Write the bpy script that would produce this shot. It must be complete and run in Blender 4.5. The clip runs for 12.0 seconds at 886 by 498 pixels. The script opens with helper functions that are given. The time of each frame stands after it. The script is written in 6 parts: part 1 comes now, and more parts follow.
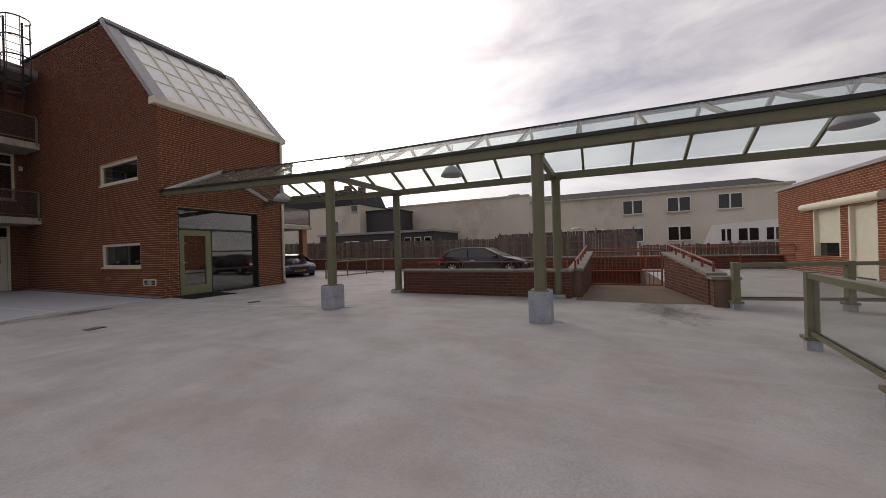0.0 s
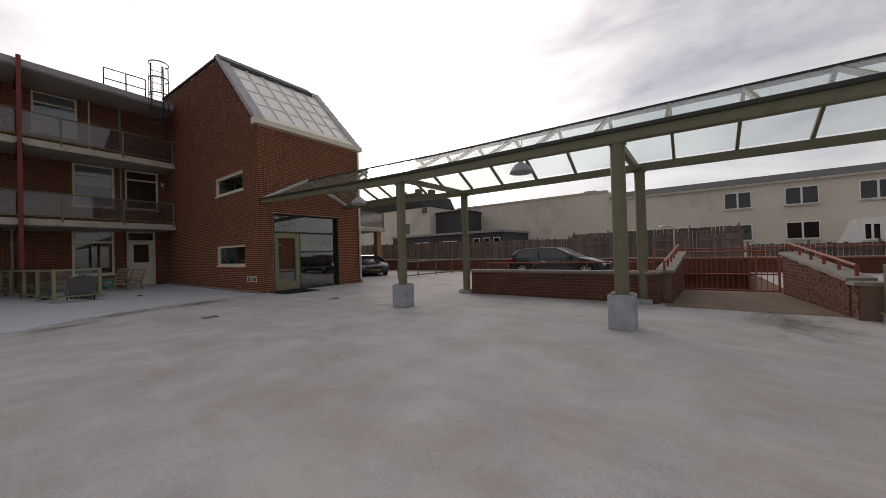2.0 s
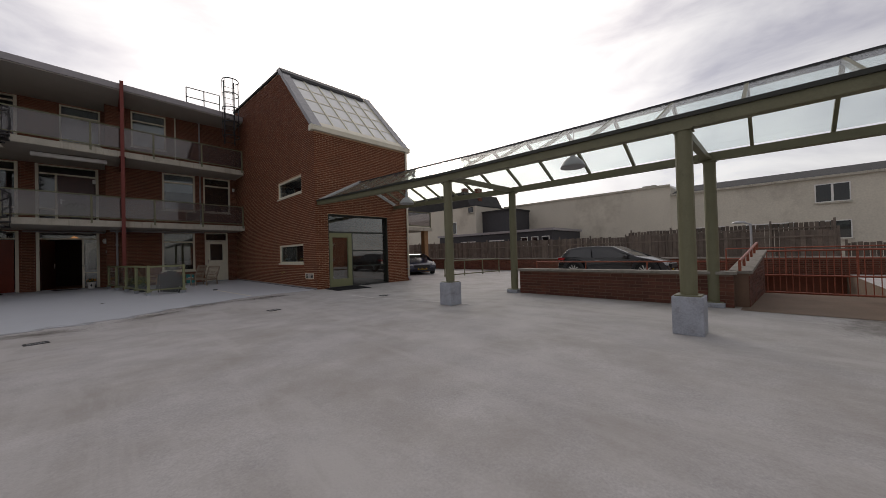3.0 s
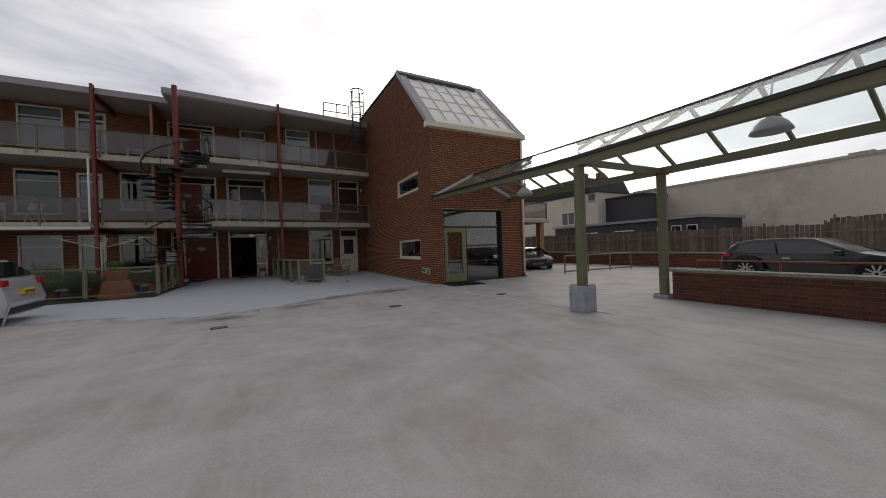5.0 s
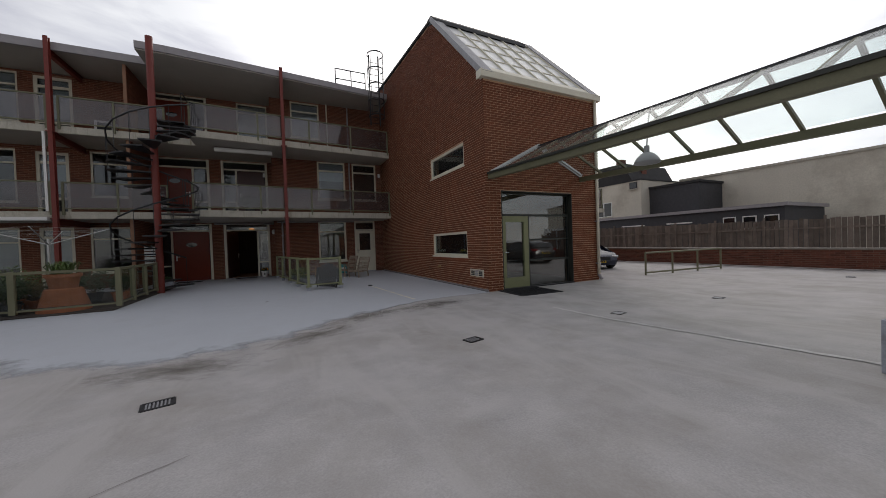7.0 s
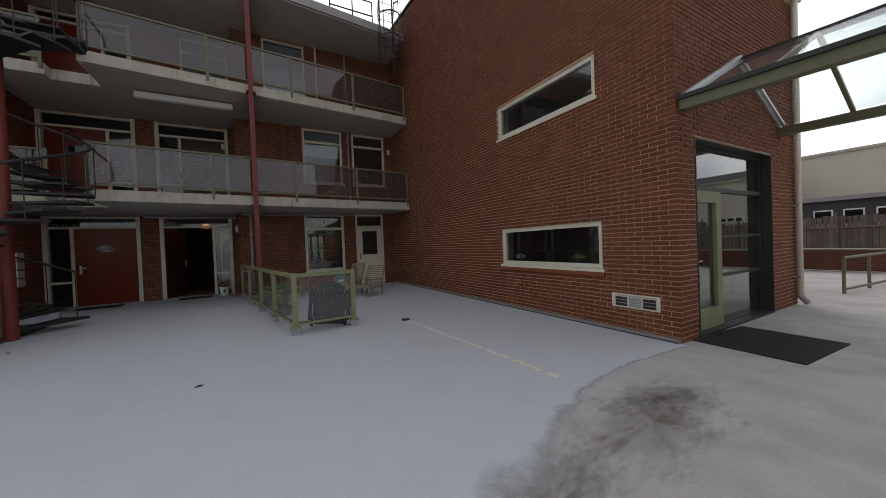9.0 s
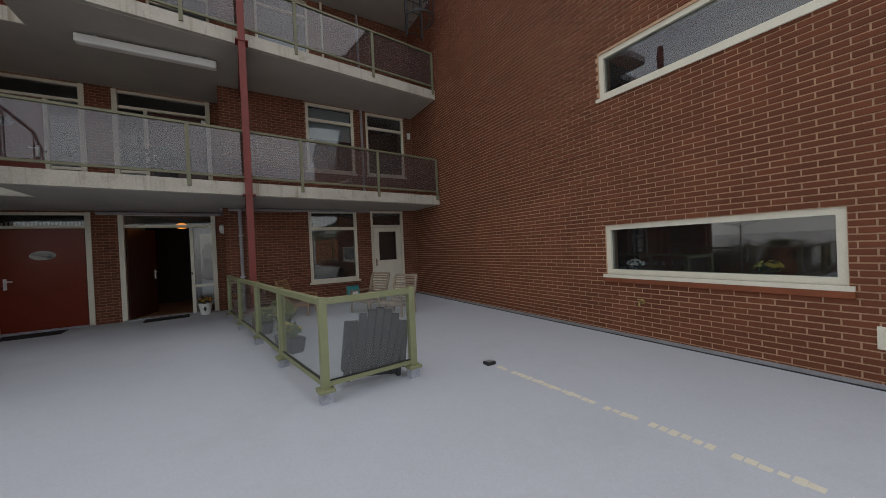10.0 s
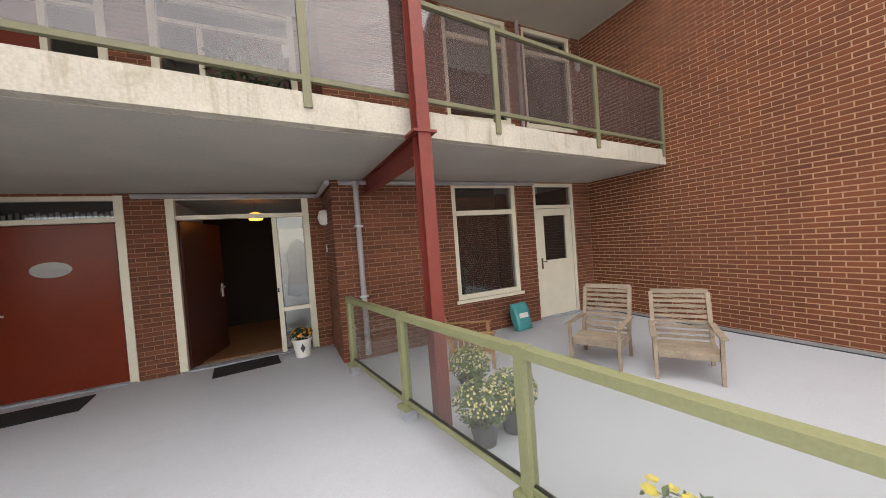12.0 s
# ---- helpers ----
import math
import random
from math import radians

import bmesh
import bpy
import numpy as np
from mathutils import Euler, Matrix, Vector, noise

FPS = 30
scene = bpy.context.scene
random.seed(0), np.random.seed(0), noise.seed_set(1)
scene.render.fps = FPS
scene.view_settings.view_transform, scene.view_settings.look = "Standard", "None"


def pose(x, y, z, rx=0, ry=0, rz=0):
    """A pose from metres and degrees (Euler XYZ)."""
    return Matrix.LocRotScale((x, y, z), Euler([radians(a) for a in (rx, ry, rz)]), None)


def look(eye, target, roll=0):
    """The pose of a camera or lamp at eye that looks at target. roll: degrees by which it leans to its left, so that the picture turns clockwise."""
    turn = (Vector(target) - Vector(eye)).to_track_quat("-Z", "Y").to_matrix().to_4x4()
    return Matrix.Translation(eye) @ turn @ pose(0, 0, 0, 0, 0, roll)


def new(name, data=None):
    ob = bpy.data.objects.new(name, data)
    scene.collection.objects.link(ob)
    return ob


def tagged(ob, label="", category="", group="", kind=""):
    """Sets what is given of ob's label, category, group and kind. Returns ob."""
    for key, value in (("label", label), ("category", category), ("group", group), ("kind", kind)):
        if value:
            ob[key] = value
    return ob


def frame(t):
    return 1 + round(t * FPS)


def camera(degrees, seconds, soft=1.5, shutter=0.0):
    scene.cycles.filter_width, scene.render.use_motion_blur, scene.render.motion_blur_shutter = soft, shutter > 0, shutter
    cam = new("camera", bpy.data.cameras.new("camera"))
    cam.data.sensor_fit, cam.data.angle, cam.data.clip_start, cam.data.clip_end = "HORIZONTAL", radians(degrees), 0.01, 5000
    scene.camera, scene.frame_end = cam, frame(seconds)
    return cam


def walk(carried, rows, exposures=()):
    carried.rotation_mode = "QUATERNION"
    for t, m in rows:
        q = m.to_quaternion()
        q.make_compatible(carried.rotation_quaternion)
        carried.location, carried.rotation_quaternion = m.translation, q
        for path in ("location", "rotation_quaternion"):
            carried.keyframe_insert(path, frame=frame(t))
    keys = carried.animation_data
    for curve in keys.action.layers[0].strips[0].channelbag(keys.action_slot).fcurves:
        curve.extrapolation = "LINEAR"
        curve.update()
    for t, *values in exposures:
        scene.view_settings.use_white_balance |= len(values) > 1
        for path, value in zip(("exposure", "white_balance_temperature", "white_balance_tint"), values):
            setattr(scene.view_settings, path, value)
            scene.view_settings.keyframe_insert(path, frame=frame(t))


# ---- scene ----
cam = camera(106.0, 12.0, soft=0.75)
# seconds, eye, target, roll
PATH = [
    (0, (-5.211, -11.227, 1.192), (-3.396, -10.386, 1.192), -1.61),
    (0.5, (-5.211, -11.221, 1.184), (-3.423, -10.325, 1.192), -1.54),
    (1, (-5.194, -11.23, 1.186), (-3.451, -10.250, 1.195), -1.6),
    (1.5, (-5.213, -11.224, 1.184), (-3.516, -10.166, 1.197), -1.52),
    (2, (-5.138, -11.205, 1.171), (-3.533, -10.012, 1.189), -1.7),
    (2.5, (-5.186, -11.192, 1.14), (-3.663, -9.896, 1.166), -1.6),
    (4.5, (-4.89, -10.879, 1.236), (-3.862, -9.164, 1.228), -2.1),
    (5, (-4.932, -10.575, 1.273), (-4.03, -8.789, 1.265), -1.9),
    (5.5, (-4.99, -10.123, 1.268), (-4.198, -8.286, 1.262), -2.0),
    (6, (-4.977, -9.309, 1.27), (-4.238, -7.45, 1.258), -2.2),
    (6.5, (-4.921, -8.443, 1.305), (-4.074, -6.632, 1.278), -2.4),
    (7, (-4.836, -7.271, 1.314), (-3.962, -5.472, 1.278), -2.0),
    (9, (-4.613, -2.204, 1.383), (-3.637, -0.459, 1.351), -2.3),
    (9.5, (-4.664, -0.97, 1.417), (-3.633, 0.743, 1.392), -2.4),
    (10, (-4.741, 0.366, 1.43), (-3.705, 2.077, 1.414), -2.6),
    (10.5, (-4.986, 1.486, 1.444), (-3.967, 3.207, 1.429), -2.7),
    (11, (-5.189, 2.746, 1.491), (-4.144, 4.452, 1.474), -2.6),
    (11.5, (-5.478, 3.876, 1.548), (-4.408, 5.565, 1.519), -2.9),
    (12, (-5.728, 4.958, 1.617), (-4.859, 6.758, 1.569), -4.3),
]
walk(cam, [(row[0], look(*row[1:])) for row in PATH],
     [(0.0, -0.24, 6950, 16), (2.5, -0.28, 6850, 13), (5.5, -0.22, 6650, 11), (7.0, -0.1, 6550, 10), (9.0, 0.32, 6600, 9), (9.5, 0.56, 6600, 8), (10.0, 0.9, 6600, 8),
      (10.5, 1.33, 6700, 8), (11.0, 1.88, 6900, 9), (11.5, 2.36, 7150, 10), (12.0, 2.68, 7300, 10)])

# ---------------------------------------------------------------- light
SUN_DIR = Vector((0.55, 0.72, 0.43)).normalized()
world = bpy.data.worlds.new("overcast_sky")
scene.world = world
world.use_nodes = True
wn, wl = world.node_tree.nodes, world.node_tree.links
wn.clear()
w_out = wn.new("ShaderNodeOutputWorld")
w_bg = wn.new("ShaderNodeBackground")
w_sky = wn.new("ShaderNodeTexSky")
w_sky.sky_type = "NISHITA"
w_sky.sun_disc = False
w_sky.sun_elevation = math.asin(SUN_DIR.z)
w_sky.sun_rotation = math.atan2(SUN_DIR.x, SUN_DIR.y)
w_tc = wn.new("ShaderNodeTexCoord")
w_map = wn.new("ShaderNodeMapping")
w_map.inputs["Scale"].default_value = (1.0, 1.0, 3.2)
w_noise = wn.new("ShaderNodeTexNoise")
w_noise.inputs["Scale"].default_value = 3.6
w_noise.inputs["Detail"].default_value = 9.0
w_noise.inputs["Roughness"].default_value = 0.56
w_noise.inputs["Distortion"].default_value = 0.35
w_ramp = wn.new("ShaderNodeValToRGB")
w_ramp.color_ramp.elements[0].position = 0.34
w_ramp.color_ramp.elements[0].color = (0.56, 0.545, 0.6, 1)
w_ramp.color_ramp.elements[1].position = 0.66
w_ramp.color_ramp.elements[1].color = (0.98, 0.97, 0.97, 1)
w_dot = wn.new("ShaderNodeVectorMath")
w_dot.operation = "DOT_PRODUCT"
w_dot.inputs[1].default_value = SUN_DIR
w_glow = wn.new("ShaderNodeMapRange")
w_glow.inputs["From Min"].default_value = 0.72
w_glow.inputs["From Max"].default_value = 1.0
w_glow.inputs["To Min"].default_value = 0.0
w_glow.inputs["To Max"].default_value = 0.8
w_tint = wn.new("ShaderNodeMix")
w_tint.data_type, w_tint.blend_type = "RGBA", "ADD"
w_tint.inputs[7].default_value = (1.0, 0.93, 0.82, 1)
w_add = wn.new("ShaderNodeMix")
w_add.data_type, w_add.blend_type = "RGBA", "ADD"
w_add.inputs[0].default_value = 0.04
wl.new(w_tc.outputs["Generated"], w_map.inputs["Vector"])
wl.new(w_map.outputs["Vector"], w_noise.inputs["Vector"])
wl.new(w_noise.outputs["Fac"], w_ramp.inputs["Fac"])
wl.new(w_tc.outputs["Generated"], w_dot.inputs[0])
wl.new(w_dot.outputs["Value"], w_glow.inputs["Value"])
wl.new(w_glow.outputs["Result"], w_tint.inputs[0])
wl.new(w_ramp.outputs["Color"], w_tint.inputs[6])
wl.new(w_tint.outputs[2], w_add.inputs[6])
wl.new(w_sky.outputs["Color"], w_add.inputs[7])
w_fall = wn.new("ShaderNodeMapRange")
w_fall.inputs["From Min"].default_value, w_fall.inputs["From Max"].default_value = -0.7, 0.85
w_fall.inputs["To Min"].default_value, w_fall.inputs["To Max"].default_value = 0.5, 1.12
w_mul = wn.new("ShaderNodeMix")
w_mul.data_type, w_mul.blend_type = "RGBA", "MULTIPLY"
w_mul.inputs[0].default_value = 1.0
wl.new(w_dot.outputs["Value"], w_fall.inputs["Value"])
wl.new(w_add.outputs[2], w_mul.inputs[6])
wl.new(w_fall.outputs["Result"], w_mul.inputs[7])
wl.new(w_mul.outputs[2], w_bg.inputs["Color"])
w_bg.inputs["Strength"].default_value = 0.83
wl.new(w_bg.outputs["Background"], w_out.inputs["Surface"])

sun = new("sun", bpy.data.lights.new("sun", "SUN"))
sun.data.energy, sun.data.angle, sun.data.color = 0.5, radians(14), (1.0, 0.95, 0.87)
sun.matrix_world = look(SUN_DIR * 60, (0, 0, 0))


# ---------------------------------------------------------------- materials
def mat(name, color, rough=0.7, metal=0.0, var=0.18, scale=6.0, fine=60.0, bump=0.15, spec=0.5, island=0.0, piece=0.0, stain=None, stain_scale=0.6, stain_at=(0.5, 0.68), stain2=None, stain2_scale=(0.5, 0.14, 1), stain2_at=(0.52, 0.62)):
    m = bpy.data.materials.new(name)
    m.use_nodes = True
    nt = m.node_tree
    n, l = nt.nodes, nt.links
    b = n["Principled BSDF"]
    b.inputs["Roughness"].default_value = rough
    b.inputs["Metallic"].default_value = metal
    b.inputs["Specular IOR Level"].default_value = spec
    tc = n.new("ShaderNodeTexCoord")
    geo = n.new("ShaderNodeNewGeometry")
    big = n.new("ShaderNodeTexNoise")
    big.inputs["Scale"].default_value, big.inputs["Detail"].default_value = scale, 6.0
    small = n.new("ShaderNodeTexNoise")
    small.inputs["Scale"].default_value, small.inputs["Detail"].default_value = fine, 4.0
    for node in (big, small):
        l.new(geo.outputs["Position"], node.inputs["Vector"])
    mix = n.new("ShaderNodeMath")
    mix.operation = "ADD"
    l.new(big.outputs["Fac"], mix.inputs[0])
    l.new(small.outputs["Fac"], mix.inputs[1])
    rng = n.new("ShaderNodeMapRange")
    rng.inputs["From Min"].default_value, rng.inputs["From Max"].default_value = 0.65, 1.35
    rng.inputs["To Min"].default_value, rng.inputs["To Max"].default_value = 1 - var, 1 + var
    l.new(mix.outputs["Value"], rng.inputs["Value"])
    value = rng.outputs["Result"]
    for amount, node, socket in ((island, geo, "Random Per Island"), (piece, n.new("ShaderNodeObjectInfo"), "Random")):
        if amount:
            r2 = n.new("ShaderNodeMapRange")
            r2.inputs["To Min"].default_value, r2.inputs["To Max"].default_value = 1 - amount, 1 + amount
            l.new(node.outputs[socket], r2.inputs["Value"])
            mul = n.new("ShaderNodeMath")
            mul.operation = "MULTIPLY"
            l.new(value, mul.inputs[0])
            l.new(r2.outputs["Result"], mul.inputs[1])
            value = mul.outputs["Value"]
    col = n.new("ShaderNodeMix")
    col.data_type, col.blend_type = "RGBA", "MULTIPLY"
    col.inputs[0].default_value = 1.0
    col.inputs[6].default_value = (*color, 1)
    l.new(value, col.inputs[7])
    result = col.outputs[2]
    if stain:
        sn = n.new("ShaderNodeTexNoise")
        sn.inputs["Scale"].default_value, sn.inputs["Detail"].default_value = stain_scale, 8.0
        sn.inputs["Roughness"].default_value = 0.7
        l.new(geo.outputs["Position"], sn.inputs["Vector"])
        sr = n.new("ShaderNodeMapRange")
        sr.inputs["From Min"].default_value, sr.inputs["From Max"].default_value = stain_at
        l.new(sn.outputs["Fac"], sr.inputs["Value"])
        sm = n.new("ShaderNodeMix")
        sm.data_type = "RGBA"
        l.new(sr.outputs["Result"], sm.inputs[0])
        l.new(result, sm.inputs[6])
        sm.inputs[7].default_value = (*stain, 1)
        result = sm.outputs[2]
    if stain2:
        mp = n.new("ShaderNodeMapping")
        mp.inputs["Scale"].default_value = stain2_scale
        mp.inputs["Rotation"].default_value = (0, 0, radians(24))
        l.new(geo.outputs["Position"], mp.inputs["Vector"])
        s2 = n.new("ShaderNodeTexNoise")
        s2.inputs["Scale"].default_value, s2.inputs["Detail"].default_value, s2.inputs["Distortion"].default_value = 1.0, 9.0, 0.8
        s2.inputs["Roughness"].default_value = 0.66
        l.new(mp.outputs["Vector"], s2.inputs["Vector"])
        q2 = n.new("ShaderNodeMapRange")
        q2.inputs["From Min"].default_value, q2.inputs["From Max"].default_value = stain2_at
        q2.inputs["To Max"].default_value = 0.8
        l.new(s2.outputs["Fac"], q2.inputs["Value"])
        m2 = n.new("ShaderNodeMix")
        m2.data_type = "RGBA"
        l.new(q2.outputs["Result"], m2.inputs[0])
        l.new(result, m2.inputs[6])
        m2.inputs[7].default_value = (*stain2, 1)
        result = m2.outputs[2]
    l.new(result, b.inputs["Base Color"])
    if bump:
        bp = n.new("ShaderNodeBump")
        bp.inputs["Strength"].default_value, bp.inputs["Distance"].default_value = bump, 0.01
        l.new(small.outputs["Fac"], bp.inputs["Height"])
        l.new(bp.outputs["Normal"], b.inputs["Normal"])
    return m


def glass(name, color=(1, 1, 1), rough=0.0, clear=0.9, gloss=0.5):
    """A thin pane: a tinted see-through sheet under a clear gloss."""
    m = bpy.data.materials.new(name)
    m.use_nodes = True
    n, l = m.node_tree.nodes, m.node_tree.links
    n.clear()
    out = n.new("ShaderNodeOutputMaterial")
    tr = n.new("ShaderNodeBsdfTransparent")
    tr.inputs["Color"].default_value = (*color, 1)
    df = n.new("ShaderNodeBsdfDiffuse")
    df.inputs["Color"].default_value = (*color, 1)
    veil = n.new("ShaderNodeMixShader")
    veil.inputs[0].default_value = 1 - clear
    gl = n.new("ShaderNodeBsdfGlossy")
    gl.inputs["Roughness"].default_value = rough
    lw = n.new("ShaderNodeLayerWeight")
    pw = n.new("ShaderNodeMath")
    pw.operation, pw.inputs[1].default_value = "POWER", 4.0
    fr = n.new("ShaderNodeMath")
    fr.operation, fr.inputs[1].default_value, fr.inputs[2].default_value = "MULTIPLY_ADD", gloss * 0.6, gloss * 0.09
    l.new(lw.outputs["Facing"], pw.inputs[0])
    l.new(pw.outputs["Value"], fr.inputs[0])
    top = n.new("ShaderNodeMixShader")
    l.new(tr.outputs["BSDF"], veil.inputs[1])
    l.new(df.outputs["BSDF"], veil.inputs[2])
    l.new(fr.outputs["Value"], top.inputs[0])
    l.new(veil.outputs["Shader"], top.inputs[1])
    l.new(gl.outputs["BSDF"], top.inputs[2])
    l.new(top.outputs["Shader"], out.inputs["Surface"])
    return m


M = {
    "brick": mat("red_brick", (0.178, 0.053, 0.021), 0.87, var=0.24, scale=2.0, fine=90, bump=0.35, island=0.13, piece=0.13),
    "mortar": mat("mortar", (0.53, 0.345, 0.22), 0.95, var=0.2, scale=3, fine=120, bump=0.4),
    "mortar_old": mat("weathered_pointing", (0.19, 0.12, 0.085), 0.95, var=0.25, scale=3, fine=120, bump=0.4),
    "mortar_flats": mat("red_brown_pointing", (0.32, 0.18, 0.115), 0.95, var=0.2, scale=3, fine=120, bump=0.4),
    "coping": mat("grey_weathered_coping", (0.27, 0.25, 0.22), 0.9, var=0.2, scale=3, fine=50, bump=0.3, stain=(0.14, 0.125, 0.1), stain_scale=3),
    "brick_far": mat("old_brick", (0.145, 0.052, 0.033), 0.9, var=0.25, scale=5, fine=40, bump=0.3, island=0.3, piece=0.3),
    "deck": mat("weathered_concrete", (0.42, 0.403, 0.398), 0.84, var=0.2, scale=2.4, fine=75, bump=0.32, stain=(0.325, 0.303, 0.28), stain_scale=0.9, stain_at=(0.44, 0.7), stain2=(0.46, 0.44, 0.43), stain2_scale=(1.7, 0.35, 1), stain2_at=(0.5, 0.66)),
    "coat": mat("grey_floor_coating", (0.5, 0.524, 0.565), 0.55, var=0.08, scale=0.9, fine=70, bump=0.1, stain=(0.43, 0.446, 0.475), stain_scale=0.9, stain_at=(0.5, 0.8)),
    "patch": mat("light_screed", (0.54, 0.525, 0.515), 0.9, var=0.15, scale=2, fine=60, bump=0.2),
    "patch_dark": mat("dark_grey_screed", (0.235, 0.215, 0.2), 0.85, var=0.22, scale=1.4, fine=50, bump=0.2),
    "ramp": mat("brown_ramp_asphalt", (0.17, 0.12, 0.085), 0.9, var=0.25, scale=2, fine=70, bump=0.4),
    "earth": mat("outer_ground", (0.16, 0.15, 0.14), 0.95, var=0.2, scale=0.5, fine=20),
    "concrete": mat("slab_concrete", (0.48, 0.45, 0.38), 0.85, var=0.18, scale=3, fine=50, bump=0.25, stain=(0.25, 0.22, 0.15), stain_scale=2.2, stain_at=(0.55, 0.78), stain2=(0.25, 0.2, 0.12), stain2_scale=(7, 7, 0.5), stain2_at=(0.54, 0.72)),
    "soffit": mat("painted_soffit", (0.42, 0.395, 0.35), 0.9, var=0.1, scale=1.5, fine=40, bump=0.2),
    "plinth": mat("grey_painted_plinth", (0.36, 0.38, 0.43), 0.8, var=0.2, scale=6, fine=60, bump=0.3, stain=(0.24, 0.24, 0.25), stain_scale=5),
    "green": mat("moss_green_paint", (0.16, 0.155, 0.09), 0.5, var=0.12, scale=5, fine=60, bump=0.12, stain=(0.09, 0.088, 0.05), stain_scale=3, stain_at=(0.58, 0.8)),
    "green_fence": mat("light_green_paint", (0.24, 0.25, 0.13), 0.5, var=0.12, scale=6, fine=60, bump=0.12, stain=(0.17, 0.17, 0.09), stain_scale=4, stain_at=(0.58, 0.8)),
    "dark_green": mat("dark_green_frame", (0.024, 0.026, 0.02), 0.45, var=0.15),
    "red_steel": mat("oxide_red_steel", (0.18, 0.028, 0.019), 0.5, var=0.15, scale=4, fine=50, bump=0.1),
    "orange_steel": mat("orange_rail_paint", (0.26, 0.065, 0.032), 0.5, var=0.2, scale=6),
    "cream": mat("cream_paint", (0.72, 0.68, 0.55), 0.45, var=0.08, scale=5, fine=60, bump=0.08),
    "white": mat("white_paint", (0.78, 0.77, 0.74), 0.45, var=0.06, scale=4, fine=50, bump=0.08),
    "door_red": mat("red_brown_door_paint", (0.17, 0.024, 0.009), 0.3, var=0.1, scale=3, fine=40, bump=0.05, spec=0.3),
    "door_dark": mat("dark_door_paint", (0.055, 0.012, 0.008), 0.35, var=0.2),
    "black": mat("black_paint", (0.018, 0.018, 0.02), 0.5, var=0.3),
    "roof": mat("dark_roofing", (0.035, 0.034, 0.034), 0.85, var=0.3, scale=3, bump=0.3),
    "rubber": mat("black_rubber_mat", (0.014, 0.014, 0.016), 0.9, var=0.4, fine=140, bump=0.6),
    "steel": mat("galvanised_steel", (0.42, 0.43, 0.45), 0.45, 0.7, var=0.15),
    "alu": mat("brushed_aluminium", (0.55, 0.55, 0.54), 0.4, 0.6, var=0.1),
    "chrome": mat("bright_metal", (0.7, 0.7, 0.7), 0.2, 1.0, var=0.05, bump=0),
    "pipe": mat("grey_plastic_pipe", (0.33, 0.31, 0.32), 0.5, var=0.12),
    "teak": mat("weathered_teak", (0.30, 0.24, 0.18), 0.8, var=0.3, scale=8, fine=70, bump=0.3, piece=0.1),
    "teak_warm": mat("warm_teak", (0.34, 0.19, 0.09), 0.7, var=0.25, scale=8, fine=70, bump=0.3),
    "plastic_dark": mat("charcoal_resin", (0.024, 0.026, 0.03), 0.6, var=0.2, scale=9, bump=0.15),
    # board colour darkened to carry the shade under the balcony
    "plank_dark": mat("shade_dark_board", (0.05, 0.042, 0.036), 0.85, var=0.3, scale=4, fine=40, bump=0.3, piece=0.3),
    "terracotta": mat("terracotta", (0.37, 0.14, 0.07), 0.85, var=0.2, scale=5, fine=60, bump=0.25),
    "pot_dark": mat("dark_pot", (0.05, 0.052, 0.055), 0.6, var=0.2),
    "soil": mat("potting_soil", (0.035, 0.025, 0.018), 1.0, var=0.4, bump=0.6),
    "leaf": mat("green_leaf", (0.085, 0.13, 0.03), 0.6, var=0.25, island=0.4, bump=0),
    "leaf_dark": mat("dark_leaf", (0.035, 0.06, 0.02), 0.6, var=0.25, island=0.4, bump=0),
    "leaf_dry": mat("dry_leaf", (0.13, 0.11, 0.05), 0.7, var=0.25, island=0.4, bump=0),
    "petal_cream": mat("cream_petal", (0.6, 0.56, 0.24), 0.7, var=0.1, island=0.25, bump=0),
    "petal_yellow": mat("yellow_petal", (0.72, 0.58, 0.06), 0.7, var=0.1, island=0.25, bump=0),
    "petal_orange": mat("orange_petal", (0.7, 0.28, 0.03), 0.7, var=0.1, island=0.25, bump=0),
    "petal_white": mat("white_petal", (0.78, 0.77, 0.72), 0.7, var=0.05, bump=0),
    "wood_fence": mat("grey_weathered_board", (0.14, 0.115, 0.095), 0.9, var=0.3, scale=4, fine=40, bump=0.3, island=0.3, piece=0.25),
    "render_white": mat("stained_white_render", (0.62, 0.58, 0.49), 0.9, var=0.12, scale=0.5, fine=12, bump=0.2, stain=(0.42, 0.38, 0.31), stain_scale=0.35, stain_at=(0.55, 0.75)),
    "dark_clad": mat("charcoal_cladding", (0.045, 0.045, 0.05), 0.7, var=0.2, island=0.2),
    # the shade of unlit rooms is put into this near-black colour
    "room_shade": mat("near_black_room_shade", (0.026, 0.02, 0.018), 0.9, var=0.3, scale=1.5),
    "curtain": mat("white_net_curtain", (0.66, 0.66, 0.66), 0.9, var=0.06, scale=2),
    "blind": mat("white_roller_blind", (0.74, 0.75, 0.76), 0.8, var=0.05, scale=2),
    "floor_wood": mat("interior_wood_floor", (0.22, 0.12, 0.06), 0.5, var=0.25),
    "shutter": mat("cream_shutter", (0.70, 0.68, 0.55), 0.5, var=0.08, island=0.06),
    "skylight": mat("opal_skylight_sheet", (0.74, 0.75, 0.74), 0.25, var=0.06, scale=2, bump=0.05),
    "lead": mat("zinc_flashing", (0.30, 0.30, 0.31), 0.5, 0.3, var=0.2),
    "car_silver": mat("silver_car_paint", (0.56, 0.58, 0.61), 0.25, 0.5, var=0.03, bump=0),
    "car_black": mat("black_car_paint", (0.012, 0.012, 0.014), 0.15, 0.0, var=0.1, bump=0, spec=0.8),
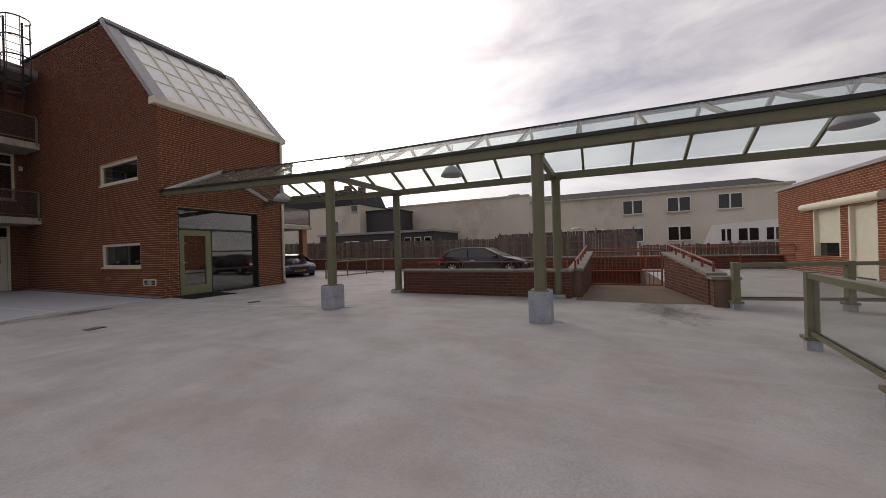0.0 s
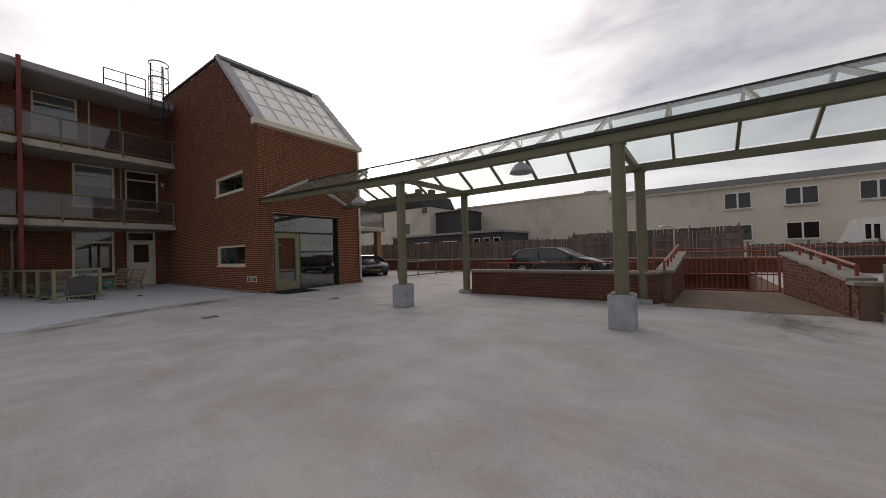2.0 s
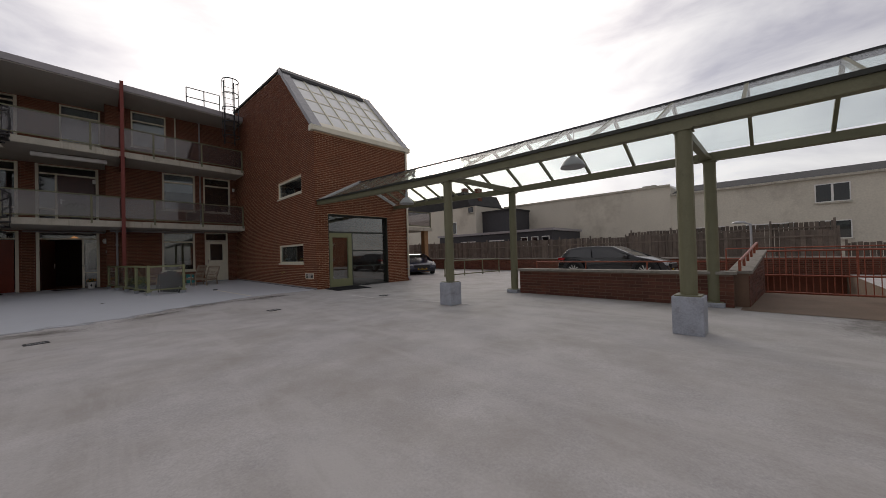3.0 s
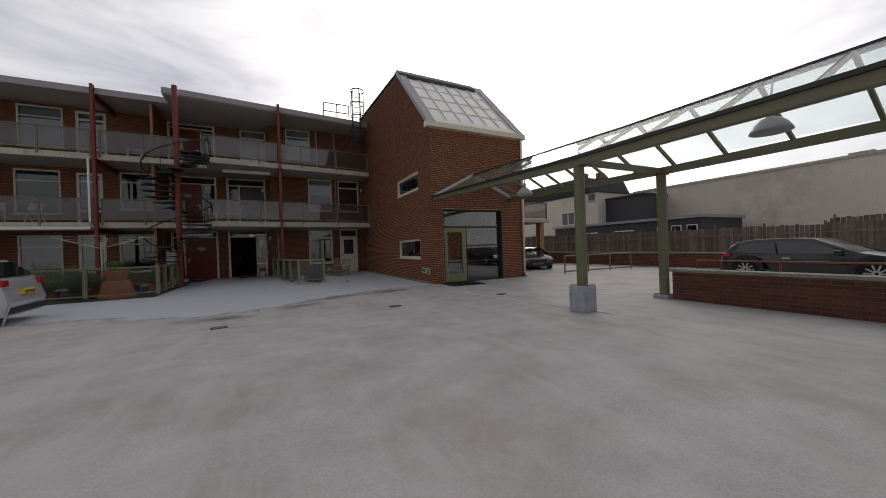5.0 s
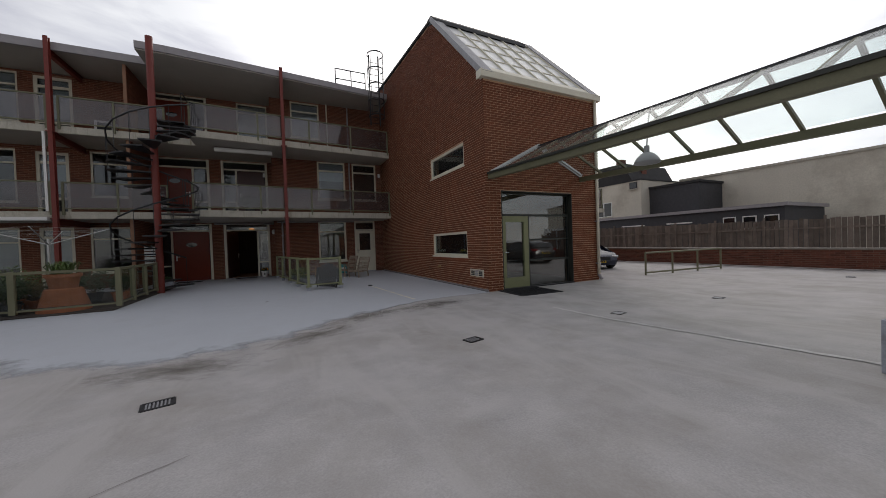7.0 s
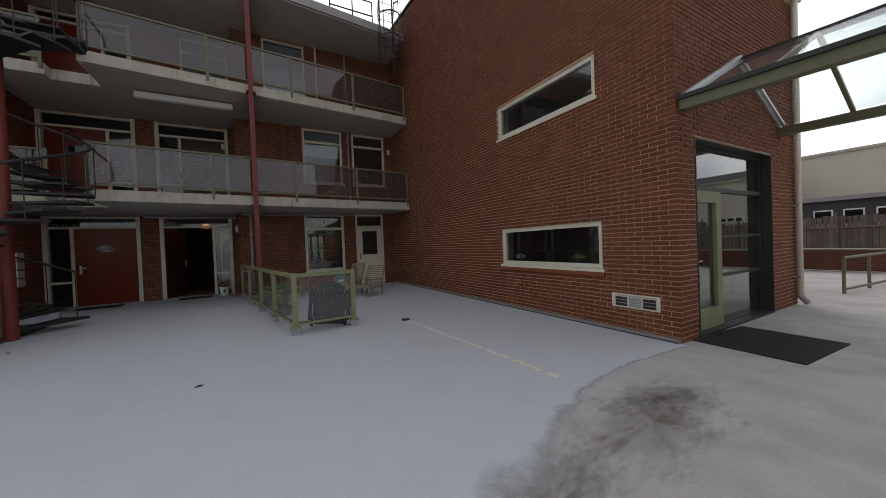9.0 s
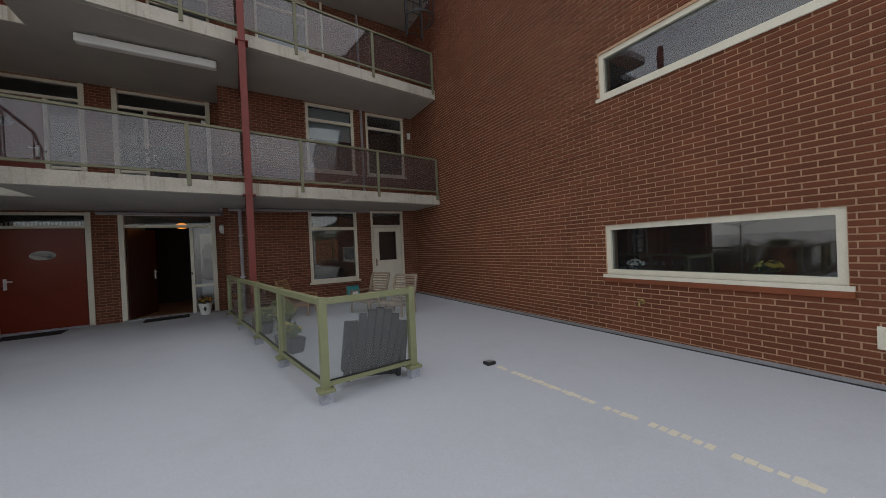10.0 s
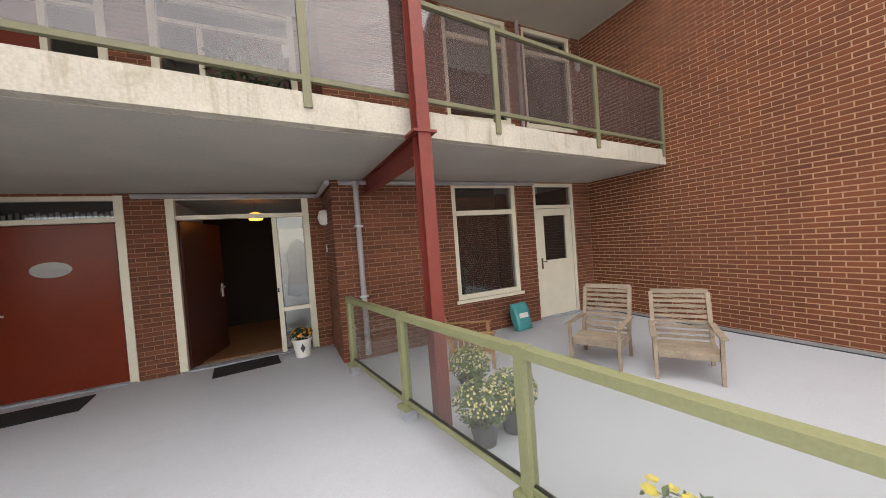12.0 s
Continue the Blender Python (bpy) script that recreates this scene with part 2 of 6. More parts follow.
    "car_blue": mat("dark_blue_car_paint", (0.012, 0.016, 0.04), 0.15, 0.0, var=0.1, bump=0, spec=0.8),
    "car_glass": mat("tinted_car_glass", (0.012, 0.014, 0.016), 0.05, 0.0, var=0.05, bump=0, spec=0.9),
    "tyre": mat("tyre_rubber", (0.012, 0.012, 0.012), 0.9, var=0.3),
    "tail_red": mat("red_lamp_lens", (0.35, 0.01, 0.012), 0.15, var=0.05, bump=0),
    "head_lens": mat("clear_lamp_lens", (0.6, 0.62, 0.64), 0.1, 0.3, var=0.05, bump=0),
    "plate": mat("yellow_plate", (0.65, 0.42, 0.03), 0.5, var=0.05, bump=0),
    "brass": mat("dull_brass", (0.42, 0.31, 0.14), 0.4, 0.7, var=0.2),
    "brick_flats": mat("brown_red_brick", (0.15, 0.05, 0.026), 0.88, var=0.26, scale=2.0, fine=90, bump=0.35, island=0.24, piece=0.24),
    "teal": mat("teal_plastic_bag", (0.06, 0.32, 0.33), 0.4, var=0.2, scale=9),
    "lamp_white": mat("grey_enamel", (0.36, 0.37, 0.37), 0.4, var=0.06),
    "awning": mat("orange_sun_cloth", (0.50, 0.19, 0.09), 0.9, var=0.1),
}
M["glass"] = glass("window_glass", (0.7, 0.74, 0.75), clear=0.992, gloss=1.1)
M["entrance_glass"] = glass("entrance_glass", (0.6, 0.63, 0.62), clear=0.99, gloss=2.0)
M["canopy_glass"] = glass("canopy_glass", (0.93, 0.965, 0.96), clear=0.975, gloss=0.5)
M["smoked"] = glass("smoked_balcony_glass", (0.66, 0.63, 0.64), clear=0.962, gloss=0.9)
M["planter_glass"] = glass("planter_glass", (0.86, 0.88, 0.86), clear=0.995, gloss=0.2)
M["fence_glass"] = glass("fence_glass", (0.92, 0.935, 0.925), clear=0.976, gloss=0.5)
dirt = bpy.data.materials.new("ingrained_dirt")
dirt.use_nodes = True
dn_, dl_ = dirt.node_tree.nodes, dirt.node_tree.links
d_b = dn_["Principled BSDF"]
d_b.inputs["Base Color"].default_value, d_b.inputs["Roughness"].default_value = (0.15, 0.13, 0.105, 1), 0.95
d_tc = dn_.new("ShaderNodeTexCoord")
d_len = dn_.new("ShaderNodeVectorMath")
d_len.operation = "LENGTH"
d_n = dn_.new("ShaderNodeTexNoise")
d_n.inputs["Scale"].default_value, d_n.inputs["Detail"].default_value, d_n.inputs["Roughness"].default_value = 3.6, 12.0, 0.78
d_sub = dn_.new("ShaderNodeMath")
d_sub.operation, d_sub.inputs[1].default_value = "MULTIPLY_ADD", -0.42
d_rng = dn_.new("ShaderNodeMapRange")
d_rng.inputs["From Min"].default_value, d_rng.inputs["From Max"].default_value, d_rng.inputs["To Max"].default_value = 0.2, 0.55, 0.6
dl_.new(d_tc.outputs["Object"], d_len.inputs[0])
dl_.new(d_tc.outputs["Object"], d_n.inputs["Vector"])
dl_.new(d_len.outputs["Value"], d_sub.inputs[0])
dl_.new(d_n.outputs["Fac"], d_sub.inputs[2])
dl_.new(d_sub.outputs["Value"], d_rng.inputs["Value"])
dl_.new(d_rng.outputs["Result"], d_b.inputs["Alpha"])
M["dirt"] = dirt
worn = M["coat"].copy()
worn.name = "worn_floor_coating"
wn_, wk_ = worn.node_tree.nodes, worn.node_tree.links
a_at = wn_.new("ShaderNodeAttribute")
a_at.attribute_name = "wear"
a_no = wn_.new("ShaderNodeTexNoise")
a_no.inputs["Scale"].default_value, a_no.inputs["Detail"].default_value, a_no.inputs["Roughness"].default_value = 1.5, 10.0, 0.68
a_ge = wn_.new("ShaderNodeNewGeometry")
wk_.new(a_ge.outputs["Position"], a_no.inputs["Vector"])
a_su = wn_.new("ShaderNodeMath")
wk_.new(a_at.outputs["Fac"], a_su.inputs[0])
wk_.new(a_no.outputs["Fac"], a_su.inputs[1])
a_rg = wn_.new("ShaderNodeMapRange")
a_rg.inputs["From Min"].default_value, a_rg.inputs["From Max"].default_value = 0.84, 1.12
wk_.new(a_su.outputs["Value"], a_rg.inputs["Value"])
wk_.new(a_rg.outputs["Result"], wn_["Principled BSDF"].inputs["Alpha"])
M["coat_worn"] = worn
glow = bpy.data.materials.new("lit_hall_lamp")
glow.use_nodes = True
glow.node_tree.nodes["Principled BSDF"].inputs["Base Color"].default_value = (0.9, 0.45, 0.1, 1)
glow.node_tree.nodes["Principled BSDF"].inputs["Emission Color"].default_value = (1.0, 0.33, 0.05, 1)
glow.node_tree.nodes["Principled BSDF"].inputs["Emission Strength"].default_value = 0.9
M["glow"] = glow


# ---------------------------------------------------------------- mesh helpers
def part(name, bm, material, parent=None, label="", smooth=False):
    """Links a bmesh as one mesh object under a thing or a part."""
    me = bpy.data.meshes.new(name)
    if smooth:
        for f in bm.faces:
            f.smooth = True
    bm.to_mesh(me)
    bm.free()
    me.materials.append(material)
    ob = new(name, me)
    ob.parent = parent
    if label:
        tagged(ob, label)
    return ob


def thing(name, label, category, m=None, group="", kind=""):
    ob = new(name)
    ob.empty_display_size = 0.1
    if m is not None:
        ob.matrix_world = m
    return tagged(ob, label, category, group, kind)


def B():
    return bmesh.new()


def box(bm, x0, x1, y0, y1, z0, z1, m=None, bevel=0.0):
    vs = [bm.verts.new((x, y, z)) for x in (x0, x1) for y in (y0, y1) for z in (z0, z1)]
    if m is not None:
        for v in vs:
            v.co = m @ v.co
    fs = [bm.faces.new([vs[i] for i in q]) for q in ((0, 1, 3, 2), (4, 6, 7, 5), (0, 4, 5, 1), (2, 3, 7, 6), (0, 2, 6, 4), (1, 5, 7, 3))]
    if bevel:
        es = list({e for f in fs for e in f.edges})
        bmesh.ops.bevel(bm, geom=es, offset=bevel, segments=2, affect="EDGES", profile=0.6)
    return bm


def bx(*a, **k):
    return box(B(), *a, **k)


def bar(bm, p, q, w, h, up=(0, 0, 1)):
    """A bar of section w by h from p to q."""
    p, q = Vector(p), Vector(q)
    d = q - p
    z = d.normalized()
    side = z.cross(Vector(up))
    if side.length < 1e-4:
        side = z.cross(Vector((1, 0, 0)))
    side.normalize()
    top = side.cross(z)
    m = Matrix((side, z, top)).transposed().to_4x4()
    m.translation = p
    return box(bm, -w / 2, w / 2, 0, d.length, -h / 2, h / 2, m)


def tube(bm, p, q, r, seg=10, r2=None):
    p, q = Vector(p), Vector(q)
    d = (q - p).normalized()
    s = d.orthogonal().normalized()
    t = d.cross(s)
    r2 = r if r2 is None else r2
    ring = lambda c, rad: [bm.verts.new(c + rad * (math.cos(2 * math.pi * i / seg) * s + math.sin(2 * math.pi * i / seg) * t)) for i in range(seg)]
    a, b = ring(p, r), ring(q, r2)
    for i in range(seg):
        bm.faces.new((a[i], a[(i + 1) % seg], b[(i + 1) % seg], b[i]))
    bm.faces.new(list(reversed(a)))
    bm.faces.new(b)
    return bm


def lathe(bm, profile, centre=(0, 0, 0), seg=20):
    c = Vector(centre)
    rings = [[bm.verts.new(c + Vector((r * math.cos(2 * math.pi * i / seg), r * math.sin(2 * math.pi * i / seg), z))) for i in range(seg)] for r, z in profile]
    for a, b in zip(rings, rings[1:]):
        for i in range(seg):
            bm.faces.new((a[i], a[(i + 1) % seg], b[(i + 1) % seg], b[i]))
    return bm


def prism(bm, outline, axis, lo, hi):
    """A polygon of two coordinates, drawn out along the third axis."""
    def at(u, v, w):
        return {"x": (w, u, v), "y": (u, w, v), "z": (u, v, w)}[axis]
    a = [bm.verts.new(at(u, v, lo)) for u, v in outline]
    b = [bm.verts.new(at(u, v, hi)) for u, v in outline]
    n = len(a)
    for i in range(n):
        bm.faces.new((a[i], a[(i + 1) % n], b[(i + 1) % n], b[i]))
    bm.faces.new(list(reversed(a)))
    bm.faces.new(b)
    bmesh.ops.recalc_face_normals(bm, faces=bm.faces[:])
    return bm


def holed(bm, axis, u0, u1, z0, z1, holes, lo, hi):
    """A wall in the plane across `axis` ("x" or "y"), from lo to hi thick, with rectangular holes (u0, u1, z0, z1)."""
    us = sorted({u0, u1, *(min(max(h[i], u0), u1) for h in holes for i in (0, 1))})
    zs = sorted({z0, z1, *(min(max(h[i], z0), z1) for h in holes for i in (2, 3))})
    for a, b in zip(us, us[1:]):
        run = None
        for c, d in zip(zs, zs[1:]):
            um, zm = (a + b) / 2, (c + d) / 2
            solid = not any(h[0] < um < h[1] and h[2] < zm < h[3] for h in holes)
            if solid:
                run = (run[0], d) if run else (c, d)
            if run and (not solid or d == zs[-1]):
                if axis == "x":
                    box(bm, lo, hi, a, b, run[0], run[1])
                else:
                    box(bm, a, b, lo, hi, run[0], run[1])
                run = None
    return bm


BRICK_W, BRICK_H, JOINT = 0.21, 0.051, 0.014


def brick_cells(u0, u1, z0, z1, inside):
    """Stretcher bond: cells (u, v, z, w) of bricks cut to the wall's ends and left out of its openings."""
    pitch_u, pitch_z = BRICK_W + JOINT, BRICK_H + JOINT
    rows = int((z1 - z0) / pitch_z)
    for r in range(rows):
        z = z0 + r * pitch_z + JOINT
        u = u0 - (pitch_u / 2 if r % 2 else 0)
        while u < u1 - 0.01:
            a, b = max(u, u0), min(u + BRICK_W, u1)
            if b - a > 0.03:
                cuts = inside(a, b, z, z + BRICK_H)
                for c, d in cuts:
                    if d - c > 0.03:
                        yield c, d, z, z + BRICK_H
            u += pitch_u


def hole_cut(holes):
    def inside(a, b, z, zz):
        spans = [(a, b)]
        for h in holes:
            if zz > h[2] + 0.005 and z < h[3] - 0.005:
                nxt = []
                for c, d in spans:
                    if h[1] <= c or h[0] >= d:
                        nxt.append((c, d))
                    else:
                        if h[0] - 0.006 > c:
                            nxt.append((c, h[0] - 0.006))
                        if h[1] + 0.006 < d:
                            nxt.append((h[1] + 0.006, d))
                spans = nxt
        return spans
    return inside


def brick_mesh(name, cells, axis, face, out, proud=0.011):
    """Bricks as five-sided blocks that stand proud of the mortar at `face`, towards `out` (+1 or -1 along axis)."""
    rnd = random.Random(7)
    verts, faces = [], []
    for a, b, z, zz in cells:
        p = face + out * (proud + rnd.uniform(-0.002, 0.002))
        e = 0.003
        k = len(verts)
        back = [(a, z), (b, z), (b, zz), (a, zz)]
        front = [(a + e, z + e), (b - e, z + e), (b - e, zz - e), (a + e, zz - e)]
        for w, ring in ((face - out * 0.004, back), (p - out * 0.003, back), (p, front)):
            for u, v in ring:
                verts.append((w, u, v) if axis == "x" else (u, w, v))
        for s in (0, 4):
            for i in range(4):
                q = (k + s + i, k + s + (i + 1) % 4, k + s + 4 + (i + 1) % 4, k + s + 4 + i)
                faces.append(q)
        faces.append((k + 8, k + 9, k + 10, k + 11))
    if (axis == "x" and out < 0) or (axis == "y" and out > 0):
        faces = [tuple(reversed(f)) for f in faces]
    me = bpy.data.meshes.new(name)
    me.from_pydata(verts, [], faces)
    me.update()
    return me


def bricks(parent, cells, axis, face, out, material, near=None, proud=0.011):
    """The bricks of a wall: those within `near` as pieces of their own, the rest joined."""
    cells = list(cells)
    single = []
    if near:
        single = [c for c in cells if near(c)][:300]
        keep = set(single)
        cells = [c for c in cells if c not in keep]
    if cells:
        me = brick_mesh("brickwork", cells, axis, face, out, proud)
        me.materials.append(material)
        ob = new("brickwork", me)
        ob.parent = parent
        tagged(ob, kind="stuff")
    shapes = {}
    for a, b, z, zz in single:
        w = round(b - a, 2)
        if w not in shapes:
            me = brick_mesh("brick", [(0, b - a, 0, BRICK_H)], axis, 0, out, proud)
            me.materials.append(material)
            shapes[w] = me
        ob = new("brick", shapes[w])
        ob.parent = parent
        ob.location = (face, a, z) if axis == "x" else (a, face, z)


def leaves(bm, centre, spread, count, size, rnd, flat=0.5):
    """Many small folded leaf blades round a centre."""
    c = Vector(centre)
    for _ in range(count):
        d = Vector((rnd.gauss(0, 1), rnd.gauss(0, 1), rnd.gauss(0, 1))).normalized() * (rnd.random() ** 0.4)
        p = c + Vector((d.x * spread[0], d.y * spread[1], d.z * spread[2]))
        a = Vector((rnd.gauss(0, 1), rnd.gauss(0, 1), rnd.gauss(0, 1) * flat)).normalized()
        b = a.orthogonal().normalized()
        n = a.cross(b)
        s = size * rnd.uniform(0.6, 1.3)
        v = [bm.verts.new(p + k) for k in (-a * s, b * s * 0.4 + n * s * 0.15, a * s, -b * s * 0.4 + n * s * 0.15)]
        bm.faces.new((v[0], v[1], v[2]))
        bm.faces.new((v[0], v[2], v[3]))
    return bm

# ---------------------------------------------------------------- ground
def ground_z(y):
    """The deck falls gently towards the drains at y = -3.6."""
    return 0.1 * min(max((-3.6 - y) / 2.9, 0.0), 1.0)


def ground_sheet():
    bm = B()
    xs = [-600, -60, -17, -8, 0, 4.7, 8, 12, 40, 600]
    ys = [-600, -60, -20, -12.9, -10.9, -6.5, -3.6, 4, 12, 60, 600]
    grid = {(i, j): bm.verts.new((x, y, ground_z(y))) for i, x in enumerate(xs) for j, y in enumerate(ys)}
    for i in range(len(xs) - 1):
        for j in range(len(ys) - 1):
            if 4.7 <= xs[i] < 12 and ys[j] == -12.9:
                continue
            bm.faces.new((grid[i, j], grid[i + 1, j], grid[i + 1, j + 1], grid[i, j + 1]))
    return bm


tagged(part("ground", ground_sheet(), M["deck"]), "weathered grey concrete parking deck with stains", "ground", kind="structure")


COAT_EDGE = [(0.0, -0.02), (-1.0, 0.03), (-2.1, 0.0), (-2.7, -0.12), (-3.2, -0.22), (-3.8, -0.36), (-4.2, -0.58), (-4.7, -0.9), (-5.3, -1.2), (-6.2, -1.38),
             (-7.0, -1.2), (-7.7, -0.75), (-8.4, -0.3), (-9.5, 0.0), (-12, 0.1), (-17, 0.1)]


def coat_sheet():
    edge = COAT_EDGE
    bm = B()
    rnd = random.Random(3)
    low, top = [], []
    for (x0, y0), (x1, y1) in zip(edge, edge[1:]):
        n = max(2, int(abs(x1 - x0) / 0.12))
        for k in range(n):
            f = k / n
            low.append(bm.verts.new((x0 + (x1 - x0) * f, y0 + (y1 - y0) * f + rnd.uniform(-0.02, 0.02), 0.005)))
            top.append(bm.verts.new((x0 + (x1 - x0) * f, 10.95, 0.005)))
    for i in range(len(low) - 1):
        bm.faces.new((low[i + 1], low[i], top[i], top[i + 1]))
    return bm


def coat_fringe():
    """A worn margin outside the coating's edge; the attribute "wear" runs from 1 at the edge to 0."""
    verts, wear, faces = [], [], []
    pts = []
    for (x0, y0), (x1, y1) in zip(COAT_EDGE, COAT_EDGE[1:]):
        n = max(2, int(abs(x1 - x0) / 0.2))
        pts += [(x0 + (x1 - x0) * k / n, y0 + (y1 - y0) * k / n) for k in range(n)]
    for i, (x, y) in enumerate(pts):
        out = 0.12 + 1.3 * min(max((-x - 1.6) / 3.0, 0.0), 1.0)
        for d, w in ((-0.12, 1.0), (out * 0.45, 0.55), (out, 0.0)):
            verts.append((x, y - d, 0.0035 if d < 0 else 0.003))
            wear.append(w)
        if i:
            for k in (0, 1):
                a = 3 * i + k
                faces.append((a - 3, a - 2, a + 1, a))
    me = bpy.data.meshes.new("coating_fringe")
    me.from_pydata(verts, [], faces)
    me.attributes.new("wear", "FLOAT", "POINT").data.foreach_set("value", wear)
    me.materials.append(M["coat_worn"])
    me.update()
    return new("coating_fringe", me)


tagged(coat_fringe(), "worn patchy margin of the blue-grey floor coating", "floor coating", kind="structure")
tagged(part("floor_coating", coat_sheet(), M["coat"]), "pale blue-grey painted coating on the deck by the flats", "floor coating", kind="structure")


# ingrained dirt on the bare concrete
for x, y, sx_, sy_, turn in ((-2.1, -0.8, 1.5, 0.6, 8), (-3.4, -1.0, 1.1, 0.5, 24), (-1.7, -0.6, 0.8, 0.4, -10), (-4.4, -1.9, 1.1, 0.5, 35), (-5.9, -2.6, 1.2, 0.6, -10), (1.2, -12.2, 1.6, 0.8, 10)):
    bm = B()
    lathe(bm, [(0.0, 0.0), (1.25, 0.0)], seg=32)
    o = tagged(part("floor_stain", bm, M["dirt"]), "brown ingrained dirt in the concrete deck", "floor stain", kind="structure")
    o.matrix_world = pose(x, y, ground_z(y - sy_) + 0.0025 if ground_z(y) in (0.0, 0.1) else ground_z(y) + 0.02, 0, 0, turn) @ Matrix.Diagonal((sx_, sy_, 1, 1))

# pale filled joint beside the canopy
bm = B()
rnd = random.Random(9)
prev = None
for i in range(46):
    y = -2.4 - i * 0.1
    x = -0.17 + i * 0.003
    cur = [bm.verts.new((x - 0.05 * rnd.uniform(0.5, 1), y, ground_z(y) + 0.007)), bm.verts.new((x + 0.05 * rnd.uniform(0.5, 1), y, ground_z(y) + 0.007))]
    if prev:
        bm.faces.new((prev[0], cur[0], cur[1], prev[1]))
    prev = cur
tagged(part("floor_joint", bm, M["patch"]), "pale filled joint in the concrete beside the canopy", "floor joint", kind="structure")

# a crack in the bare concrete
for label, a, b, half, seed in (("thin crack in the concrete deck", (-6.6, -5.3), (-5.4, -4.7), 0.005, 14),):
    bm = B()
    rnd = random.Random(seed)
    prev = None
    n = int(math.dist(a, b) / 0.12)
    for i in range(n + 1):
        x, y = a[0] + (b[0] - a[0]) * i / n + rnd.uniform(-0.005, 0.005), a[1] + (b[1] - a[1]) * i / n + rnd.uniform(-0.005, 0.005)
        w = half * rnd.uniform(0.35, 1)
        across = (0, w) if abs(b[0] - a[0]) > abs(b[1] - a[1]) else (w, 0)
        cur = [bm.verts.new((x - across[0], y - across[1], ground_z(y) + 0.004)), bm.verts.new((x + across[0], y + across[1], ground_z(y) + 0.004))]
        if prev:
            bm.faces.new((prev[0], cur[0], cur[1], prev[1]))
        prev = cur
    tagged(part("floor_joint", bm, M["patch_dark"]), label, "floor joint", kind="structure")

# worn white line on the coating, with the small box at its end
bm = B()
rnd = random.Random(5)
for i in range(46):
    y = 0.16 + i * 0.07
    if rnd.random() < 0.93:
        x = -2.03 - (y - 0.16) * 0.066
        box(bm, x - 0.042 * rnd.uniform(0.45, 1), x + 0.042 * rnd.uniform(0.45, 1), y, y + 0.07 * rnd.uniform(0.7, 1), 0.005, 0.0075)
tagged(part("painted_line", bm, M["cream"]), "worn cream painted line on the grey floor coating", "painted line", kind="structure")
lb = thing("floor_box", "small dark metal box on the floor at the line's end", "floor box", pose(-2.27, 3.5, 0.005))
part("body", box(B(), -0.06, 0.06, -0.05, 0.05, 0, 0.035, bevel=0.008), M["black"], lb)
part("lid", box(B(), -0.04, 0.04, -0.03, 0.03, 0.035, 0.042), M["steel"], lb)


def grate(x, y, w, d, turn):
    g = thing("drain_grate", "dark cast-iron drain grate set in the deck", "drain grate", pose(x, y, ground_z(y) + 0.002, 0, 0, turn), "drains in the deck")
    bm = B()
    for a in (-1, 1):
        box(bm, -w / 2, w / 2, a * d / 2 - 0.012, a * d / 2 + 0.012, 0, 0.008)
        box(bm, a * w / 2 - 0.012, a * w / 2 + 0.012, -d / 2, d / 2, 0, 0.008)
    part("frame", bm, M["black"], g)
    n = int(w / 0.03)
    shared = None
    for i in range(n):
        if shared is None:
            shared = part("bar", bx(-0.006, 0.006, -d / 2, d / 2, 0, 0.006), M["steel"], g)
            shared.location = (-w / 2 + 0.03, 0, 0)
        else:
            o = new("bar", shared.data)
            o.parent = g
            o.location = (-w / 2 + 0.03 * (i + 1) * w / (w + 0.03), 0, 0)
    part("sump", bx(-w / 2, w / 2, -d / 2, d / 2, 0, 0.002), M["black"], g)


for gx, gy in ((-5.84, -3.6), (-2.56, -3.42), (0.35, -3.42), (3.12, -3.62), (8.9, -4.0)):
    grate(gx, gy, 0.22, 0.16, 12)

# ---------------------------------------------------------------- tower
YR_ = 9.78
TW, TD = 4.1, 9.8          # width and depth
EAVE, RIDGE_Y, RIDGE, BACK = 5.6, 2.95, 8.72, 9.15
SIDE_HOLES = [(1.06, 3.42, 0.9, 1.63), (1.1, 3.43, 3.54, 4.2)]
ENT = (0.45, 3.0, 0.0, 2.65)

tower_side = thing("wall_west", "red brick side wall of the stair tower", "wall", kind="structure")
bm = holed(B(), "x", 0.0, TD, 0, EAVE, SIDE_HOLES, 0.0, 0.3)
prism(bm, [(0, EAVE), (TD, EAVE), (TD, BACK), (RIDGE_Y, RIDGE)], "x", 0.0, 0.3)
part("mortar_bed", bm, M["mortar"], tower_side)
tower_front = thing("wall_south", "red brick entrance wall of the stair tower", "wall", kind="structure")
part("mortar_bed", holed(B(), "y", 0.3, TW, 0, EAVE, [ENT], 0.0, 0.3), M["mortar"], tower_front)
tower_east = thing("wall_east", "red brick far side wall of the stair tower", "wall", kind="structure")
bm = bx(TW - 0.3, TW, 0.3, TD, 0, EAVE)
prism(bm, [(0.0, EAVE), (TD, EAVE), (TD, BACK), (RIDGE_Y, RIDGE)], "x", TW - 0.3, TW)
part("mortar_bed", bm, M["brick"], tower_east)
tower_roof = thing("tower_roof", "dark flat tower roof behind the skylight", "roof", kind="structure")
part("deck", prism(B(), [(RIDGE_Y + 0.05, RIDGE + 0.02), (TD, BACK + 0.02), (TD, BACK + 0.1), (RIDGE_Y, RIDGE + 0.1)], "x", -0.06, TW + 0.06), M["roof"], tower_roof)
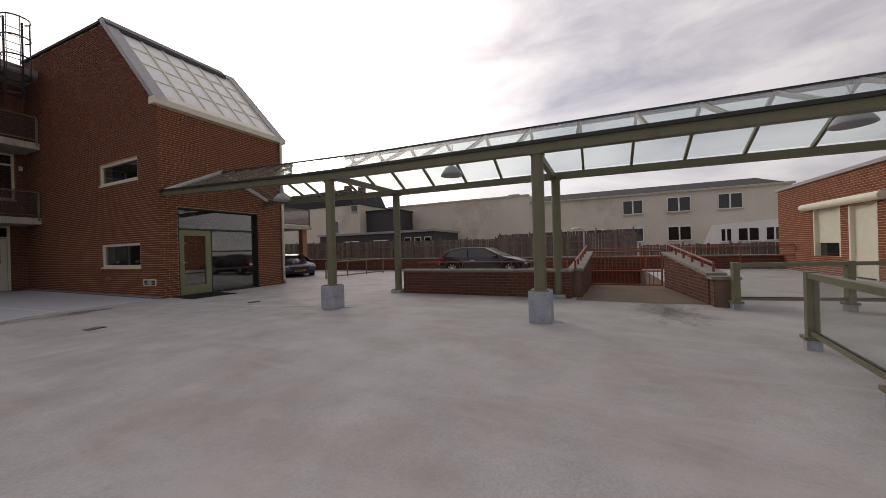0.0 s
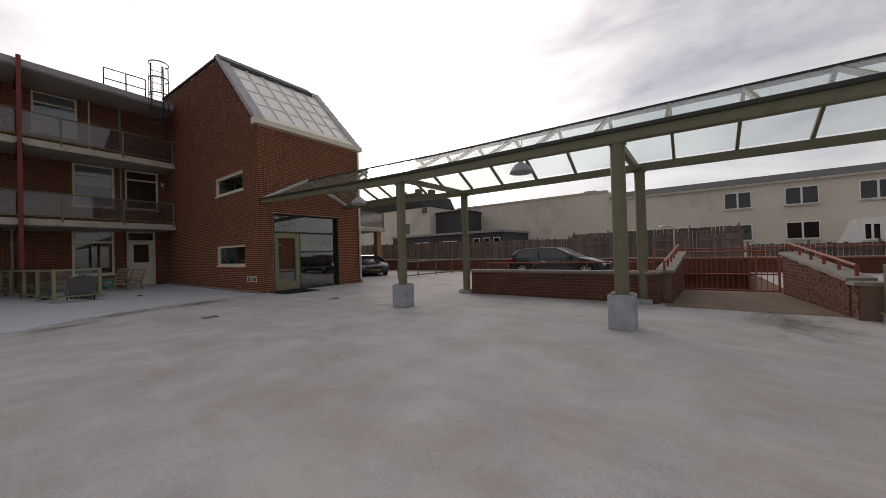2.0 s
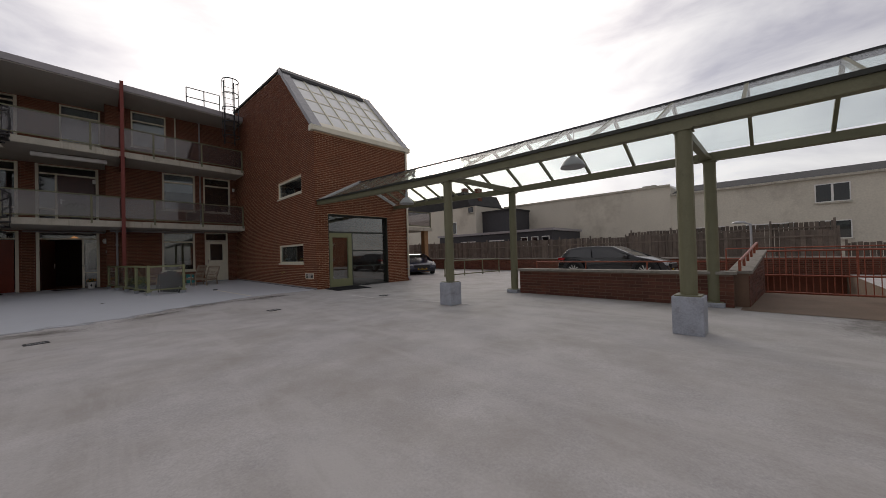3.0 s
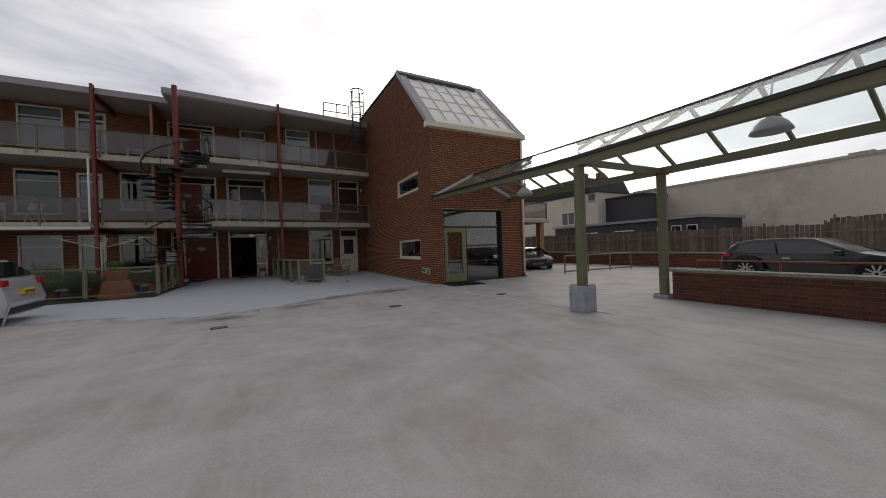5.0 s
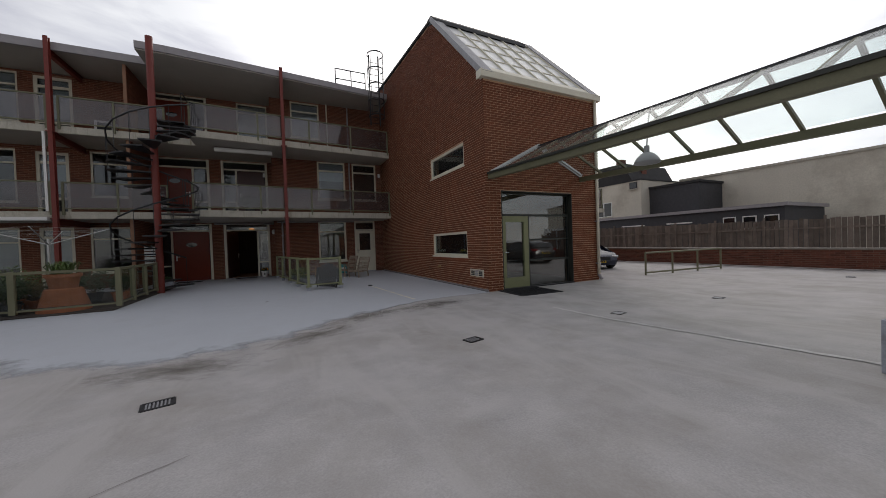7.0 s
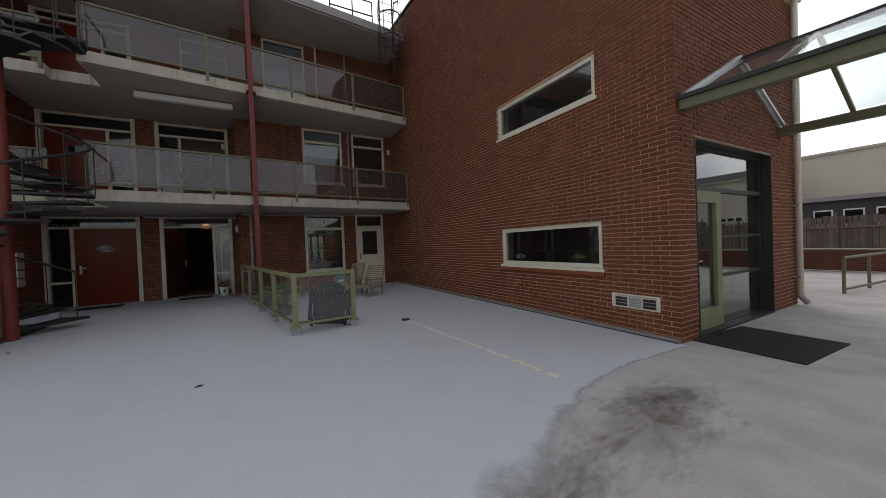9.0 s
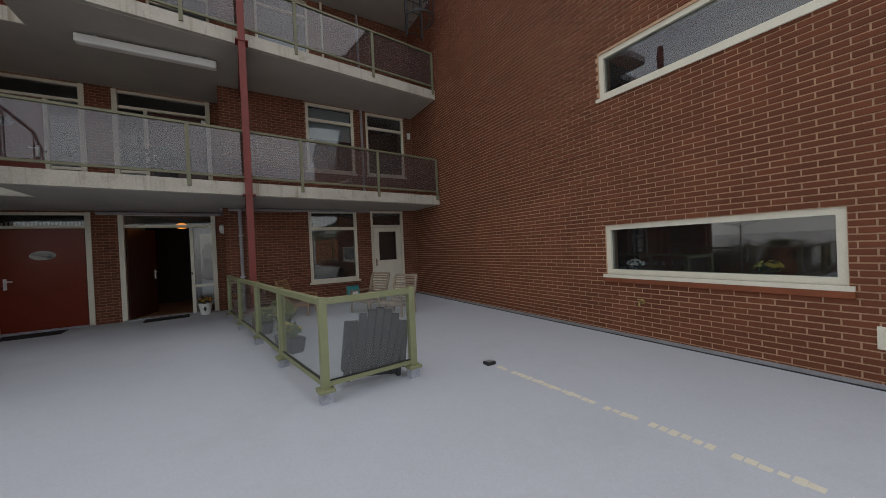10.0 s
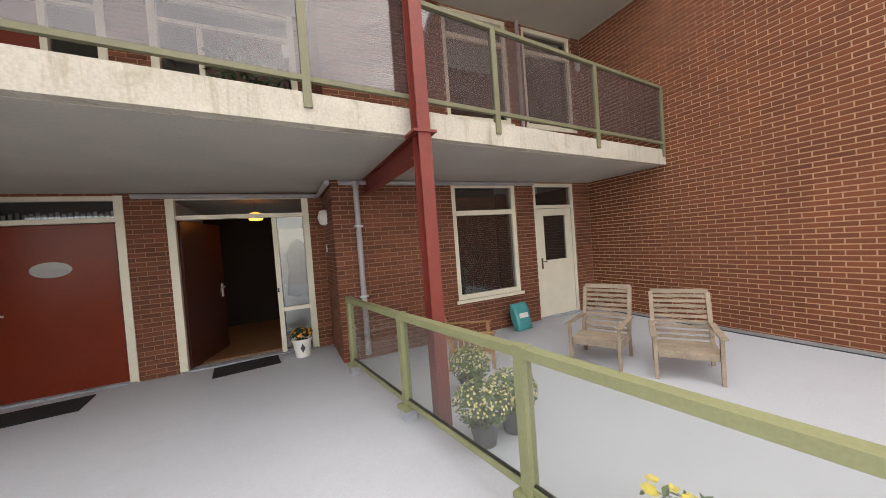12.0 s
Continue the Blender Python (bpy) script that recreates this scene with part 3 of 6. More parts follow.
part("ridge_cap", prism(B(), [(RIDGE_Y - 0.34, RIDGE - 0.2), (RIDGE_Y - 0.3, RIDGE - 0.06), (RIDGE_Y, RIDGE + 0.2), (RIDGE_Y + 0.3, RIDGE + 0.2), (RIDGE_Y + 0.3, RIDGE)], "x", -0.03, TW - 0.4), M["black"], tower_roof)
tower_floor = thing("landing_floor", "concrete stair landing inside the tower", "floor", kind="structure")
part("slab", bx(0.3, TW - 0.3, 3.6, TD, 2.6, 2.8), M["soffit"], tower_floor)
# hall wall coloured near black, so the stair hall reads as unlit
tagged(part("wall_inner", bx(0.3, TW - 0.3, 5.0, 5.1, 0, EAVE), M["room_shade"]), "inner wall of the stair hall, near black for its shade", "wall", kind="structure")

# skylight on the slope
sky = thing("skylight", "sloping opal skylight with cream glazing bars on the tower", "skylight", kind="structure")
slope = Vector((0, RIDGE_Y - 0.0, RIDGE - EAVE))
run = slope.normalized()
nrm = Vector((0, -run.z, run.y))


def on_slope(x, s, h=0.0):
    return Vector((x, 0, EAVE + 0.06)) + slope * s + nrm * h


def slope_slab(x0, x1, s0, s1, h0, h1):
    bm = B()
    v = [bm.verts.new(on_slope(x, s, h)) for x in (x0, x1) for s in (s0, s1) for h in (h0, h1)]
    for q in ((0, 1, 3, 2), (4, 6, 7, 5), (0, 4, 5, 1), (2, 3, 7, 6), (0, 2, 6, 4), (1, 5, 7, 3)):
        bm.faces.new([v[i] for i in q])
    bmesh.ops.recalc_face_normals(bm, faces=bm.faces[:])
    return bm


part("border", slope_slab(-0.08, 0.26, -0.02, 1.0, -0.05, 0.09), M["lead"], sky, "grey zinc verge")
part("border", slope_slab(TW - 0.26, TW + 0.08, -0.02, 1.0, -0.05, 0.09), M["lead"], sky)
part("sill", slope_slab(0.26, TW - 0.26, -0.02, 0.06, -0.05, 0.08), M["cream"], sky)
part("head", slope_slab(0.26, TW - 0.26, 0.93, 1.0, -0.05, 0.08), M["cream"], sky)
cols, rows_ = 6, 4
sx = [0.26 + (TW - 0.52) * i / cols for i in range(cols + 1)]
ss = [0.06 + 0.87 * i / rows_ for i in range(rows_ + 1)]
for i in range(cols):
    for j in range(rows_):
        part("pane", slope_slab(sx[i] + 0.02, sx[i + 1] - 0.02, ss[j] + 0.006, ss[j + 1] - 0.006, 0.0, 0.02), M["skylight"], sky)
for i in range(cols + 1):
    part("glazing_bar", slope_slab(sx[i] - 0.025, sx[i] + 0.025, 0.05, 0.94, -0.01, 0.06), M["cream"], sky)
for j in range(1, rows_):
    part("transom", slope_slab(0.26, TW - 0.26, ss[j] - 0.008, ss[j] + 0.008, -0.01, 0.04), M["cream"], sky)
eaves = thing("eaves_gutter", "cream painted box gutter along the tower eaves", "gutter", kind="structure")
part("fascia", box(B(), -0.1, TW + 0.12, -0.12, 0.08, EAVE - 0.09, EAVE + 0.09, bevel=0.012), M["cream"], eaves)
part("end_cap", box(B(), -0.13, -0.1, -0.13, 0.12, EAVE - 0.1, EAVE + 0.1), M["cream"], eaves)

skirt = thing("baseboard", "grey sealing strip along the foot of the tower wall", "baseboard", kind="structure")
part("strip", bx(-0.035, -0.008, 0.0, YR_, 0.0, 0.055), M["lead"], skirt)
part("seal", bx(-0.045, -0.02, 0.02, YR_, 0.004, 0.018), M["black"], skirt)
downpipe = thing("downpipe", "pale downpipe on the tower corner", "downpipe", kind="structure")
part("pipe", tube(B(), (TW - 0.08, -0.07, 0.15), (TW - 0.08, -0.07, EAVE - 0.1), 0.045, 14), M["cream"], downpipe, smooth=True)
for z in (0.5, 1.8, 3.1, 4.4):
    part("bracket", bx(TW - 0.15, TW - 0.01, -0.09, 0.0, z, z + 0.04), M["steel"], downpipe)
part("shoe", tube(B(), (TW - 0.08, -0.07, 0.17), (TW - 0.08, -0.17, 0.04), 0.048, 14), M["pipe"], downpipe)


def pane_window(name, label, axis, face, out, u0, u1, z0, z1, frame_mat, bars_u=(), bars_z=(), w=0.06, sill=True, depth=0.09, inset=0.02, pane="glass", blind=0.0, room=True, lintel=False):
    """A window whose frame sits `inset` behind the wall's face; bars at the given fractions."""
    win = thing(name, label, "window", kind="structure")
    def blk(a, b, c, d, lo, hi):
        lo, hi = sorted((face - out * lo, face - out * hi))
        return bx(lo, hi, a, b, c, d) if axis == "x" else bx(a, b, lo, hi, c, d)
    def slab(nm, a, b, c, d, m, lo=inset, hi=inset + depth, label=""):
        return part(nm, blk(a, b, c, d, lo, hi), m, win, label)
    slab("window_frame", u0, u0 + w, z0, z1, frame_mat)
    slab("window_frame", u1 - w, u1, z0, z1, frame_mat)
    slab("window_frame", u0 + w, u1 - w, z1 - w, z1, frame_mat)
    slab("window_frame", u0 + w, u1 - w, z0, z0 + w, frame_mat)
    us = [u0 + w] + [u0 + (u1 - u0) * f for f in bars_u] + [u1 - w]
    zs = [z0 + w] + [z0 + (z1 - z0) * f for f in bars_z] + [z1 - w]
    for f in us[1:-1]:
        slab("mullion", f - w * 0.4, f + w * 0.4, z0 + w, z1 - w, frame_mat)
    for f in zs[1:-1]:
        slab("transom", u0 + w, u1 - w, f - w * 0.5, f + w * 0.5, frame_mat, inset - 0.012, inset + depth)
    for a, b in zip(us, us[1:]):
        for c, d in zip(zs, zs[1:]):
            p = slab("pane", a, b, c, d, M[pane], inset + 0.04, inset + 0.05)
            p.visible_shadow = False
    if blind:
        slab("blind", u0 + w, u1 - w, z1 - w - (z1 - z0) * blind, z1 - w, M["blind"], inset + depth + 0.05, inset + depth + 0.06, "white roller blind")
    if sill:
        slab("window_sill", u0 - 0.04, u1 + 0.04, z0 - 0.05, z0, M["cream"] if sill is True else sill, -0.035, 0.12)
    # near-black sheet behind the panes, painted as the room's shade
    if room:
        slab("room_back", u0 - 0.2, u1 + 0.2, z0 - 0.2, z1 + 0.1, M["room_shade"], 0.95, 1.0)
    return win


pane_window("window_1", "long low cream-framed window with flowers behind it", "x", 0.0, -1, *SIDE_HOLES[0], M["cream"], room=False, w=0.07)
pane_window("window_2", "long cream-framed upper window in the brick tower", "x", 0.0, -1, *SIDE_HOLES[1], M["cream"], room=False, w=0.07)
for z in (SIDE_HOLES[0][2],):
    tagged(part("trim_sill", bx(-0.04, 0.0, 1.02, 3.44, z - 0.115, z - 0.052), M["brick"]), "red tile sill under the low window", "sill", kind="structure")

# entrance: door, side glass and overlight
ent = thing("door_entrance", "olive green entrance door with glass beside and above", "door", kind="structure")
EX0, EX1, EZ = 0.45, 3.0, 2.65
DX = 1.42
ey0, ey1 = 0.12, 0.2
for a, b, c, d in ((EX0, EX0 + 0.05, 0, EZ), (EX1 - 0.06, EX1, 0, EZ), (EX0 + 0.05, EX1 - 0.06, EZ - 0.06, EZ)):
    part("door_frame", bx(a, b, ey0, ey1, c, d), M["dark_green"], ent)
for a, b, c, d in ((EX0 + 0.002, EX0 + 0.022, 0.03, EZ), (EX1 - 0.022, EX1 - 0.002, 0.03, EZ - 0.002), (EX0 + 0.022, EX1 - 0.022, EZ - 0.022, EZ - 0.002)):
    part("lining", bx(a, b, -0.012, ey0, c, d), M["dark_green"], ent)
part("transom", bx(EX0 + 0.05, EX1 - 0.06, ey0 - 0.01, ey1, 1.98, 2.04), M["dark_green"], ent)
part("mullion", bx(DX, DX + 0.05, ey0, ey1, 0, 1.98), M["dark_green"], ent)
leaf = part("door_leaf", holed(B(), "y", EX0 + 0.05, DX, 0.02, 1.98, [(EX0 + 0.2, DX - 0.15, 0.3, 1.82)], ey0 - 0.02, ey1 - 0.02), M["green_fence"], ent, "olive green door leaf")
p = part("pane", bx(EX0 + 0.2, DX - 0.15, ey0 + 0.03, ey0 + 0.04, 0.3, 1.82), M["entrance_glass"], leaf)
p.visible_shadow = False
part("door_handle", tube(tube(B(), (EX0 + 0.12, ey0 - 0.07, 1.0), (EX0 + 0.12, ey0 - 0.02, 1.0), 0.012), (EX0 + 0.12, ey0 - 0.07, 1.0), (EX0 + 0.24, ey0 - 0.07, 1.0), 0.011), M["chrome"], leaf, "bright lever handle")
for a, b, c, d in ((DX + 0.05, EX1 - 0.06, 0.05, 0.72), (DX + 0.05, EX1 - 0.06, 0.76, 1.3), (DX + 0.05, EX1 - 0.06, 1.34, 1.98), (EX0 + 0.05, EX1 - 0.06, 2.04, EZ - 0.06)):
    p = part("pane", bx(a, b, ey0 + 0.03, ey0 + 0.04, c, d), M["entrance_glass"], ent)
    p.visible_shadow = False
for z in (0.0, 0.72, 1.3):
    part("rail", bx(DX + 0.05, EX1 - 0.06, ey0, ey1 - 0.02, z, z + 0.045), M["dark_green"], ent)
part("sill", bx(EX0 - 0.02, EX1 + 0.02, -0.02, 0.25, 0.0, 0.03), M["black"], ent)
hall = thing("hall_floor", "dark grey tiled floor in the stair hall", "floor", kind="structure")
# same dark grey as the crack in the deck
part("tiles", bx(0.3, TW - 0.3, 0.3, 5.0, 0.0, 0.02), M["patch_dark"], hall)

mat_ob = thing("door_mat", "large black ribbed rubber mat before the entrance", "mat", pose(0.85, -0.56, 0.0, 0, 0, -3))
bm = box(B(), -0.62, 0.62, -0.52, 0.52, 0.0, 0.016, bevel=0.004)
part("base", bm, M["rubber"], mat_ob)
bm = B()
for i in range(40):
    box(bm, -0.58, 0.58, -0.49 + i * 0.0245, -0.48 + i * 0.0245, 0.016, 0.02)
part("ribs", bm, M["rubber"], mat_ob)

vent = thing("vent_grille", "cream framed ventilation plate with dark slots on the brick", "vent")
part("backing", bx(-0.022, 0.0, 0.23, 0.91, 0.36, 0.56), M["cream"], vent)
for k in range(3):
    for yy in range(3):
        part("slot", bx(-0.03, -0.022, 0.28 + yy * 0.2, 0.45 + yy * 0.2, 0.385 + k * 0.046, 0.422 + k * 0.046), M["black"] if yy != 1 else M["steel"], vent)
bm = B()
for i in range(16):
    box(bm, -0.026, -0.022, 0.27 + i * 0.038, 0.295 + i * 0.038, 0.525, 0.54)
part("lettering", bm, M["pipe"], vent, "row of small grey marks")

tap = thing("wall_tap", "small brass outdoor tap on the brick wall", "tap")
part("rose", tube(B(), (-0.011, 2.9, 0.54), (-0.03, 2.9, 0.54), 0.035, 14), M["brass"], tap)
part("spout", tube(tube(B(), (-0.03, 2.9, 0.54), (-0.1, 2.9, 0.54), 0.014), (-0.1, 2.9, 0.55), (-0.11, 2.9, 0.48), 0.012), M["brass"], tap)
part("handle", tube(B(), (-0.07, 2.86, 0.575), (-0.07, 2.94, 0.575), 0.008), M["brass"], tap)

# ---------------------------------------------------------------- flats
YR, YL, YB = 9.8, 10.9, 10.5
F1, F2, RF = (2.58, 2.82), (5.46, 5.7), (8.2, 8.46)
FL = (0.0, F1[1], F2[1])
TOPS = (F1[0], F2[0], RF[0])


def edge_y(x):
    """The front edge of the middle flats' slabs."""
    return 8.25 + x * 0.105


R_HOLES = [(-3.17, -1.87, 0.61, 2.56), (-1.46, -0.43, 0.0, 2.56), (-3.12, -1.83, 3.61, 5.44), (-1.48, -0.28, 3.61, 5.44), (-4.2, -2.95, 6.5, 8.15)]
A_X, B_X = (-9.6, -7.62), (-7.13, -5.3)
L_HOLES = [(*A_X, f, t - 0.03) for f, t in zip(FL, TOPS)] + [(*B_X, 0.0, F1[0] - 0.03), (*B_X, FL[1], F2[0] - 0.03), (-6.45, -5.2, 6.5, 8.15)]
K_HOLES = [(-14.8, -13.4, 0.35, 2.4), (-12.9, -11.95, 0.0, 2.4), (-11.5, -10.1, 0.6, 2.4), (-14.85, -13.4, 3.35, 5.3), (-12.9, -12.0, FL[1], 5.25), (-11.4, -10.05, 3.6, 5.37),
           (-14.7, -13.25, 6.3, 8.12), (-12.85, -11.8, FL[2], 8.08)]
flat_r = thing("wall_north", "red brick wall of the flats with windows", "wall", kind="structure")
part("mortar_bed", holed(B(), "y", -5.05, 0.0, 0, RF[0], R_HOLES, YR, YR + 0.28), M["mortar_flats"], flat_r)
flat_l = thing("wall_recess", "recessed red brick wall with the flats' front doors", "wall", kind="structure")
part("mortar_bed", holed(B(), "y", -9.65, -5.05, 0, RF[0], L_HOLES, YL, YL + 0.28), M["mortar_flats"], flat_l)
flat_s = thing("wall_return", "short red brick return beside the front doors", "wall", kind="structure")
part("mortar_bed", bx(-5.05, -4.77, YR + 0.28, YL + 0.28, 0, RF[0]), M["mortar_flats"], flat_s)
flat_k = thing("wall_left_flats", "brick wall of the neighbouring flats", "wall", kind="structure")
part("mortar_bed", holed(B(), "y", -17.0, -9.65, 0, RF[0], K_HOLES, YB, YB + 0.28), M["mortar_flats"], flat_k)
fin = thing("wall_fin", "brick fin wall between the two blocks of flats", "wall", kind="structure")
part("mortar_bed", bx(-9.75, -9.65, 8.7, YL, 0, RF[0]), M["mortar_flats"], fin)
back = thing("wall_back", "plain rear wall of the flats, near black for room shade", "wall", kind="structure")
# inside face coloured as room shade, so the windows look dark
part("masonry", bx(-17, TW, 14.0, 14.3, 0, 8.4), M["room_shade"], back)
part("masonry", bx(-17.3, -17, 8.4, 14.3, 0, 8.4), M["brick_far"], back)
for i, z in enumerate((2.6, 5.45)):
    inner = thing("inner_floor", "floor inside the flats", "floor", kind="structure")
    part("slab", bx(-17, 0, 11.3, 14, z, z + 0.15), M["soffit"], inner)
party = thing("wall_party", "plain inner wall between flats, near black for room shade", "wall", kind="structure")
# dividing walls carry the same painted room shade
part("plaster", bx(-4.6, -4.5, 10.2, 14, 0, 8.2), M["room_shade"], party)
part("plaster", bx(-7.4, -7.3, 11.3, 14, 0, 8.2), M["room_shade"], party)


def slab(name, label, outline, z0, z1, soffit=True):
    s = thing(name, label, "balcony slab", kind="structure")
    part("edge_slab", prism(B(), outline, "z", z0, z1), M["concrete"], s)
    cx, cy = sum(p[0] for p in outline) / len(outline), sum(p[1] for p in outline) / len(outline)
    if soffit:
        part("soffit", prism(B(), [(cx + (x - cx) * 0.985, cy + (y - cy) * 0.94) for x, y in outline], "z", z0 - 0.006, z0 + 0.01), M["soffit"], s, "pale painted underside")
    return s


MID = [(-7.67, edge_y(-7.67)), (-0.0, edge_y(0)), (-0.0, YR), (-5.05, YR), (-5.05, YL), (-9.65, YL), (-9.65, 8.7), (-7.67, 8.7)]
MID_ROOF = [(-8.15, edge_y(-8.15)), (-0.0, edge_y(0)), (-0.0, 14.2), (-9.0, 14.2), (-9.0, edge_y(-8.15))]
LEFT = [(-17, 8.45), (-8.5, 8.45), (-8.5, 8.7), (-9.65, 8.7), (-9.65, YB), (-17, YB)]
for k, (z0, z1) in enumerate((F1, F2)):
    slab("balcony_slab_mid_%d" % (k + 1), "weathered cream concrete balcony slab of the middle flats", MID, z0, z1)
    slab("balcony_slab_left_%d" % (k + 1), "weathered cream concrete balcony slab of the neighbouring flats", LEFT, z0, z1)
r1 = thing("roof_mid", "flat roof with a pale edge over the middle flats", "roof", kind="structure")
part("roof_deck", prism(B(), MID_ROOF, "z", RF[0], RF[1] - 0.04), M["soffit"], r1)
for p, q in zip(MID_ROOF[-1:] + MID_ROOF[:1], MID_ROOF[:2]):
    part("roof_edge", bar(B(), (p[0], p[1] - 0.03, RF[1] - 0.1), (q[0], q[1] - 0.03, RF[1] - 0.1), 0.06, 0.24), M["pipe"], r1, "grey roof edging")
part("roofing", prism(B(), [(x, y + 0.02) for x, y in MID_ROOF], "z", RF[1] - 0.04, RF[1]), M["roof"], r1)
r2 = thing("roof_left", "flat roof with a pale edge over the neighbouring flats", "roof", kind="structure")
part("roof_deck", prism(B(), [(-17.3, 8.5), (-9.0, 8.5), (-9.0, 14.2), (-17.3, 14.2)], "z", RF[0] + 0.02, RF[1] - 0.04), M["soffit"], r2)
part("roof_edge", bx(-17.3, -8.3, 8.42, 8.5, RF[0], RF[1]), M["pipe"], r2)
part("roofing", prism(B(), [(-17.3, 8.5), (-9.0, 8.5), (-9.0, 14.2), (-17.3, 14.2)], "z", RF[1] - 0.04, RF[1]), M["roof"], r2)


def steel_column(x, y, z1, w=0.115, d=0.15):
    """A rolled steel section: two flanges and a web."""
    c = thing("steel_column", "oxide red steel column in front of the balconies", "column", pose(x, y, 0), "red balcony columns", "structure")
    bm = bx(-w / 2, w / 2, -d / 2, -d / 2 + 0.018, 0, z1)
    box(bm, -w / 2, w / 2, d / 2 - 0.018, d / 2, 0, z1)
    box(bm, -0.012, 0.012, -d / 2 + 0.018, d / 2 - 0.018, 0, z1)
    part("shaft", bm, M["red_steel"], c)
    for z0, zz in ((F1[0], F1[1]), (F2[0], F2[1])):
        part("bracket", bx(-w / 2 - 0.05, w / 2 + 0.05, -d / 2 - 0.02, d / 2 + 0.05, z0 - 0.03, z0 - 0.008), M["red_steel"], c)
    return c


steel_column(-4.56, edge_y(-4.56) - 0.13, RF[1] + 0.1)
steel_column(-11.5, 8.32, RF[1] + 0.1)
steel_column(-16.2, 8.32, RF[1])
for x, y0, y1 in ((-4.56, edge_y(-4.56), YR), (-11.5, 8.45, YB)):
    for z in (F1[0], F2[0], RF[0]):
        beam = thing("steel_beam", "oxide red steel beam under the balcony slab", "beam", group="red balcony beams", kind="structure")
        bm = bx(x - 0.06, x + 0.06, y0, y1, z - 0.21, z - 0.195)
        box(bm, x - 0.06, x + 0.06, y0, y1, z - 0.022, z - 0.007)
        box(bm, x - 0.008, x + 0.008, y0, y1, z - 0.195, z - 0.022)
        part("section", bm, M["red_steel"], beam)


def balustrade(points, z, name="balcony_railing", label="green steel balcony railing with smoked glass panes", pane="smoked", paint="green", height=1.0, post_w=0.06):
    """Posts at the given points of the plan, with rails and panes between them."""
    r = thing(name, label, "railing", group="balcony railings")
    for x, y in points:
        part("post", bx(x - post_w / 2, x + post_w / 2, y - 0.025, y + 0.025, z - 0.12, z + height), M[paint], r)
    for (x0, y0), (x1, y1) in zip(points, points[1:]):
        a, b = Vector((x0, y0, 0)), Vector((x1, y1, 0))
        d = (b - a).normalized() * (post_w / 2)
        a, b = a + d, b - d
        part("handrail", bar(B(), a + Vector((0, 0, z + height - 0.02)), b + Vector((0, 0, z + height - 0.02)), 0.06, 0.04), M[paint], r)
        part("bottom_rail", bar(B(), a + Vector((0, 0, z + 0.1)), b + Vector((0, 0, z + 0.1)), 0.04, 0.04), M[paint], r)
        p = part("pane", bar(B(), a + Vector((0, 0, z + 0.54)), b + Vector((0, 0, z + 0.54)), 0.008, 0.82), M[pane], r)
        p.visible_shadow = False
    return r


for z in (F1[1], F2[1]):
    e = lambda x: (x, edge_y(x) - 0.0)
    balustrade([e(-7.6), e(-5.46), e(-3.57), e(-1.82), e(-0.08)], z)
    balustrade([(x, 8.42) for x in (-11.35, -9.95, -8.55)], z)
    balustrade([(x, 8.42) for x in (-16.9, -14.9, -13.2, -11.65)], z)

# windows and doors of the flats
wl_ = "cream-framed window of a flat with a narrow upper light"
pane_window("window_3", wl_, "y", YR, -1, *R_HOLES[0], M["cream"], bars_z=(0.74,), w=0.08)
pane_window("window_4", wl_ + " and a pale blind", "y", YR, -1, *R_HOLES[2], M["cream"], bars_z=(0.76,), w=0.075, blind=0.45)
pane_window("window_5", wl_, "y", YR, -1, *R_HOLES[3], M["cream"], bars_z=(0.76,), w=0.07)
pane_window("window_6", wl_ + " and a drawn white blind", "y", YR, -1, *R_HOLES[4], M["cream"], bars_z=(0.74,), blind=0.9)
pane_window("window_7", wl_ + " and a drawn white blind", "y", YL, -1, *L_HOLES[5], M["cream"], bars_z=(0.74,), blind=0.9)
for k, i in enumerate((0, 2, 3, 5, 6)):
    pane_window("window_%d" % (8 + k), wl_ + ("" if i != 6 else " and a white blind"), "y", YB, -1, *K_HOLES[i], M["cream"], bars_z=(0.74,), blind=0.9 if i == 6 else (0.7 if i == 0 else 0.0))
for k, i in enumerate((1, 4, 7)):
    h = K_HOLES[i]
    d = pane_window("door_balcony_%d" % (k + 1), "cream balcony door with a tall glass pane", "y", YB, -1, *h, M["cream"], bars_z=(0.28, 0.84), w=0.1, sill=False, blind=0.6)

# white half-glazed door beside the window
h = R_HOLES[1]
d = thing("door_garden", "white half-glazed door with a dark pane", "door", kind="structure")
for a, b, c, e_ in ((h[0], h[0] + 0.07, 0, h[3]), (h[1] - 0.07, h[1], 0, h[3]), (h[0] + 0.07, h[1] - 0.07, h[3] - 0.06, h[3]), (h[0] + 0.07, h[1] - 0.07, 2.09, 2.15)):
    part("door_frame", bx(a, b, YR + 0.02, YR + 0.12, c, e_), M["cream"], d)
leaf = part("door_leaf", holed(B(), "y", h[0] + 0.08, h[1] - 0.08, 0.04, 2.08, [(h[0] + 0.24, h[1] - 0.24, 1.1, 1.95)], YR + 0.03, YR + 0.075), M["cream"], d)
for nm, c in (("pane", (h[0] + 0.24, h[1] - 0.24, YR + 0.05, YR + 0.056, 1.1, 1.95)), ("pane", (h[0] + 0.07, h[1] - 0.07, YR + 0.06, YR + 0.066, 2.15, h[3] - 0.06))):
    p = part(nm, bx(*c), M["glass"], d)
    p.visible_shadow = False
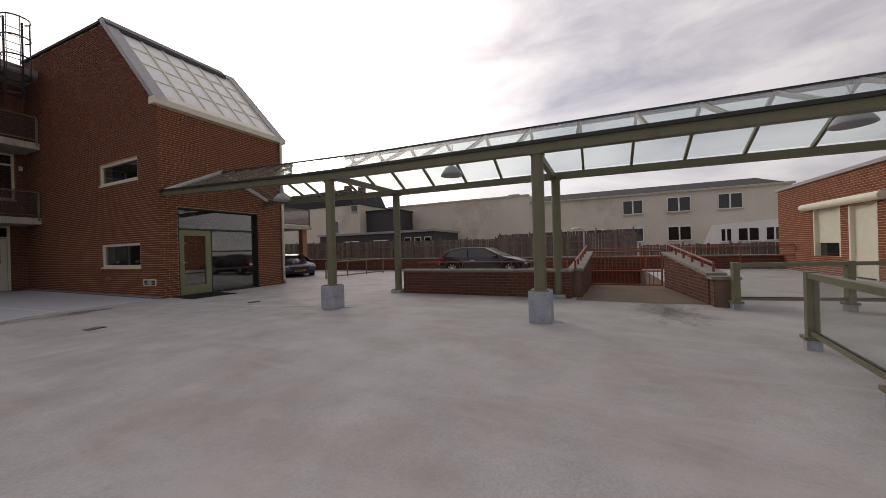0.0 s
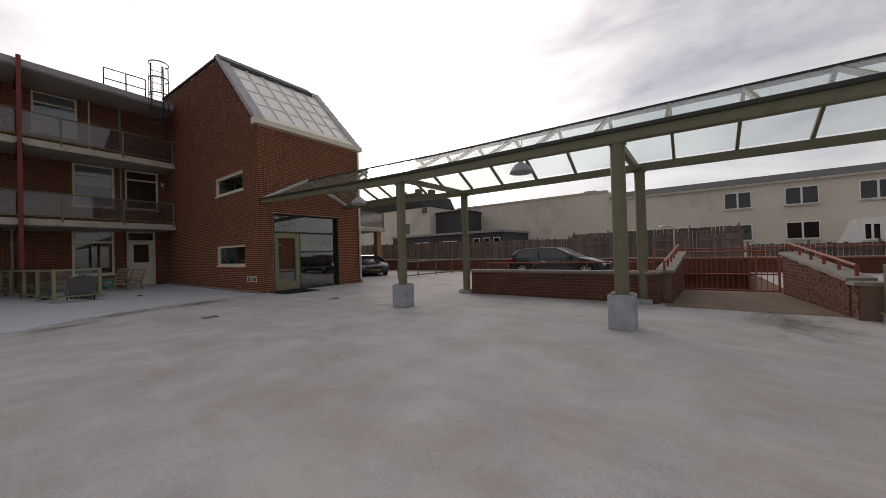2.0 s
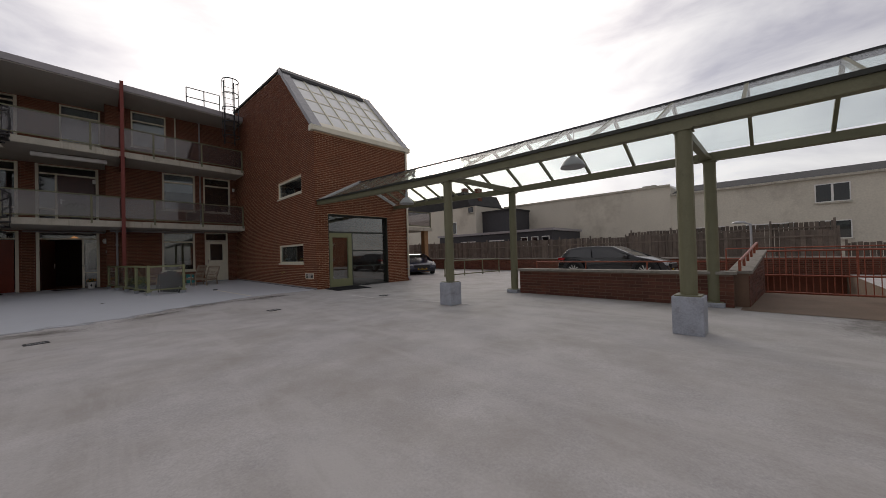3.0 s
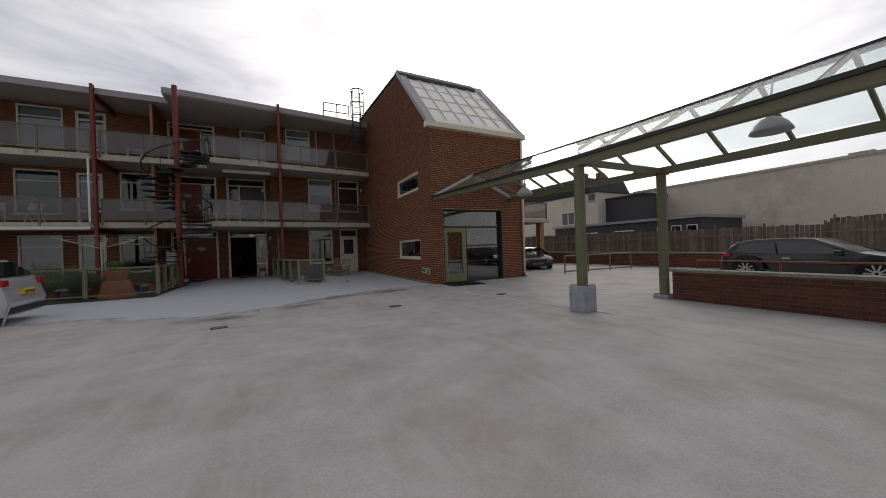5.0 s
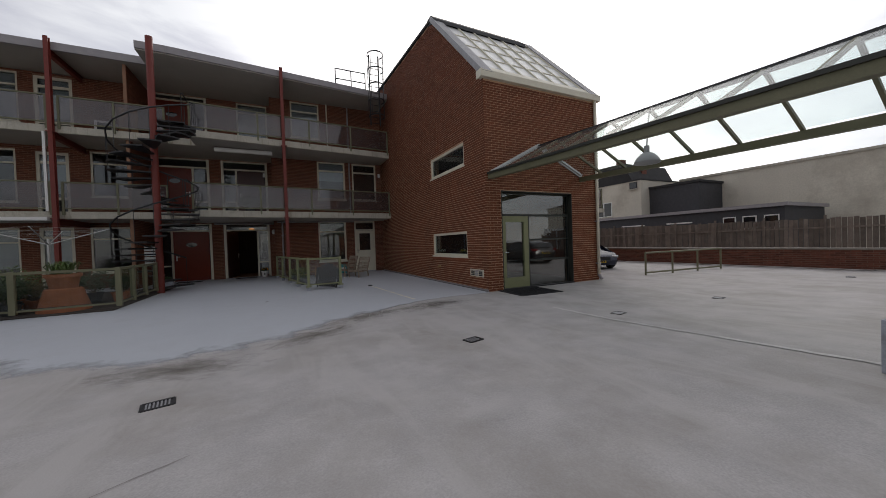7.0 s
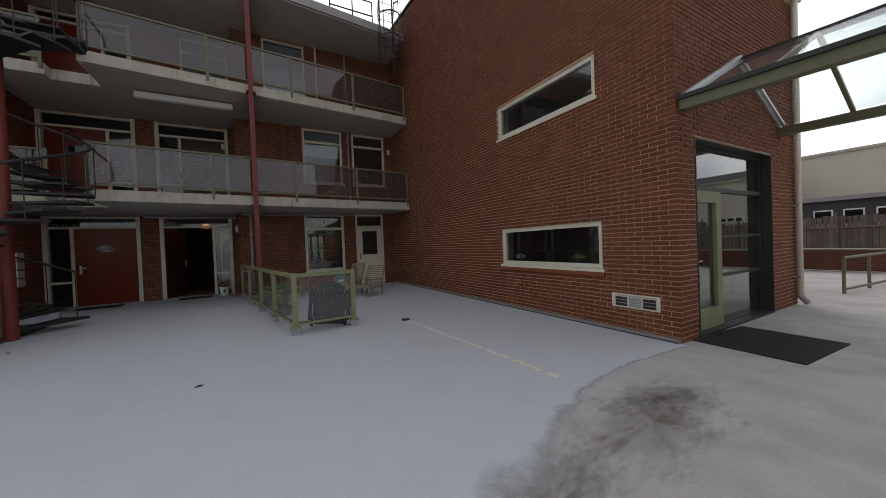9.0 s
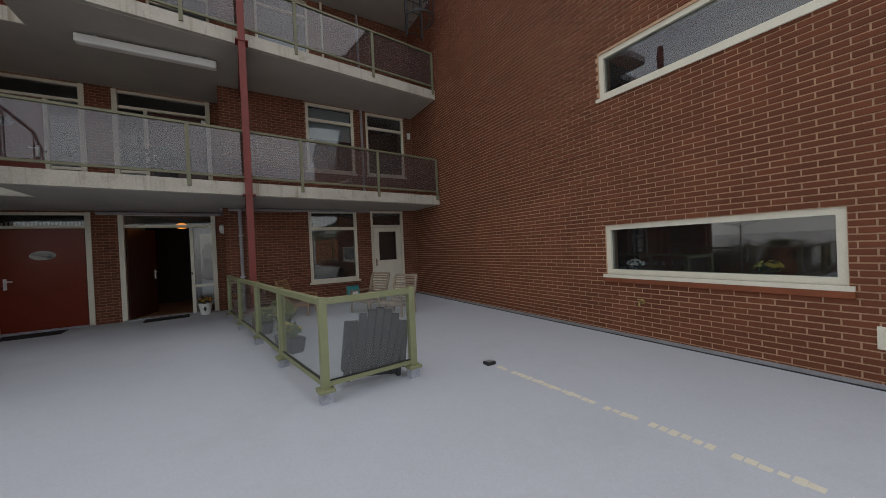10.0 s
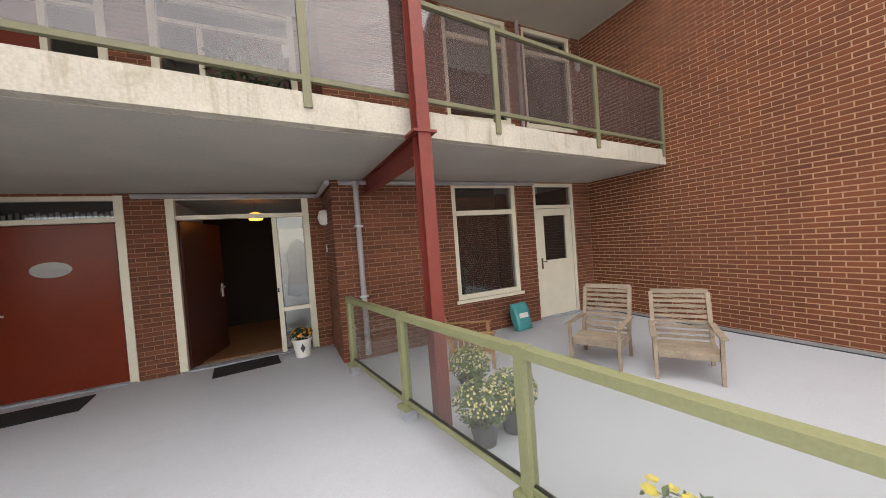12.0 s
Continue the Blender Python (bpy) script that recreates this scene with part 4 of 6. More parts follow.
part("door_handle", tube(bx(h[0] + 0.12, h[0] + 0.16, YR + 0.018, YR + 0.03, 0.95, 1.15), (h[0] + 0.14, YR, 1.08), (h[0] + 0.24, YR, 1.08), 0.01), M["chrome"], leaf)
part("door_sill", bx(h[0], h[1], YR - 0.02, YR + 0.15, 0.0, 0.04), M["plinth"], d)
# near-black sheet with the room's shade in its colour
part("room_back", bx(h[0] - 0.2, h[1] + 0.2, YR + 0.9, YR + 0.95, 0, 2.5), M["room_shade"], d)


def front_door(name, label, x0, x1, z, top, leaf_span, side_span, paint, open_angle=0.0, oval=False):
    """A front door with overlight and side light in a cream frame."""
    d = thing(name, label, "door", kind="structure")
    y0, y1 = YL + 0.02, YL + 0.13
    lt = z + 2.2
    for a, b in ((x0 - 0.02, x0 + 0.075), (x1 - 0.075, x1 + 0.02)):
        part("door_frame", bx(a, b, y0 - 0.05, y1, z, top), M["cream"], d)
    part("door_frame", bx(x0 + 0.07, x1 - 0.07, y0, y1, top - 0.06, top), M["cream"], d)
    part("transom", bx(x0 + 0.07, x1 - 0.07, y0 - 0.01, y1, lt, lt + 0.06), M["cream"], d)
    mid = leaf_span[1] if side_span[0] >= leaf_span[1] - 0.01 else leaf_span[0]
    part("mullion", bx(mid - 0.035, mid + 0.035, y0, y1, z, lt), M["cream"], d)
    part("side_rail", bx(side_span[0], side_span[1], y0, y1, z + 0.68, z + 0.74), M["cream"], d)
    for c in ((x0 + 0.07, x1 - 0.07, lt + 0.06, top - 0.06), (side_span[0], side_span[1], z + 0.05, z + 0.68), (side_span[0], side_span[1], z + 0.74, lt)):
        p = part("pane", bx(c[0], c[1], y0 + 0.05, y0 + 0.056, c[2], c[3]), M["glass"], d)
        p.visible_shadow = False
    a, b = leaf_span[0] + 0.04, leaf_span[1] - 0.04
    w = b - a
    leaf = part("door_leaf", box(B(), 0, w, 0, 0.045, 0.02, 2.19, bevel=0.004), paint, d)
    leaf.matrix_world = pose(a, y0 + 0.04, z, 0, 0, open_angle)
    hx, hd = (0.1, 0.12) if side_span[0] < leaf_span[0] else (w - 0.1, -0.12)
    part("door_handle", tube(bx(hx - 0.024, hx + 0.024, -0.014, 0.0, 0.93, 1.16), (hx, -0.045, 1.1), (hx + hd, -0.045, 1.1), 0.014), M["white"], leaf, "white lever handle on a plate")
    part("lock_case", bx(leaf_span[1] - 0.03, leaf_span[1] - 0.005, y0 - 0.014, y0, z + 1.0, z + 1.06), M["black"], d)
    if oval:
        bm = B()
        lathe(bm, [(0.0, 0.0), (0.2, 0.0)], seg=28)
        bmesh.ops.transform(bm, matrix=Matrix.Translation((w * 0.5, -0.004, 1.62)) @ Matrix.Rotation(radians(90), 4, "X") @ Matrix.Diagonal((1, 0.5, 1, 1)), verts=bm.verts[:])
        part("porthole", bm, M["car_glass"], leaf, "oval dark glass pane")
    part("door_sill", bx(x0, x1, YL - 0.03, YL + 0.15, z, z + 0.03), M["plinth"], d)
    return d


A_SIDE_L, A_SIDE_R = (A_X[0] + 0.53, A_X[1] - 0.07), (A_X[0] + 0.07, A_X[1] - 0.6)
for k, (z, t) in enumerate(zip(FL, TOPS)):
    front_door("door_flat_%d" % (k * 2 + 1), "red-brown front door with an oval pane, closed", A_X[0], A_X[1], z, t - 0.03, *((A_SIDE_L, (A_X[0] + 0.07, A_X[0] + 0.5)) if k == 0 else (A_SIDE_R, (A_X[1] - 0.56, A_X[1] - 0.07))), M["door_red"], 0, True)
    if k < 2:
        front_door("door_flat_%d" % (k * 2 + 2), "dark red front door, " + ("standing open to the hall" if k == 0 else "closed"), B_X[0], B_X[1], z, t - 0.03, *(((B_X[0] + 0.07, B_X[1] - 0.5), (B_X[1] - 0.46, B_X[1] - 0.07)) if k == 0 else ((B_X[0] + 0.56, B_X[1] - 0.07), (B_X[0] + 0.07, B_X[0] + 0.52))), M["door_dark"], 74 if k == 0 else 0)
fringe = thing("door_valance", "white fringed valance behind the overlight of the front door", "valance")
for i in range(30):
    part("strip", bx(A_X[0] + 0.1 + i * 0.06, A_X[0] + 0.135 + i * 0.06, YL + 0.09, YL + 0.094, 2.262, 2.33 + 0.015 * (i % 3)), M["white"], fringe)
hallway = thing("hallway", "dim hallway seen through the open front door", "hallway", kind="structure")
part("floorboards", bx(-7.3, -4.6, YL + 0.28, 14, 0.0, 0.03), M["floor_wood"], hallway)
part("plaster", bx(-7.3, -7.25, YL + 0.28, 14, 0.03, 2.6), M["curtain"], hallway)
part("plaster", bx(-4.9, -4.85, YL + 0.28, 14, 0.03, 2.6), M["soffit"], hallway)
part("cupboard", bx(-5.75, -5.0, 12.4, 12.9, 0.03, 2.1), M["white"], hallway)
hl = thing("hall_lamp", "orange glass hall lamp, lit", "lamp", pose(-6.1, 11.9, 2.3))
part("shade", lathe(B(), [(0.02, 0.1), (0.1, 0.07), (0.13, 0.0), (0.1, -0.05), (0.0, -0.06)]), M["glow"], hl, smooth=True)
part("cord", tube(B(), (0, 0, 0.1), (0, 0, 0.26), 0.006), M["black"], hl)
coat_ob = thing("hanging_coat", "dark coat hanging in the hall", "coat", pose(-5.45, 11.6, 1.1))
bm = lathe(B(), [(0.02, 0.75), (0.12, 0.68), (0.2, 0.5), (0.19, 0.2), (0.24, -0.25), (0.1, -0.3)], seg=12)
bmesh.ops.scale(bm, vec=(1, 0.5, 1), verts=bm.verts[:])
part("cloth", bm, M["black"], coat_ob)

# ---------------------------------------------------------------- glass canopy
CAN = thing("canopy", "moss green steel canopy with a pitched glass roof on plinths", "canopy", kind="structure")
# stations along the canopy: y, outer gutter (x, z), inner gutter (x, z), ridge (x, z)
STA = [(-0.02, (0.12, 3.0), (3.4, 3.08), (1.74, 3.9)), (-6.52, (-0.22, 2.67), (2.15, 2.68), (1.02, 3.4)), (-10.42, (-0.24, 2.61), (2.15, 2.65), (1.04, 3.33)), (-17.0, (-0.26, 2.5), (2.15, 2.54), (1.07, 3.2))]


def along(y, which):
    for a, b in zip(STA, STA[1:]):
        if b[0] <= y <= a[0] + 1e-6:
            f = (a[0] - y) / (a[0] - b[0])
            p, q = a[which], b[which]
            return Vector((p[0] + (q[0] - p[0]) * f, y, p[1] + (q[1] - p[1]) * f))
    return Vector((STA[-1][which][0], y, STA[-1][which][1]))


for a, b in zip(STA, STA[1:]):
    for which, nm, w, h in ((1, "outer_gutter", 0.13, 0.14), (2, "inner_gutter", 0.13, 0.13), (3, "ridge_bar", 0.05, 0.09)):
        part(nm, bar(B(), along(a[0], which), along(b[0] - 0.001, which), w, h), M["green"] if which < 3 else M["black"], CAN)
    part("gutter_lip", bar(B(), along(a[0], 1) + Vector((-0.075, 0, 0.075)), along(b[0] - 0.001, 1) + Vector((-0.075, 0, 0.075)), 0.05, 0.05), M["dark_green"], CAN)
n_bay = 20
ys = [-0.02 - i * (16.9 / n_bay) for i in range(n_bay + 1)]
for i, y in enumerate(ys):
    for which in (1, 2):
        e, r = along(y, which), along(y, 3)
        e = e + Vector((0, 0, 0.07))
        part("rafter", bar(B(), e, r, 0.045, 0.055), M["green"] if i else M["alu"], CAN)
    if i < n_bay:
        y2 = ys[i + 1]
        for which in (1, 2):
            bm = B()
            up = Vector((0, 0, 0.105))
            q = [along(y - 0.02, which) + up, along(y2 + 0.02, which) + up, along(y2 + 0.02, 3) + Vector((0, 0, 0.03)), along(y - 0.02, 3) + Vector((0, 0, 0.03))]
            v = [bm.verts.new(p) for p in q] + [bm.verts.new(p + Vector((0, 0, 0.008))) for p in q]
            for f in ((0, 3, 2, 1), (4, 5, 6, 7), (0, 1, 5, 4), (1, 2, 6, 5), (2, 3, 7, 6), (3, 0, 4, 7)):
                bm.faces.new([v[k] for k in f])
            p = part("pane", bm, M["canopy_glass"], CAN)
            p.visible_shadow = False
for y in (-6.52, -10.42):
    o, n_ = along(y, 1), along(y, 2)
    part("tie_beam", bar(B(), o + Vector((0.06, 0, 0)), n_ - Vector((0.06, 0, 0)), 0.09, 0.1), M["green"], CAN)
    for p, q in ((o, n_), (n_, o)):
        d = (q - p).normalized()
        for sgn in (-1, 1):
            part("brace", bar(B(), p + Vector((0, sgn * 0.07, -0.02)), p + d * 0.55 + Vector((0, sgn * 0.01, -0.02)), 0.05, 0.05), M["green"], CAN)
# zinc capping where the canopy meets the brick
part("flashing", bar(bar(B(), along(-0.03, 1) + Vector((0, 0, 0.12)), along(-0.03, 3) + Vector((0, 0, 0.06)), 0.1, 0.05), along(-0.03, 2) + Vector((0, 0, 0.12)), along(-0.03, 3) + Vector((0, 0, 0.06)), 0.1, 0.05), M["alu"], CAN, "pale zinc capping")


def canopy_column(x, y, top, plinth_w, plinth_h, label):
    z = ground_z(y)
    c = thing("canopy_column", label, "column", pose(x, y, z), "canopy columns", "structure")
    shaft = part("shaft", tube(B(), (0, 0, plinth_h), (0, 0, top - z), 0.088, 20), M["green"], c, smooth=False)
    part("base_plate", bx(-0.13, 0.13, -0.13, 0.13, plinth_h, plinth_h + 0.015), M["green"], c)
    part("plinth", box(B(), -plinth_w / 2, plinth_w / 2, -plinth_w / 2, plinth_w / 2, 0, plinth_h, bevel=0.012), M["plinth"], c, "grey painted concrete plinth")
    part("head_plate", bx(-0.1, 0.1, -0.1, 0.1, top - z - 0.02, top - z), M["green"], c)


for y in (-6.52, -10.46):
    canopy_column(-0.22, y, along(y, 1).z - 0.07, 0.31, 0.45, "green round canopy column on a tall grey plinth")
    canopy_column(2.15, y, along(y, 2).z - 0.06, 0.3, 0.08, "green round canopy column on a low plinth")
for y in (-3.4, -8.62, -14.26):
    r = along(y, 3)
    lam = thing("pendant_lamp", "grey enamel dome lamp hanging under the canopy", "lamp", pose(r.x - 0.1, y, 2.68), "canopy lamps")
    part("shade", lathe(B(), [(0.05, 0.16), (0.1, 0.14), (0.17, 0.07), (0.21, 0.0), (0.22, -0.035), (0.2, -0.03), (0.15, 0.05), (0.0, 0.1)], seg=24), M["lamp_white"], lam, smooth=True)
    part("neck", tube(B(), (0, 0, 0.15), (0, 0, 0.28), 0.045, 12), M["lamp_white"], lam)
    part("stem", tube(B(), (0, 0, 0.28), (0.1, 0, r.z - 2.68 - 0.02), 0.012, 8), M["steel"], lam)

# ---------------------------------------------------------------- ramp, low walls and rails
def low_wall(name, label, p, q, h0, h1, w=0.2, z=0.1, coping=M["coping"], brick=True):
    """A brick wall from p to q in plan whose top runs from h0 to h1, with a coping."""
    wall = thing(name, label, "wall", kind="structure")
    p, q = Vector((*p, z)), Vector((*q, z))
    d = (q - p).normalized()
    s = Vector((-d.y, d.x, 0)) * (w / 2)
    bm = B()
    v = [bm.verts.new(c) for c in (p - s, q - s, q + s, p + s)] + [bm.verts.new(c) for c in (p - s + Vector((0, 0, h0)), q - s + Vector((0, 0, h1)), q + s + Vector((0, 0, h1)), p + s + Vector((0, 0, h0)))]
    for f in ((0, 3, 2, 1), (4, 5, 6, 7), (0, 1, 5, 4), (1, 2, 6, 5), (2, 3, 7, 6), (3, 0, 4, 7)):
        bm.faces.new([v[k] for k in f])
    part("mortar_bed", bm, M["mortar_old"], wall)
    part("coping", bar(B(), p - d * 0.04 + Vector((0, 0, h0 + 0.025)), q + d * 0.04 + Vector((0, 0, h1 + 0.025)), w + 0.1, 0.05), coping, wall, "grey concrete coping")
    if brick:
        L = (q - p).length
        rnd = random.Random(4)
        pitch_u, pitch_z = BRICK_W + JOINT, BRICK_H + JOINT
        bm = B()
        for r in range(int(max(h0, h1) / pitch_z) + 1):
            zz = r * pitch_z + 0.01
            u = -(pitch_u / 2 if r % 2 else 0)
            while u < L:
                a, b = max(u, 0), min(u + BRICK_W, L)
                if b - a > 0.04 and zz + BRICK_H < h0 + (h1 - h0) * ((a + b) / 2 / L):
                    for sgn in (-1, 1):
                        o = p + d * a + s.normalized() * sgn * (w / 2 - 0.005) + Vector((0, 0, zz))
                        m = Matrix((d, s.normalized() * sgn, Vector((0, 0, 1)))).transposed().to_4x4()
                        m.translation = o
                        box(bm, 0, b - a, 0, 0.015 + rnd.uniform(-0.002, 0.002), 0, BRICK_H, m)
                u += pitch_u
        bmesh.ops.recalc_face_normals(bm, faces=bm.faces[:])
        tagged(part("brickwork", bm, M["brick_far"], wall), kind="stuff")
    return wall


LWX = 2.22
low_wall("wall_low", "low red brick wall with a pale coping beside the canopy", (LWX, -10.72), (LWX, -6.7), 0.55, 0.55)
low_wall("wall_ramp_north", "red brick ramp wall rising under a rail", (LWX + 0.1, -10.8), (4.9, -10.95), 0.56, 0.86)
low_wall("wall_ramp_south", "red brick ramp wall rising under a rail", (1.95, -13.05), (4.5, -12.8), 0.5, 0.82)
low_wall("wall_end_pier", "short red brick pier at the end of the ramp wall", (1.7, -13.12), (1.93, -13.12), 0.46, 0.46, 0.3)
bm = B()
v = [bm.verts.new(c) for c in ((1.9, -13.0, 0.106), (1.9, -10.8, 0.106), (4.7, -10.9, 0.106), (4.7, -12.9, 0.106))]
bm.faces.new(v)
w2 = [bm.verts.new(c) for c in ((12.0, -10.9, -1.3), (12.0, -12.9, -1.3))]
bm.faces.new((v[3], v[2], w2[0], w2[1]))
for a, b in ((-10.9, 1), (-12.9, -1)):
    e = [bm.verts.new(c) for c in ((4.7, a, 0.1), (12, a, 0.1), (12, a, -1.3))]
    bm.faces.new(e)
e = [bm.verts.new(c) for c in ((12, -10.9, -1.3), (12, -12.9, -1.3), (12, -12.9, 0.1), (12, -10.9, 0.1))]
bm.faces.new(e)
tagged(part("ramp", bm, M["ramp"]), "brown asphalt ramp going down between brick walls", "ramp", kind="structure")


def tube_rail(name, label, pts, z0s, height, paint, rails=(1.0,), step=None, r=0.022, group="", infill=0, zbase=True):
    t = thing(name, label, "railing", group=group)
    for (x, y), z in zip(pts, z0s):
        part("post", tube(B(), (x, y, z), (x, y, z + height), r, 10), paint, t)
    for i in range(len(pts) - 1):
        a, b = Vector((*pts[i], z0s[i])), Vector((*pts[i + 1], z0s[i + 1]))
        for f in rails:
            part("rail", tube(B(), a + Vector((0, 0, height * f)), b + Vector((0, 0, height * f)), r, 10), paint, t)
        for k in range(1, infill):
            c = a.lerp(b, k / infill)
            part("bar", tube(B(), c + Vector((0, 0, 0.08)), c + Vector((0, 0, height)), 0.008, 6), paint, t)
    return t


def lerp2(p, q, n):
    return [(p[0] + (q[0] - p[0]) * i / n, p[1] + (q[1] - p[1]) * i / n) for i in range(n + 1)]


tube_rail("ramp_rail", "orange painted tube rail on the ramp wall", lerp2((2.15, -10.8), (4.85, -10.95), 5), [0.71 + 0.06 * i for i in range(6)], 0.16, M["orange_steel"], group="ramp rails")
tube_rail("ramp_rail", "orange painted tube rail on the ramp wall", lerp2((2.05, -13.05), (4.45, -12.8), 5), [0.65 + 0.065 * i for i in range(6)], 0.16, M["orange_steel"], group="ramp rails")
tube_rail("wall_rail", "orange painted tube rail behind the low wall", lerp2((2.6, -10.6), (2.6, -6.9), 3), [0.1] * 4, 0.75, M["orange_steel"], group="ramp rails", r=0.015)
gate = thing("ramp_gate", "orange barred steel gate across the ramp", "gate", pose(0, 0, 0))
gx = 5.2
for z in (0.08, 0.45, 0.98):
    part("rail", tube(B(), (gx, -12.75, z), (gx, -11.0, z), 0.018, 8), M["orange_steel"], gate)
for i in range(19):
    y = -12.75 + i * 1.75 / 18
    part("bar", tube(B(), (gx, y, 0.0), (gx, y, 0.98), 0.008 if i % 18 else 0.025, 6), M["orange_steel"], gate)
far_rail = tube_rail("deck_rail", "orange tube rail along the far edge of the deck", lerp2((10.6, -22), (10.6, -10), 8), [0.1] * 9, 0.9, M["orange_steel"], rails=(1.0, 0.6), r=0.02)
tube_rail("deck_rail", "grey-green low tube rail on the deck", lerp2((6.1, -0.2), (9.9, -0.6), 3), [0.0] * 4, 0.75, M["green"], rails=(1.0, 0.12), r=0.03)


def glass_fence(name, label, pts, z, height, group, paint="green_fence", feet=True, post_w=0.075, pane="fence_glass"):
    """A fence of square posts on small feet, with rails above and below clear glass panes."""
    f = thing(name, label, "fence", group=group)
    for i, (x, y) in enumerate(pts):
        nb = pts[min(i + 1, len(pts) - 1)] if i == 0 else pts[i - 1]
        turn = math.degrees(math.atan2(nb[1] - y, nb[0] - x))
        post = part("post", box(B(), -post_w / 2, post_w / 2, -post_w / 2, post_w / 2, 0.1, height + 0.01, bevel=0.006), M[paint], f)
        post.matrix_world = pose(x, y, z, 0, 0, turn)
        if feet:
            part("collar", box(B(), -0.075, 0.075, -0.075, 0.075, 0.1, 0.135, bevel=0.006), M[paint], post)
            part("foot", bx(-0.055, 0.055, -0.055, 0.055, 0.0, 0.1), M["plinth"], post)
    for i, (p, q) in enumerate(zip(pts, pts[1:])):
        a, b = Vector((*p, z)), Vector((*q, z))
        d = (b - a).normalized() * post_w / 2
        a, b = a + d, b - d
        up = lambda h: Vector((0, 0, h))
        part("top_rail", bar(B(), a + up(height - 0.03), b + up(height - 0.03), 0.075, 0.055), M[paint], f)
        part("bottom_rail", bar(B(), a + up(0.17), b + up(0.17), 0.05, 0.04), M[paint], f)
        part("gasket", bar(B(), a + up(0.195), b + up(0.195), 0.02, 0.012), M["black"], f)
        g = part("pane", bar(B(), a + up((height + 0.14) / 2), b + up((height + 0.14) / 2), 0.008, height - 0.26), M[pane], f)
        g.visible_shadow = False
    return f


glass_fence("terrace_fence", "light green steel fence with clear glass panes round the terrace", [(-3.16, 3.73), (-4.11, 3.67), (-4.34, 5.05), (-4.55, 6.48), (-4.79, 7.89), (-5.0, 9.34)], 0.005, 0.985, "terrace fences")
glass_fence("planter_fence", "dark weathered green fence round the planted terrace", [(-8.45, 6.3), (-8.4, 5.2), (-8.35, 4.15), (-8.3, 3.15), (-9.95, 3.0), (-11.7, 3.2), (-13.6, 3.3)], 0.005, 1.0, "terrace fences", paint="green", feet=False, post_w=0.1, pane="planter_glass")
glass_fence("deck_fence", "green steel fence with glass panes on the deck", [(-0.72, -13.12), (-2.15, -12.92), (-3.6, -12.72)], 0.1, 0.76, "deck fences", paint="green", post_w=0.09)
glass_fence("deck_fence", "green steel fence with glass panes beside the ramp", [(1.55, -13.2), (1.8, -14.6), (2.1, -16.2)], 0.1, 0.74, "deck fences", paint="green", post_w=0.09)

# ---------------------------------------------------------------- surroundings to the east
far_wall = low_wall("wall_parapet", "low dark brick parapet along the deck's edge", (11.5, -22), (11.5, 16.0), 0.52, 0.7, 0.25, 0.05)
tagged(part("wall_parapet_back", bx(11.9, 12.05, -22, 16, -1.0, 0.1), M["brick_far"]), "plain outer face of the parapet", "wall", kind="structure")


def board_fence(x, y0, y1, z0, za, zb):
    f = thing("board_fence", "grey weathered timber board fence behind the parapet", "fence", kind="structure")
    n = int((y1 - y0) / 0.145)
    rnd = random.Random(2)
    bm = B()
    for i in range(n):
        y = y0 + i * 0.145
        top = za + (zb - za) * i / n + rnd.uniform(-0.03, 0.03)
        box(bm, x + rnd.uniform(-0.01, 0.01) + (0.02 if i % 2 else 0), x + 0.04, y, y + 0.125, z0, top)
    tagged(part("boards", bm, M["wood_fence"], f), kind="stuff")
    for i in range(int((y1 - y0) / 1.8) + 1):
        y = y0 + i * 1.8
        part("post", bx(x - 0.05, x + 0.0, y, y + 0.07, z0, za + (zb - za) * (y - y0) / (y1 - y0) + 0.12), M["wood_fence"], f)
    for z in (z0 + 0.25, za - 0.25):
        part("rail", bx(x - 0.03, x + 0.0, y0, y1, z, z + 0.06), M["wood_fence"], f)
    return f


board_fence(14.0, -13.0, 20.0, 0.0, 1.62, 2.05)
board_fence(14.3, -24.0, -13.0, 0.0, 1.08, 1.1)
board_fence(15.0, -13.0, -5.5, 0.0, 1.98, 1.96)


def far_building(name, label, x0, x1, y0, y1, z1, wall_mat, roof_mat, roof_over=0.1, roof_t=0.15):
    b = thing(name, label, "building", kind="")
    part("wall", bx(x0, x1, y0, y1, -1.0, z1), wall_mat, b)
    part("roof", bx(x0 - roof_over, x1 + roof_over, y0 - roof_over, y1 + roof_over, z1, z1 + roof_t), roof_mat, b)
    return b


def far_window(b, x, y0, y1, z0, z1, panes=2, frame=M["white"]):
    w = part("window", bx(x - 0.05, x + 0.02, y0, y1, z0, z1), frame, b)
    step = (y1 - y0) / panes
    for i in range(panes):
        part("pane", bx(x - 0.06, x - 0.051, y0 + step * i + 0.05, y0 + step * (i + 1) - 0.05, z0 + 0.06, z1 - 0.06), M["car_glass"], w)
    part("sill", bx(x - 0.12, x - 0.05, y0 - 0.06, y1 + 0.06, z0 - 0.08, z0), M["concrete"], w)


wb = thing("white_hall", "long stained white rendered building with a dark roof", "building")
part("wall", bx(24, 34, -6.0, 8.4, -1, 5.55), M["render_white"], wb)
part("wall", bx(24.02, 34, -22.8, -6.0, -1, 4.85), M["render_white"], wb)
part("parapet", bx(23.92, 24.1, -6.0, 8.45, 5.55, 5.7), M["concrete"], wb)
part("gutter", bx(23.85, 24.05, -22.9, -6.0, 4.82, 4.95), M["concrete"], wb)
